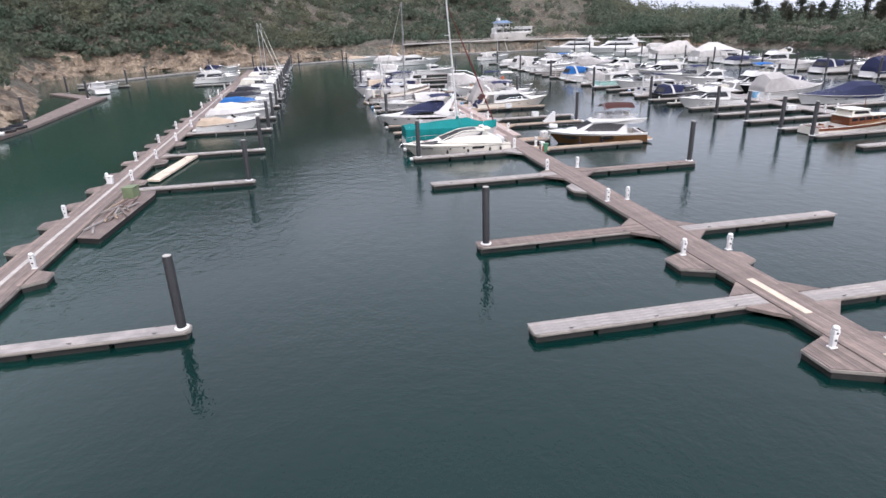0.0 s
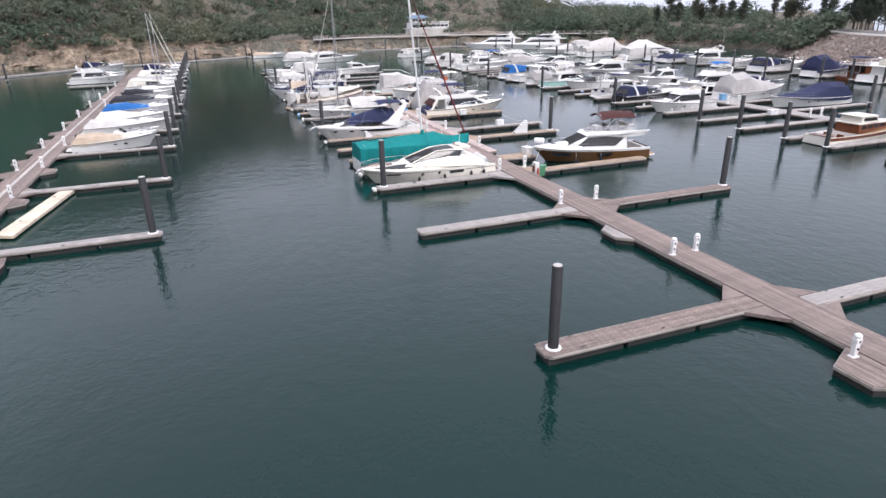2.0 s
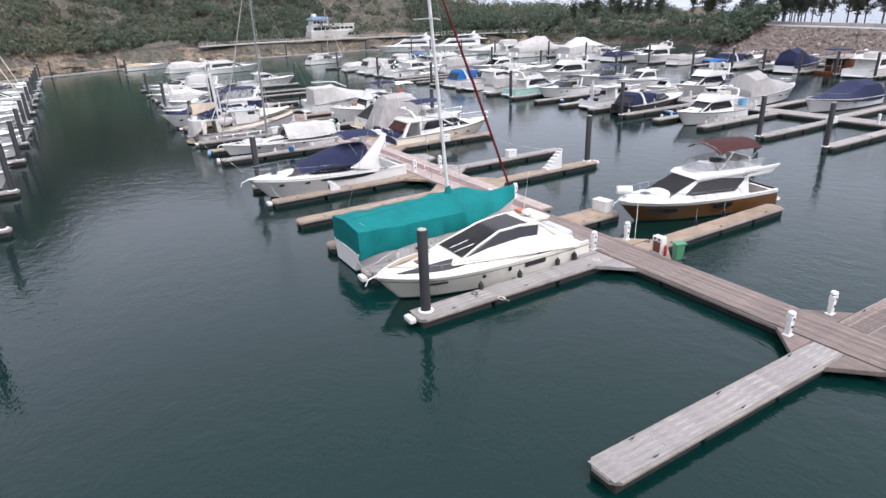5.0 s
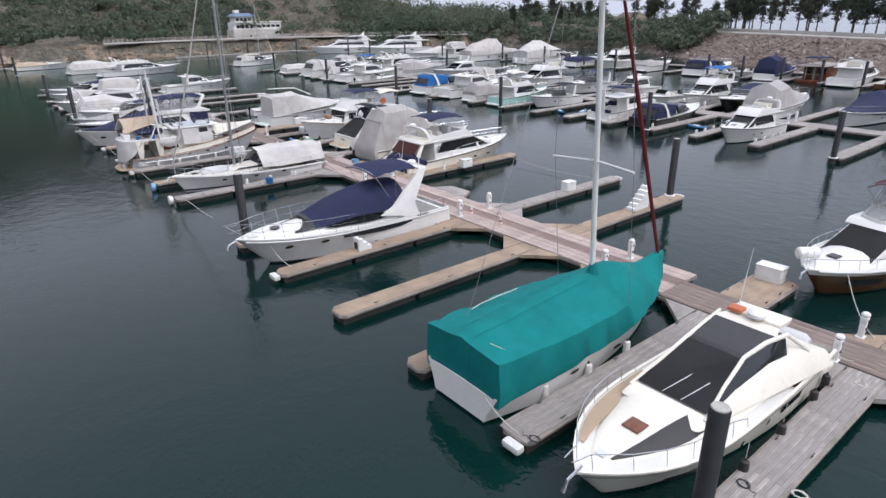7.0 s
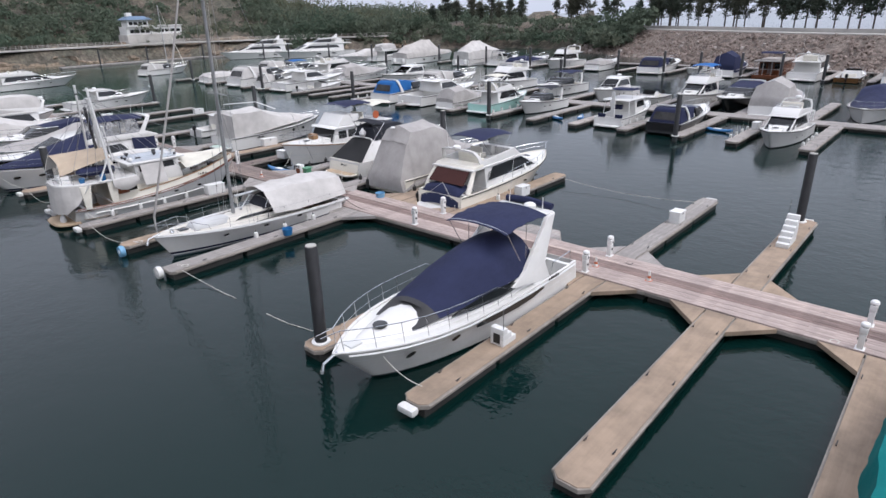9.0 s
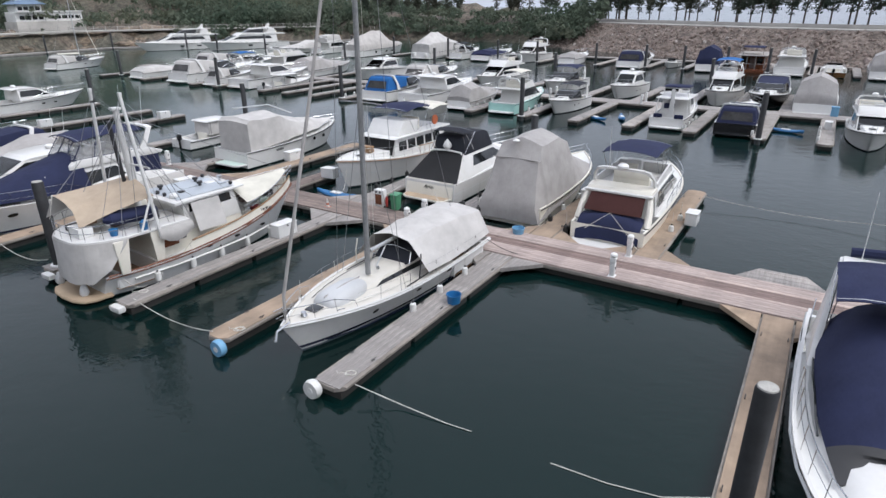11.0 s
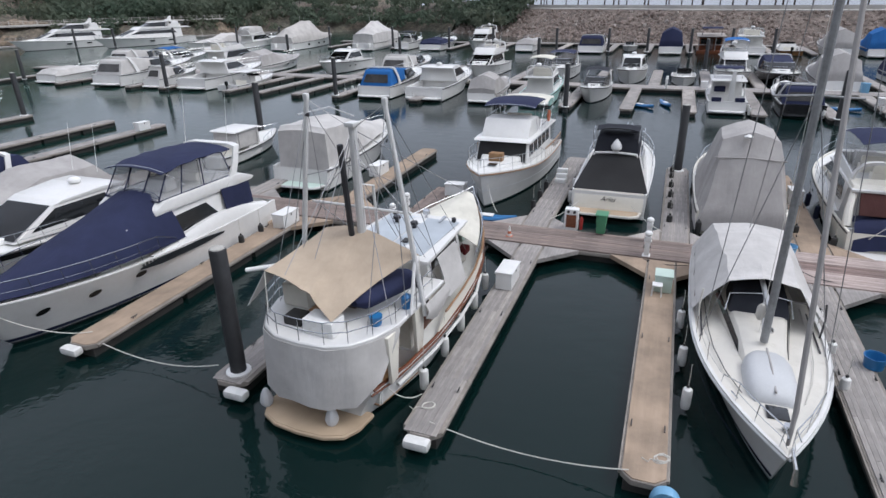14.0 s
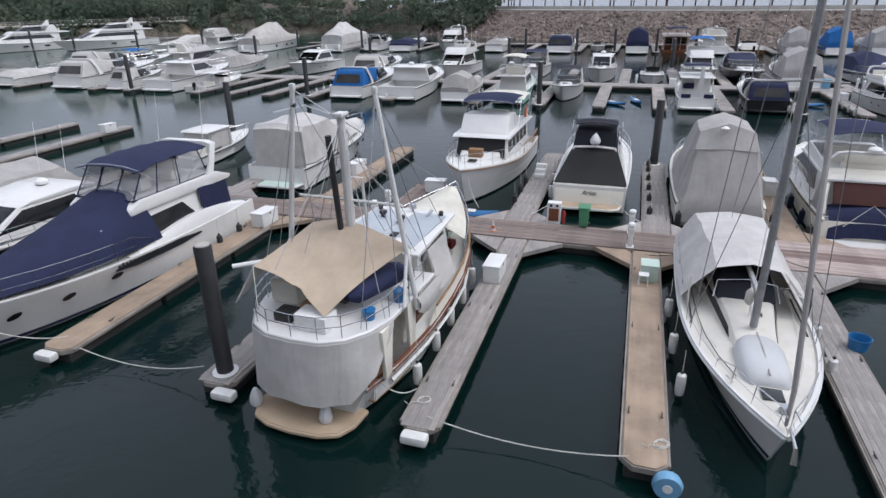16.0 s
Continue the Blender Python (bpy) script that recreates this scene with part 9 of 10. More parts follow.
# pontoon B east side
moor("hard:12", 27.6, 176.8, True)
moor("sail:11:c_sail", 61.1, 227.6, True, turn=8)
moor("can:12:c_lgrey", 59.1, 223.9, True, turn=8)
# pontoon A
moor("low:9:c_beige", -19.2, 98.9, True)
moor("ski:9", -19.4, 103.2, True)
moor("low:11:c_lgrey", -19.6, 110.4, True)
moor("low:10:c_cream", -19.2, 117.3, True)
moor("low:11:c_blue", -19.4, 126.5, True)
moor("low:12:c_black", -19.6, 137.0, True)
moor("low:9:c_black", -18.8, 147.3, True)
moor("sail:11:c_sail", -19.4, 157.0, True)
moor("can:11:c_cream", -19.6, 161.6, True)
moor("sail:11:c_sail", -19.4, 169.4, True)
moor("low:11:c_grey", -19.6, 173.1, True)
moor("hard:12", -19.6, 181.5, True)
moor("low:10:c_cream", -19.6, 193.0, True)
moor("can:12:c_navy", -19.6, 204.0, True)
moor("low:12:c_beige", -19.6, 215.0, True)
moor("flyx:12:c_cream", -33.5, 186.0, True)
moor("low:12:c_black", -35.0, 197.5, True)
moor("can:12:c_navy", -37.0, 224.0, True, turn=22)
# rocky shore
moor("hard:11", -52.5, 167.5, False, turn=-62)
moor("ski:7.5", -60.0, 181.5, True, turn=8)
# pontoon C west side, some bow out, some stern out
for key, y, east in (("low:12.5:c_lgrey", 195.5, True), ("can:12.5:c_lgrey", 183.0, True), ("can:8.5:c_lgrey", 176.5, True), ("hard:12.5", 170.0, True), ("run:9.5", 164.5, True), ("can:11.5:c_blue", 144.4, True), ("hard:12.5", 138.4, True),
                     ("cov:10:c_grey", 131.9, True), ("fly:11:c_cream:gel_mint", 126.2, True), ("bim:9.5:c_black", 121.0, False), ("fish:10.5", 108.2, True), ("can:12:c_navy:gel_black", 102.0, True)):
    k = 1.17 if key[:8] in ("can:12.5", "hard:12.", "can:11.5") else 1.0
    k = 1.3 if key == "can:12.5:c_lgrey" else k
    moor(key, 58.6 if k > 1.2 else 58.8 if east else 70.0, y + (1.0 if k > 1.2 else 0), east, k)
moor("flyx:11.5:c_grey", 67.4, 91.5, False, 0.96)


def classic_launch():
    """Low wooden launch: white topsides, varnished sheer and cabin sides, long white cabin roof."""
    root = thing("classic_launch", "white and varnished wooden launch with a long low cabin", "motor boat")
    L, B = 14.0, 3.7
    sheer, half = hull(root, L, B, 1.0, 1.6, "gel_cream", rake=0.9, full=2.6, rail="varnish", deck="teak", cockpit=(0.4, 4.2), floor="teak", stripe=("varnish", 0.62, 0.99), aft=0.8)
    part("stern_deck", box(0.9, 2.6, 0.06, (0.62, 0, 1.02), 0.02), "varnish", root)
    wc = lin(half(5) - 0.42, 4.2, half(11) - 0.55, 11.0, 1.2, 0.08)
    cab = part("cabin", house([(4.3, 1.1), (11.2, 1.35), (10.6, 1.95), (4.3, 2.1)], wc, 0.05), "varnish", root, "varnished cabin sides")
    for k in range(5):
        x = 4.7 + 1.15 * k
        side_panes(cab, [(x, 1.55), (x + 0.95, 1.55), (x + 0.93, 1.9), (x + 0.02, 1.92)], wc)
    part("cabin_roof", house([(4.1, 2.08), (10.8, 1.93), (10.7, 2.02), (7.5, 2.2), (4.1, 2.2)], lambda x, z: wc(x, 2.0) + 0.06, 0.04), "gel_cream", root)
    wheel = lin(half(5) - 0.55, 4.4, half(7) - 0.6, 7.4, 2.2, 0.12)
    wh = part("wheelhouse", house([(4.6, 2.18), (7.6, 2.16), (7.1, 2.85), (4.8, 2.9)], wheel, 0.05), "gel_cream", root)
    side_panes(wh, [(4.9, 2.4), (7.2, 2.38), (7.0, 2.72), (5.0, 2.76)], wheel)
    slope_pane(wh, (7.6, 2.2), (7.1, 2.82), wheel, "glass", "windscreen", 0.08, panes=3)
    part("wheelhouse_roof", house([(4.3, 2.88), (7.3, 2.83), (7.2, 2.94), (4.3, 3.0)], lambda x, z: wheel(x, 2.9) + 0.1, 0.04), "gel_cream", root)
    for y in (-0.8, 0.8):
        seat(root, 2.6, y, 0.3, 0.8, "varnish")
    part("cockpit_table", box(0.9, 0.7, 0.05, (1.7, 0, 0.95), 0.02), "teak", root)
    bow_rail(root, L, sheer, half, 8.5, h=0.5, mid=False, n=6)
    part("mast", tube([(7.6, 0, 2.1), (7.5, 0, 4.4)], [0.05, 0.03], 6), "varnish", root)
    return root


berth(classic_launch(), 58.2, 65.6, True)
# pontoon C east side
for key, y, east in (("hard:10", 118.3, False), ("ski:7.5", 112.0, False), ("fly:11:c_blue", 106.4, False), ("can:12:c_navy:gel_black", 101.3, False), ("tall:12:c_grey", 96.2, True), ("cov:13:c_navy", 87.0, False), ("bim:11:c_navy", 127.6, False),
                     ("flyx:12:c_grey", 138.2, False), ("can:12:c_lgrey", 149.5, True), ("hard:12", 161.0, False), ("cov:12:c_grey", 173.0, True), ("flyx:14.5:c_grey", 182.0, True), ("bim:11:c_blue", 191.5, True), ("can:12.5:c_lgrey", 199.5, True)):
    L = float(key.split(":")[1]) * 1.12
    moor(key, 74.6 if east else 74.8 + L, y, east, 1.12)
# berths below the sea wall and the large yachts at the head of the basin
for key, x, y, east, turn in (("super:30", 134, 236.0, False, -8), ("super:27", 121, 249.0, False, -12), ("cov:17:c_lgrey", 126, 214.0, False, 0), ("flyt:15:c_lgrey", 116, 206.0, True, 0),
                              ("low:13:c_navy", 120, 160.3, True, 0), ("bim:9:c_black", 121, 167.0, True, 0), ("flyx:12:c_grey", 133, 151.0, False, 0), ("low:10:c_grey", 121, 141.0, True, 0), ("can:13:c_navy", 120, 128.3, True, 0), ("ski:7.5", 129, 121.8, False, 0), ("tall:11:c_navy", 120, 114.3, True, 0),
                              ("house:11", 120.5, 107.6, True, 0), ("flyx:13:c_navy", 120, 101.4, True, 0), ("ski:9.5:c_grey:gel_brown", 121, 95.0, True, 0), ("tall:12:c_grey", 120, 88.0, True, 0), ("tall:11:c_blue", 120, 82.3, True, 0), ("tall:12:c_grey", 120, 75.5, True, 0)):
    k = 1.17 if x in (120, 121, 133) and key[:5] != "super" else 0.88 if key[:5] == "super" else 1.0
    moor(key, x - (4 if k > 1 else 2), y, east, k, turn)
ty = tent_yacht("large white yacht under a beige-grey hipped tent", 21.0, 5.6, "c_tent", 5.7, 2.9, hip=0.4)[0]
berth(ty, 110.5, 192.0, True)
ty = tent_yacht("tall yacht shrouded in pale grey canvas to the waterline", 18.5, 5.2, "c_lgrey", 5.7, 3.4, hip=0.24, skirt=1.0)[0]
berth(ty, 114.0, 174.5, True)


# ---- things on the pontoons ----
def dock_box(x, y, sx=1.2, sy=0.6, h=0.62, mat="plastic", turn=0.0, label="white plastic dock locker with a sloping lid", z=DZ):
    root = thing("dock_locker", label, "dock locker", "dock lockers", m=pose(x, y, z, 0, 0, turn))
    part("body", box(sx, sy, h, (0, 0, 0.0), 0.025), mat, root)
    part("lid", house([(-sx / 2 - 0.03, h), (sx / 2 + 0.03, h), (sx / 2 + 0.03, h + 0.05), (-sx / 2 - 0.03, h + 0.09)], lambda a, b: sy / 2 + 0.03, 0.02), mat, root)
    part("latch", box(0.08, 0.02, 0.1, (0, -sy / 2 - 0.012, h - 0.1), 0.004), "dark_metal", root)
    return root


def wheelie_bin(x, y, turn=0.0):
    root = thing("wheelie_bin", "green plastic wheelie bin standing on the pontoon", "bin", "wheelie bins", m=pose(x, y, DZ, 0, 0, turn))
    own = box(0.5, 0.46, 0.86, (0, 0, 0.1), 0.03)
    for v in own.verts:
        k = 0.8 + 0.2 * (v.co.z / 0.96)
        v.co.x *= k
        v.co.y *= k
    part("body", own, "plastic_green", root)
    part("lid", house([(-0.32, 0.97), (0.3, 0.97), (0.28, 1.03), (-0.3, 1.06)], lambda a, b: 0.28, 0.02), "plastic_green", root)
    for s in (-1, 1):
        part("wheel", tube([(-0.22, s * 0.2, 0.1), (-0.22, s * 0.27, 0.1)], 0.1, 12), "rubber", root)
    part("handle", tube([(-0.33, -0.22, 0.95), (-0.36, 0, 0.95), (-0.33, 0.22, 0.95)], 0.018, 6), "plastic_green", root)


def fire_point(x, y, turn=0.0):
    root = thing("fire_point", "white fire cabinet with dark red front on the pontoon", "fire cabinet", "fire points", m=pose(x, y, DZ, 0, 0, turn))
    part("cabinet", box(0.4, 0.62, 1.0, (0, 0, 0), 0.02), "plastic", root)
    part("front_panel", box(0.02, 0.46, 0.62, (-0.212, 0, 0.12), 0.004), "varnish", root, "dark red front panel")
    for s in (-1, 1):
        part("lamp", tube([(-0.2, s * 0.14, 0.88), (-0.24, s * 0.14, 0.88)], 0.07, 10), "dark_metal", root)
    part("extinguisher", lathe([(0.08, 0), (0.085, 0.5), (0.03, 0.62)], 10, c=(0.0, -0.45, 0)), "plastic_red", root, "red fire extinguisher beside the cabinet")


def cone(x, y):
    root = thing("traffic_cone", "small faded orange and white traffic cone", "traffic cone", "traffic cones", m=pose(x, y, DZ))
    part("base", box(0.3, 0.3, 0.04, (0, 0, 0), 0.01), "plastic_orange", root)
    part("body", lathe([(0.11, 0.04), (0.03, 0.5)], 12), "fender", root)
    part("band", lathe([(0.092, 0.16), (0.07, 0.28)], 12), "plastic_orange", root, "faded orange band")


def boarding_steps(x, y, turn=0.0, n=3):
    root = thing("boarding_steps", "white moulded boarding steps on the finger pontoon", "steps", "boarding steps", m=pose(x, y, DZ, 0, 0, turn))
    w, d, h = 0.6, 0.28, 0.24
    for k in range(n):
        part("step", box(d * (n - k), w, h, (d * k / 2, 0, h * k), 0.025), "plastic", root)
    # dark plate in place of the side opening's shade
    part("opening_plate", box(0.02, 0.3, 0.4, (n * d / 2 + 0.012, 0, 0.1), 0.004), "rubber", root, "dark plate standing in for the shaded side opening")
    bm = tube([(n * d / 2 - 0.05, 0.26, h * n), (n * d / 2 - 0.05, 0.26, h * n + 0.8)], 0.015, 5)
    part("handrail", bm, "steel", root)


def bucket(x, y, mat="plastic_blue", r=0.3, h=0.38, label="blue plastic tub on the pontoon"):
    bm = lathe([(r * 0.85, 0), (r, h), (r * 1.06, h), (r * 1.06, h - 0.03), (r * 0.95, h - 0.03), (r * 0.8, 0.05)], 18)
    single("tub", bm, mat, label, "tub", "tubs", m=pose(x, y, DZ))


def tip_fender(x, y, mat="plastic_lblue", label="light blue round bumper wheel at the pontoon tip", z=0.3):
    root = thing("pontoon_bumper", label, "pontoon bumper", "dock bumpers", m=pose(x, y, z, 0, 90, 0))
    part("tyre", lathe([(0.12, -0.13), (0.3, -0.13), (0.34, 0), (0.3, 0.13), (0.12, 0.13)], 18), mat, root)
    part("hub", lathe([(0.11, -0.15), (0.11, 0.15)], 12), "plastic", root)


def tip_bumper(x, y, turn=0.0):
    bm = box(0.34, 0.7, 0.26, (0, 0, 0), 0.09)
    single("tip_bumper", bm, "fender", "white rubber bumper block on the pontoon tip", "dock bumper", "dock bumpers", m=pose(x, y, 0.2, 0, 0, turn))


def fender_prototype(label, mat):
    root = thing("fender", label, "fender", "boat fenders")
    part("body", lathe([(0.04, -0.36), (0.12, -0.31), (0.135, -0.2), (0.135, 0.2), (0.12, 0.31), (0.04, 0.36)], 12), mat, root)
    part("eye", lathe([(0.035, 0.36), (0.05, 0.4), (0.03, 0.44)], 8), "rubber", root)
    part("line", tube([(0, 0, 0.43), (0.02, 0, 0.8), (0, 0, 1.1)], 0.01, 4), "rope", root)
    return root


def rope(pts, name="mooring_line", label="pale mooring rope sagging between pontoon and boat", r=0.016, mat="rope", cat="rope"):
    single(name, tube(pts, r, 5), mat, label, cat, "mooring lines", smooth=60)


def coil(x, y, mat="rope", r=0.2, label="coil of pale rope on the pontoon"):
    """A loosely dropped rope: uneven loops that cross each other, and a loose end."""
    rng = random.Random(int(x * 31 + y * 17))
    pts = []
    cx = cy = 0.0
    for k in range(60):
        a = k * 0.46
        rr = r * (0.5 + 0.45 * math.sin(k * 0.23 + x) ** 2 + 0.15 * rng.random())
        cx += rng.uniform(-0.01, 0.01)
        cy += rng.uniform(-0.01, 0.01)
        pts.append((cx + rr * math.cos(a), cy + rr * math.sin(a) * 0.75, 0.012 + 0.035 * rng.random() * (k / 60)))
    pts += [(cx + r * (1.2 + 0.4 * q), cy + 0.1 * math.sin(q * 2), 0.012) for q in range(3)]
    single("rope_coil", tube(pts, 0.011, 5), mat, label, "rope", "rope coils", m=pose(x, y, DZ, 0, 0, (x * 50) % 360))


for x, y, t in ((23.3, 64.9, 160), (23.75, 115.4, 180)):
    wheelie_bin(x, y, t)
fire_point(23.35, 66.2, 0)
fire_point(24.11, 116.8, 0)
for x, y in ((22.3, 87.8), (22.3, 90.5), (22.2, 119.3)):
    cone(x, y)
dock_box(27.28, 123.68, 1.1, 0.6, turn=90)
dock_box(17.59, 118.17, 1.3, 0.62)
dock_box(18.95, 112.55, 0.75, 0.6, 0.6, "plastic_mint", label="pale green dock locker on a tan finger pontoon")
dock_box(20.39, 130.08, 1.3, 0.65)
dock_box(31.36, 106.5, 1.0, 0.6, 0.7)
dock_box(29.82, 129.64, 1.5, 0.65)
dock_box(31.31, 89.97, 0.95, 0.62)
dock_box(30.39, 100.28, 1.0, 0.6)
dock_box(26.41, 73.48, 1.2, 0.7, 0.7, turn=90)
dock_box(26.9, 161, 1.2, 0.6)
dock_box(36, 155, 1.2, 0.6)
dock_box(64.7, 94.6, 1.3, 0.6)
dock_box(68.2, 80.4, 1.4, 0.6, label="white dock locker on a far finger pontoon")
dock_box(72.7, 109.8, 0.9, 0.7)
dock_box(72.9, 94.2, 0.9, 0.7, 0.9, "plastic_lblue", label="pale blue tank on the far main pontoon")
dock_box(68.7, 139.2, 1.0, 0.6)
boarding_steps(13.64, 89.87, 180, 3)
boarding_steps(31.25, 84.13, 0, 6)
boarding_steps(31.52, 118.59, 0, 3)
bucket(15.61, 106.58)
bucket(24.05, 107.71, "plastic_lblue", 0.32, 0.34, "light blue tub on the main pontoon")
tip_fender(8.5, 112.15)
tip_fender(8.45, 107.55, "fender", "white round bumper wheel at the pontoon tip")
for x, y in ((8.32, 118.1), (8.5, 123.8), (8.4, 89.9), (8.55, 73.2), (8.45, 67.7), (8.62, 130.4), (36.4, 84.15), (37.3, 89.95)):
    tip_bumper(x, y, 0)
for x, y, m_ in ((12.15, 67.8, "rope_dark"), (12.94, 66.67, "rope"), (19.86, 67.5, "rope"), (24.23, 67.7, "rope_dark"), (9.53, 106.93, "rope"), (9.12, 72.91, "rope_dark"), (21.37, 80.22, "rope"), (23.63, 89.36, "rope_dark"), (9.61, 118.33, "rope"), (9.52, 112.36, "rope")):
    coil(x, y, m_, 0.22, "coil of pale rope on the pontoon" if m_ == "rope" else "dark coiled hose on the pontoon")

# white stool on the tan finger
st = thing("stool", "small white plastic stool on a tan pontoon", "stool", m=pose(18.35, 112.75, DZ))
part("seat", box(0.36, 0.36, 0.04, (0, 0, 0.4), 0.015), "plastic", st)
for sx in (-1, 1):
    for sy in (-1, 1):
        part("leg", tube([(sx * 0.17, sy * 0.17, 0), (sx * 0.13, sy * 0.13, 0.4)], 0.022, 6), "plastic", st)

# fenders hung on the boats and along finger edges
fw = fender_prototype("white cylindrical fender hanging on a line", "fender")
fn = fender_prototype("black cylindrical fender hanging on a line", "rubber")
fb_ = fender_prototype("navy socked fender hanging on a line", "fender_navy")
WHITE = [(10.74, 118.87), (12.57, 118.9), (14.2, 118.92), (15.81, 118.95), (17.43, 119.02), (12.27, 111.72), (14.44, 111.83), (16.79, 111.89), (14.19, 107.6), (16.12, 107.57), (18.23, 107.58), (28.94, 117.61), (31.37, 117.77), (11.21, 74.29), (13.36, 74.12), (15.79, 74.18), (29.04, 107.16), (31.66, 107.18), (28.54, 100.97), (30.59, 100.94)]
DARK = [(12.72, 68.14), (15.17, 68.16), (17.8, 68.24), (19.12, 68.35), (28.99, 111.21), (31.08, 111.22), (33.15, 111.19), (28.57, 112.49), (30.47, 112.5), (32.36, 112.51), (34.25, 112.52), (19.19, 130.71), (17.76, 130.72)]
WHITE += [(x, y) for y in (89.0, 95.2, 100.4, 106.3, 123.5, 130.1, 139.5, 148.9, 173.7, 179.2) for x in (58.4, 60.2, 62.0, 63.8)]
DARK += [(x, y) for x, y in ((26.04, 111.19), (27.47, 111.2), (34.76, 111.2), (35.69, 111.2), (26.47, 112.48), (35.56, 112.52), (25.69, 105.73), (26.78, 107.05), (33.53, 107.1), (35.02, 107.11), (26.76, 119.19), (28.52, 119.21), (30.28, 119.23))]
NAVY = [(27.86, 105.6), (30.11, 105.62), (32.17, 105.69), (28.79, 67.91), (31.64, 67.96)]
for proto_, spots_ in ((fw, WHITE), (fn, DARK), (fb_, NAVY)):
    for k, (x, y) in enumerate(spots_):
        m = pose(x, y, 0.48, 0, 0, 37 * k)
        if k == 0:
            proto_.matrix_basis = m
        else:
            copy_thing(proto_, m)

# mooring lines
rope(sag((8.99, 118.01, 0.52), (8.94, 112.99, 0.52), 0.3))
rope(sag((9.06, 129.47, 0.52), (9.09, 124.84, 0.7), 0.35))
rope([(9.12, 106.34, 0.52), (9.47, 104.8, 0.12), (9.54, 103.25, 0.03), (9.62, 102.38, 0.02)], label="pale mooring rope trailing into the water")
rope([(9.63, 99.88, 0.015), (9.7, 98.35, 0.02), (9.96, 97.01, 0.02), (10.11, 95.91, 0.45)], label="pale mooring rope trailing into the water")
rope(sag((35.79, 100.46, 0.55), (35.61, 90.37, 0.55), 0.3))
rope(sag((9.5, 130.42, 0.52), (7.86, 132.99, 1.8), 0.35))
rope(sag((10.02, 118.64, 0.52), (9.42, 119.45, 1.0), 0.25, 6))
rope(sag((9.44, 90.23, 0.52), (9.1, 92.31, 1.7), 0.3))
rope(sag((26.21, 70.32, 1.9), (23.82, 68.3, 0.55), 0.35))
rope(sag((8.94, 73.29, 0.52), (8.79, 74.8, 1.2), 0.15, 6))
rope(sag((27.2, 121.95, 1.9), (25.24, 120.73, 0.52), 0.35))
rope(sag((21.11, 107.99, 1.1), (21.62, 105.84, 0.52), 0.2, 6), mat="rope_dark", label="dark mooring rope from stern to pontoon")
rope(sag((20.74, 110.91, 1.1), (21.48, 113.39, 0.52), 0.25, 6), mat="rope_dark", label="dark mooring rope from stern to pontoon")
for y0, y1 in ((69.0, 68.2), (72.0, 73.1), (91.0, 90.3), (94.1, 94.9), (102.9, 101.7), (114.3, 112.8), (116.8, 118.0)):
    x = 20.4 if y0 < 100 else 26.2
    rope(sag((x, y0, 1.2), (x + (0.9 if y0 < 100 else -1.3), y1, 0.54), 0.12, 6))

# blue kayak moored at the corner
kay = bmesh.new()
rows = []
for i in range(13):
    u = i / 12
    w = 0.36 * math.sin(math.pi * min(0.99, max(0.01, u))) ** 0.7
    rows.append([(-1.6 + 3.2 * u, w * math.cos(a), 0.1 + 0.16 * math.sin(a) + 0.12 * abs(u - 0.5) ** 2 * 4) for a in [2 * math.pi * k / 10 for k in range(10)]])
kroot = thing("kayak", "blue plastic kayak afloat beside the pontoon", "kayak", m=pose(25.2, 121.3, 0.05, 0, 0, 92))
part("hull", grid(rows, close=True), "plastic_blue", kroot)
part("seat_well", box(0.8, 0.4, 0.06, (0, 0, 0.24), 0.03), "plastic", kroot, "white seat well")
for x, y, t in ((61.0, 116.0, 60), (62.6, 113.6, 20), (63.5, 98.0, 80)):
    k2 = copy_thing(kroot, pose(x, y, 0.05, 0, 0, t))

# work float beside pontoon A, with a faded green box and timber
wf_ = thing("work_float", "weathered work float with planks beside the main pontoon", "pontoon")
part("hull", prism([(-20.05, 49.2), (-18.3, 48.4), (-17.1, 60.4), (-17.3, 61.8), (-20.0, 61.8)], -0.3, 0.38, 0.04), "float", wf_)
part("deck", prism([(-20.05, 49.1), (-18.2, 48.3), (-17.0, 60.4), (-17.2, 61.9), (-20.05, 61.9)], 0.384, 0.44, 0.015), "plank_brown", wf_)
dock_box(-18.9, 60.2, 1.3, 1.0, 0.95, "green_box", 80, "faded green metal box on the work float", 0.44)
rngp = random.Random(3)
tp = thing("timber_pile", "heap of loose weathered timbers on the work float", "timber")
for k in range(26):
    part("timber", box(rngp.uniform(1.5, 3.4), 0.16, 0.1, (0, 0, 0), 0.01), ("plank_brown", "plank_grey", "plank_dark", "tan")[k % 4], tp, m=pose(rngp.uniform(-19.5, -18.2), rngp.uniform(50.8, 58.6), 0.445 + 0.1 * (k // 9), 0, 0, rngp.uniform(60, 115)))
ra = thing("raft_strip", "long cream floating board tied beside the pontoon", "float")
part("board", prism([(-19.3, 67.4), (-18.0, 66.8), (-15.9, 79.6), (-17.1, 79.9)], 0.1, 0.36, 0.04), "tan_new", ra)
for x, y in ((-18.3, 70.2), (-17.2, 76.6)):
    cleat(ra, x, y, 0.36)
dock_box(-22.3, 66.0, 0.5, 0.5, 0.75, label="white service cabinet on the pontoon")

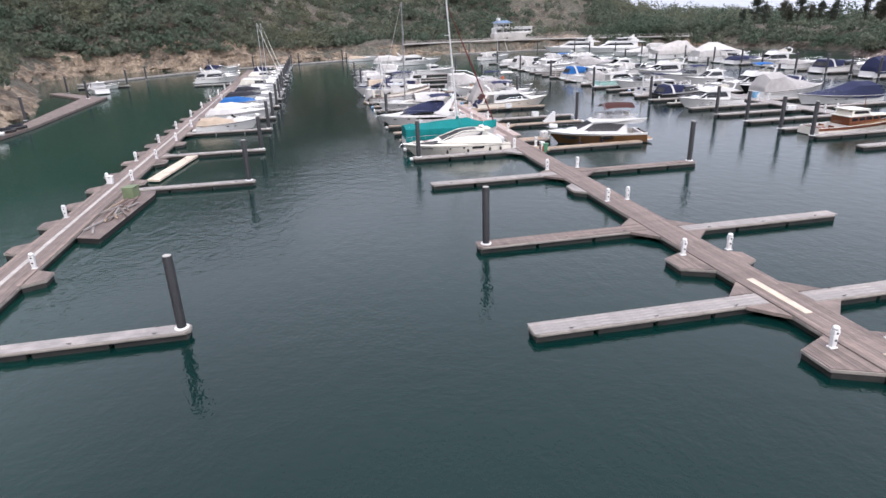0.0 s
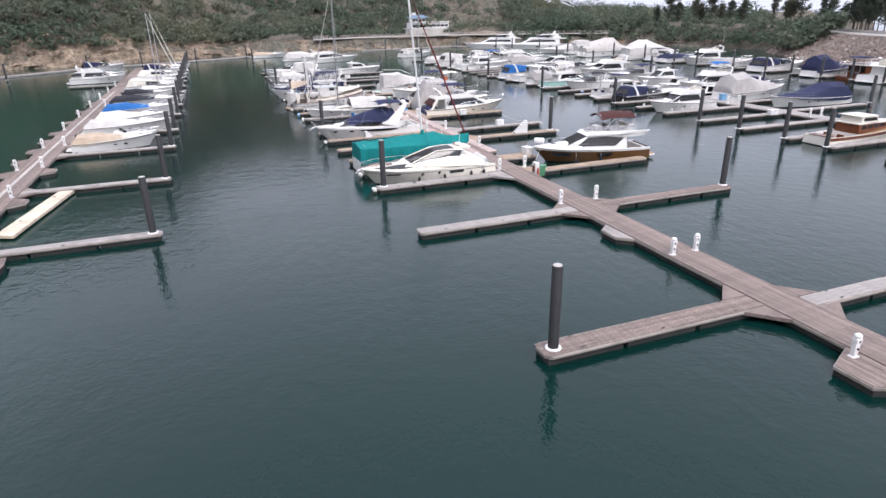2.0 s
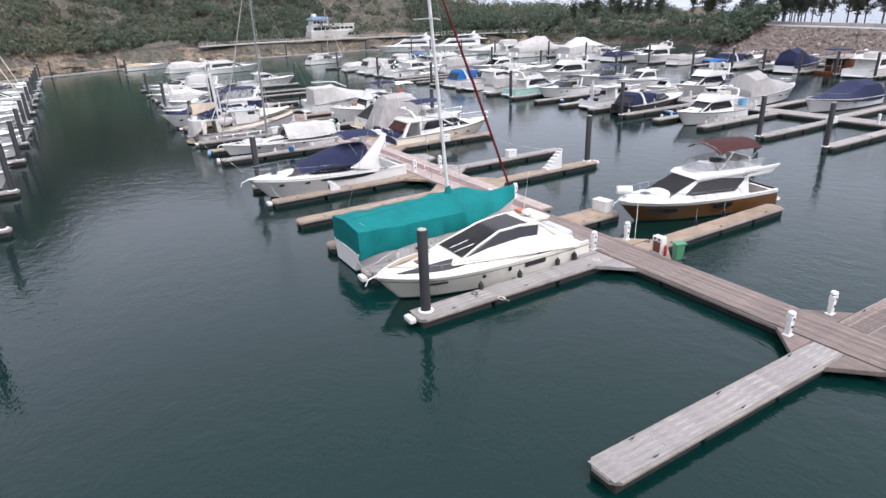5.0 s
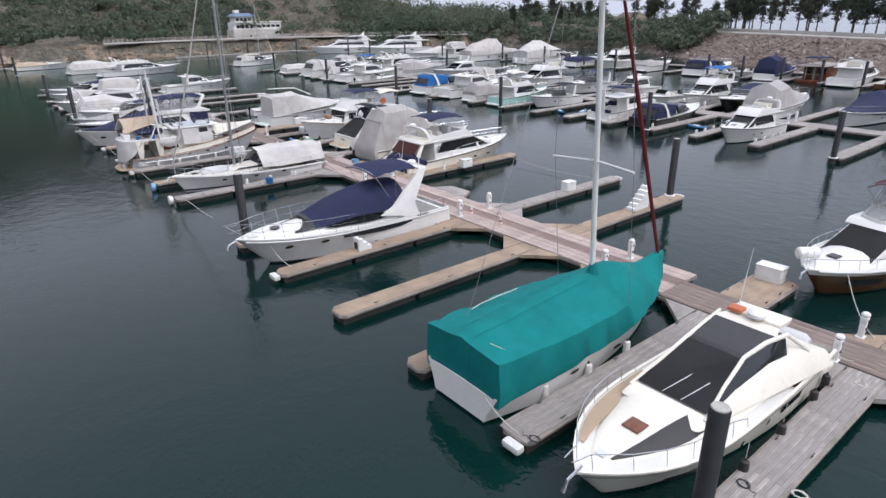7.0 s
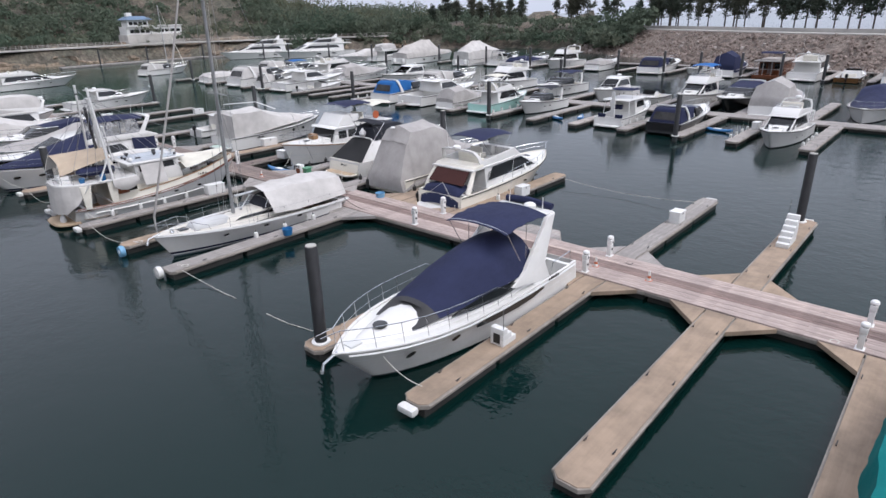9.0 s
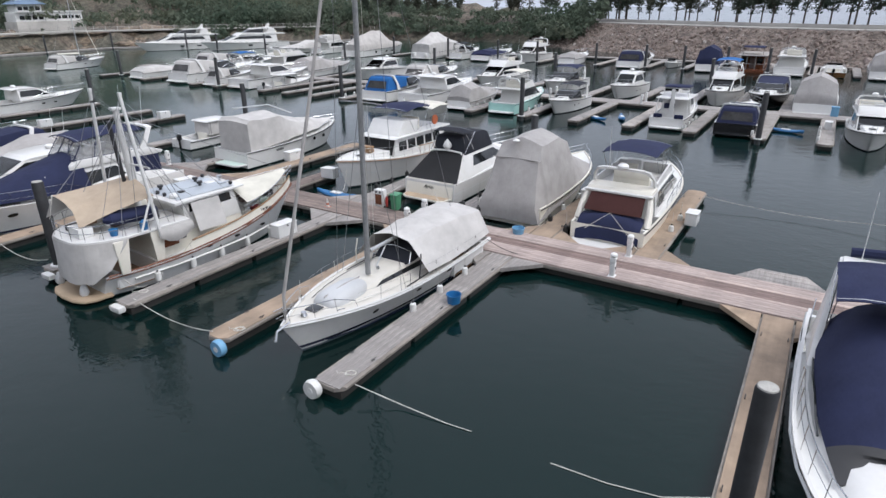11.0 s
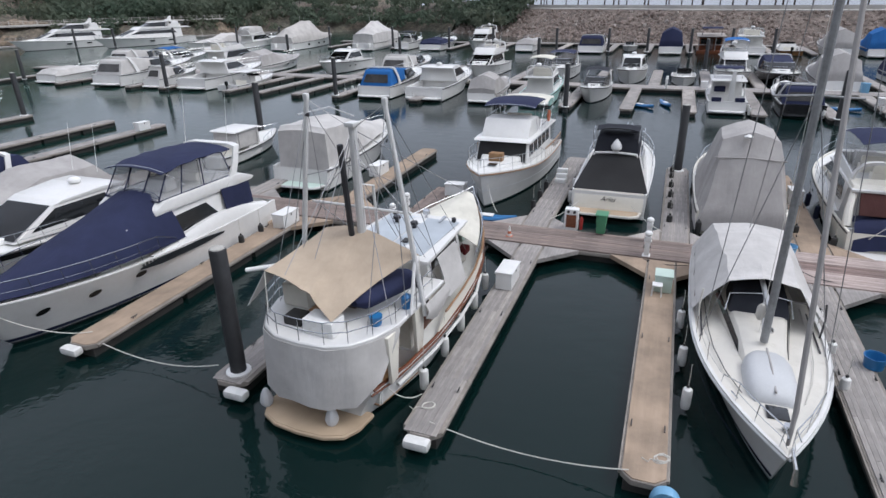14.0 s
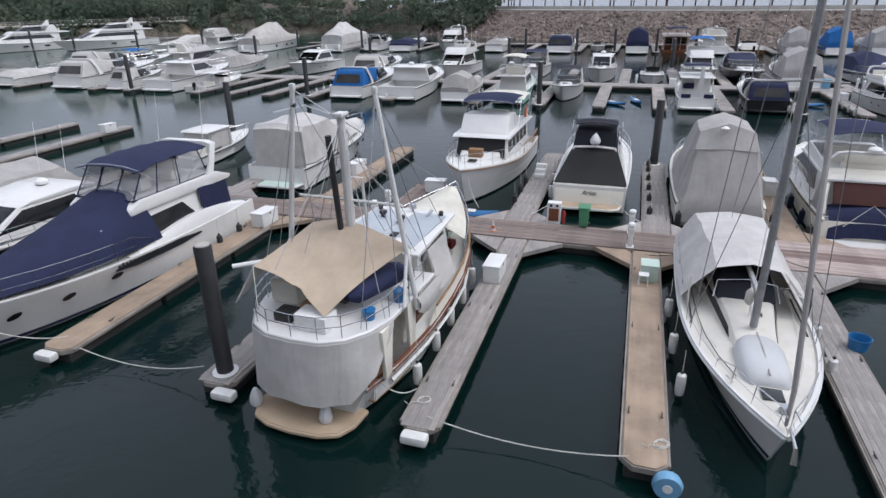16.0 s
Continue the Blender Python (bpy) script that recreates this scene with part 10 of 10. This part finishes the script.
# jet skis in a row on the shore pontoon, some under black covers
def jet_ski(x, y, turn, cover):
    root = thing("jet_ski", "jet ski under a black cover on the shore pontoon" if cover else "white jet ski parked on the shore pontoon", "jet ski", "jet skis", m=pose(x, y, 0.5, 0, 0, turn))
    rows = []
    for i in range(9):
        u = i / 8
        w = 0.62 * (1 - u ** 3 * 0.9)
        rows.append([(-1.5 + 3.1 * u, w * math.cos(a), 0.28 + 0.28 * math.sin(a) + 0.2 * u * u) for a in [2 * math.pi * k / 10 for k in range(10)]])
    part("hull", grid(rows, close=True), "gel_black" if cover else "gel", root)
    part("seat", box(1.5, 0.4, 0.34, (-0.5, 0, 0.5), 0.1, 0.8), "c_black", root, "black saddle")
    part("cowl", box(0.9, 0.6, 0.45, (0.6, 0, 0.52), 0.14, 0.6), "c_black" if cover else "gel", root)
    part("handlebar", tube([(0.35, -0.42, 1.02), (0.45, 0, 1.06), (0.35, 0.42, 1.02)], 0.03, 6), "rubber", root)


for k in range(9):
    y = 84.0 + 3.2 * k
    jet_ski(-52.35 + 0.083 * (y - 60), y, -8, k in (1, 4, 7, 8))

# clubhouse on the north bank with terrace
club = thing("clubhouse", "white two-storey clubhouse with a blue-grey roof on the bank", "building", m=pose(84.5, 292, 5.9) @ Matrix.Scale(0.7, 4) @ pose(-91, -313, 0))
part("base", box(27, 10, 5.6, (104, 313, -3.4), 0.1), "concrete", club)
part("ground_floor", box(11, 8, 3.6, (96.5, 313, 2.2), 0.1), "wall_white", club)
part("upper_floor", box(9.5, 7, 2.8, (97, 313, 5.9), 0.1), "wall_white", club)
part("roof", house([(91.0, 8.7), (103.4, 8.7), (100.5, 10.3), (94, 10.3)], lambda x, z: 5.2 - (z - 8.7) * 1.5, 0.05), "roof_blue", club, m=pose(0, 313, 0))
part("balcony", box(12, 1.6, 0.25, (97, 308.3, 5.7), 0.04), "wall_white", club)
part("cupola", box(2.4, 2.4, 1.6, (94.6, 313, 10.2), 0.1), "wall_white", club)
part("annex", box(15, 7, 3.6, (110, 313, 2.2), 0.1), "wall_white", club)
part("annex_roof", box(16, 8.4, 0.35, (110, 313, 5.8), 0.08), "wall_white", club)
for k in range(4):
    part("window", box(1.8, 0.06, 1.5, (93.4 + k * 2.4, 308.96, 3.0), 0.02), "glass", club)
    part("window", box(1.7, 0.06, 1.4, (93.6 + k * 2.2, 309.46, 6.5), 0.02), "glass", club)
for k in range(5):
    part("window", box(2.2, 0.06, 1.3, (104.8 + k * 2.7, 309.46, 3.2), 0.02), "glass", club)
bank = prism([(40, 282), (60, 285.5), (96, 285.0), (135, 264.0), (160, 245.0), (161.5, 247.0), (136, 266.5), (97, 287.5), (60, 288.0), (40, 284.5)], 4.3, 4.8, 0.08)
single("bank_path", bank, "concrete", "pale concrete path along the far bank", "path", kind="structure", smooth=0)
fence = thing("bank_fence", "pale post and rail fence along the far bank", "fence")
line = [(40, 282.0), (60, 285.3), (96, 284.8), (135, 263.8), (160, 244.8)]
for (ax, ay), (bx, by) in zip(line, line[1:]):
    n = 14
    for hh in (5.3, 5.7):
        part("rail", tube([(ax, ay + 0.4, hh), (bx, by + 0.4, hh)], 0.04, 5), "concrete", fence)
    for k in range(n):
        x, y = ax + (bx - ax) * k / n, ay + (by - ay) * k / n
        part("post", box(0.14, 0.14, 1.1, (x, y + 0.4, 4.75), 0.02), "concrete", fence)
# parapet of the promenade
par = thing("promenade_parapet", "low white parapet along the promenade edge", "parapet", kind="structure")
ln = wall_line(6.0)
part("wall", grid([[(x + nx * o, y + ny * o, z) for o, z in ((WALL_RUN + 5.9, WALL_TOP + 0.3), (WALL_RUN + 5.9, WALL_TOP + 1.1), (WALL_RUN + 6.2, WALL_TOP + 1.1), (WALL_RUN + 6.2, WALL_TOP + 0.3))] for x, y, nx, ny in ln]), "concrete", par)

# ---- boards of the main pontoons ----
for parent, y0, y1, deck, piece, seed in ((main_b, 4, 76, "plank_brown", 12.0, 11), (main_b2, 76.01, 110.39, b_deck_new, 8.6, 12), (main_b3, 110.4, 150, "plank_brown", 10.0, 13)):
    xw, xe = b_edges((y0 + y1) / 2)
    lay_planks(parent, xw + 0.04, xe - 0.04, y0, y1, deck, True, 0.205, piece, DZ - 0.002, seed)
lay_planks(main_a, -22.85, -20.25, 10, 100, "plank_brown", True, 0.26, 15.0, DZ - 0.002, 14)
for x, y0, y1 in ((21.75, 24.6, 29.0), (22.1, 15.0, 20.5), (-21.55, 20.0, 53.6), (-21.55, 53.62, 90.0), (-21.55, 90.02, 126.0), (-21.55, 126.02, 160.0)):
    rb = part("replacement_board", box(0.45 if x > 0 else 0.34, y1 - y0, 0.03, (x, (y0 + y1) / 2, DZ + 0.036), 0.006), "tan_new" if x > 0 else "plank_pale", main_b if x > 0 else main_a, "paler board laid along the pontoon")
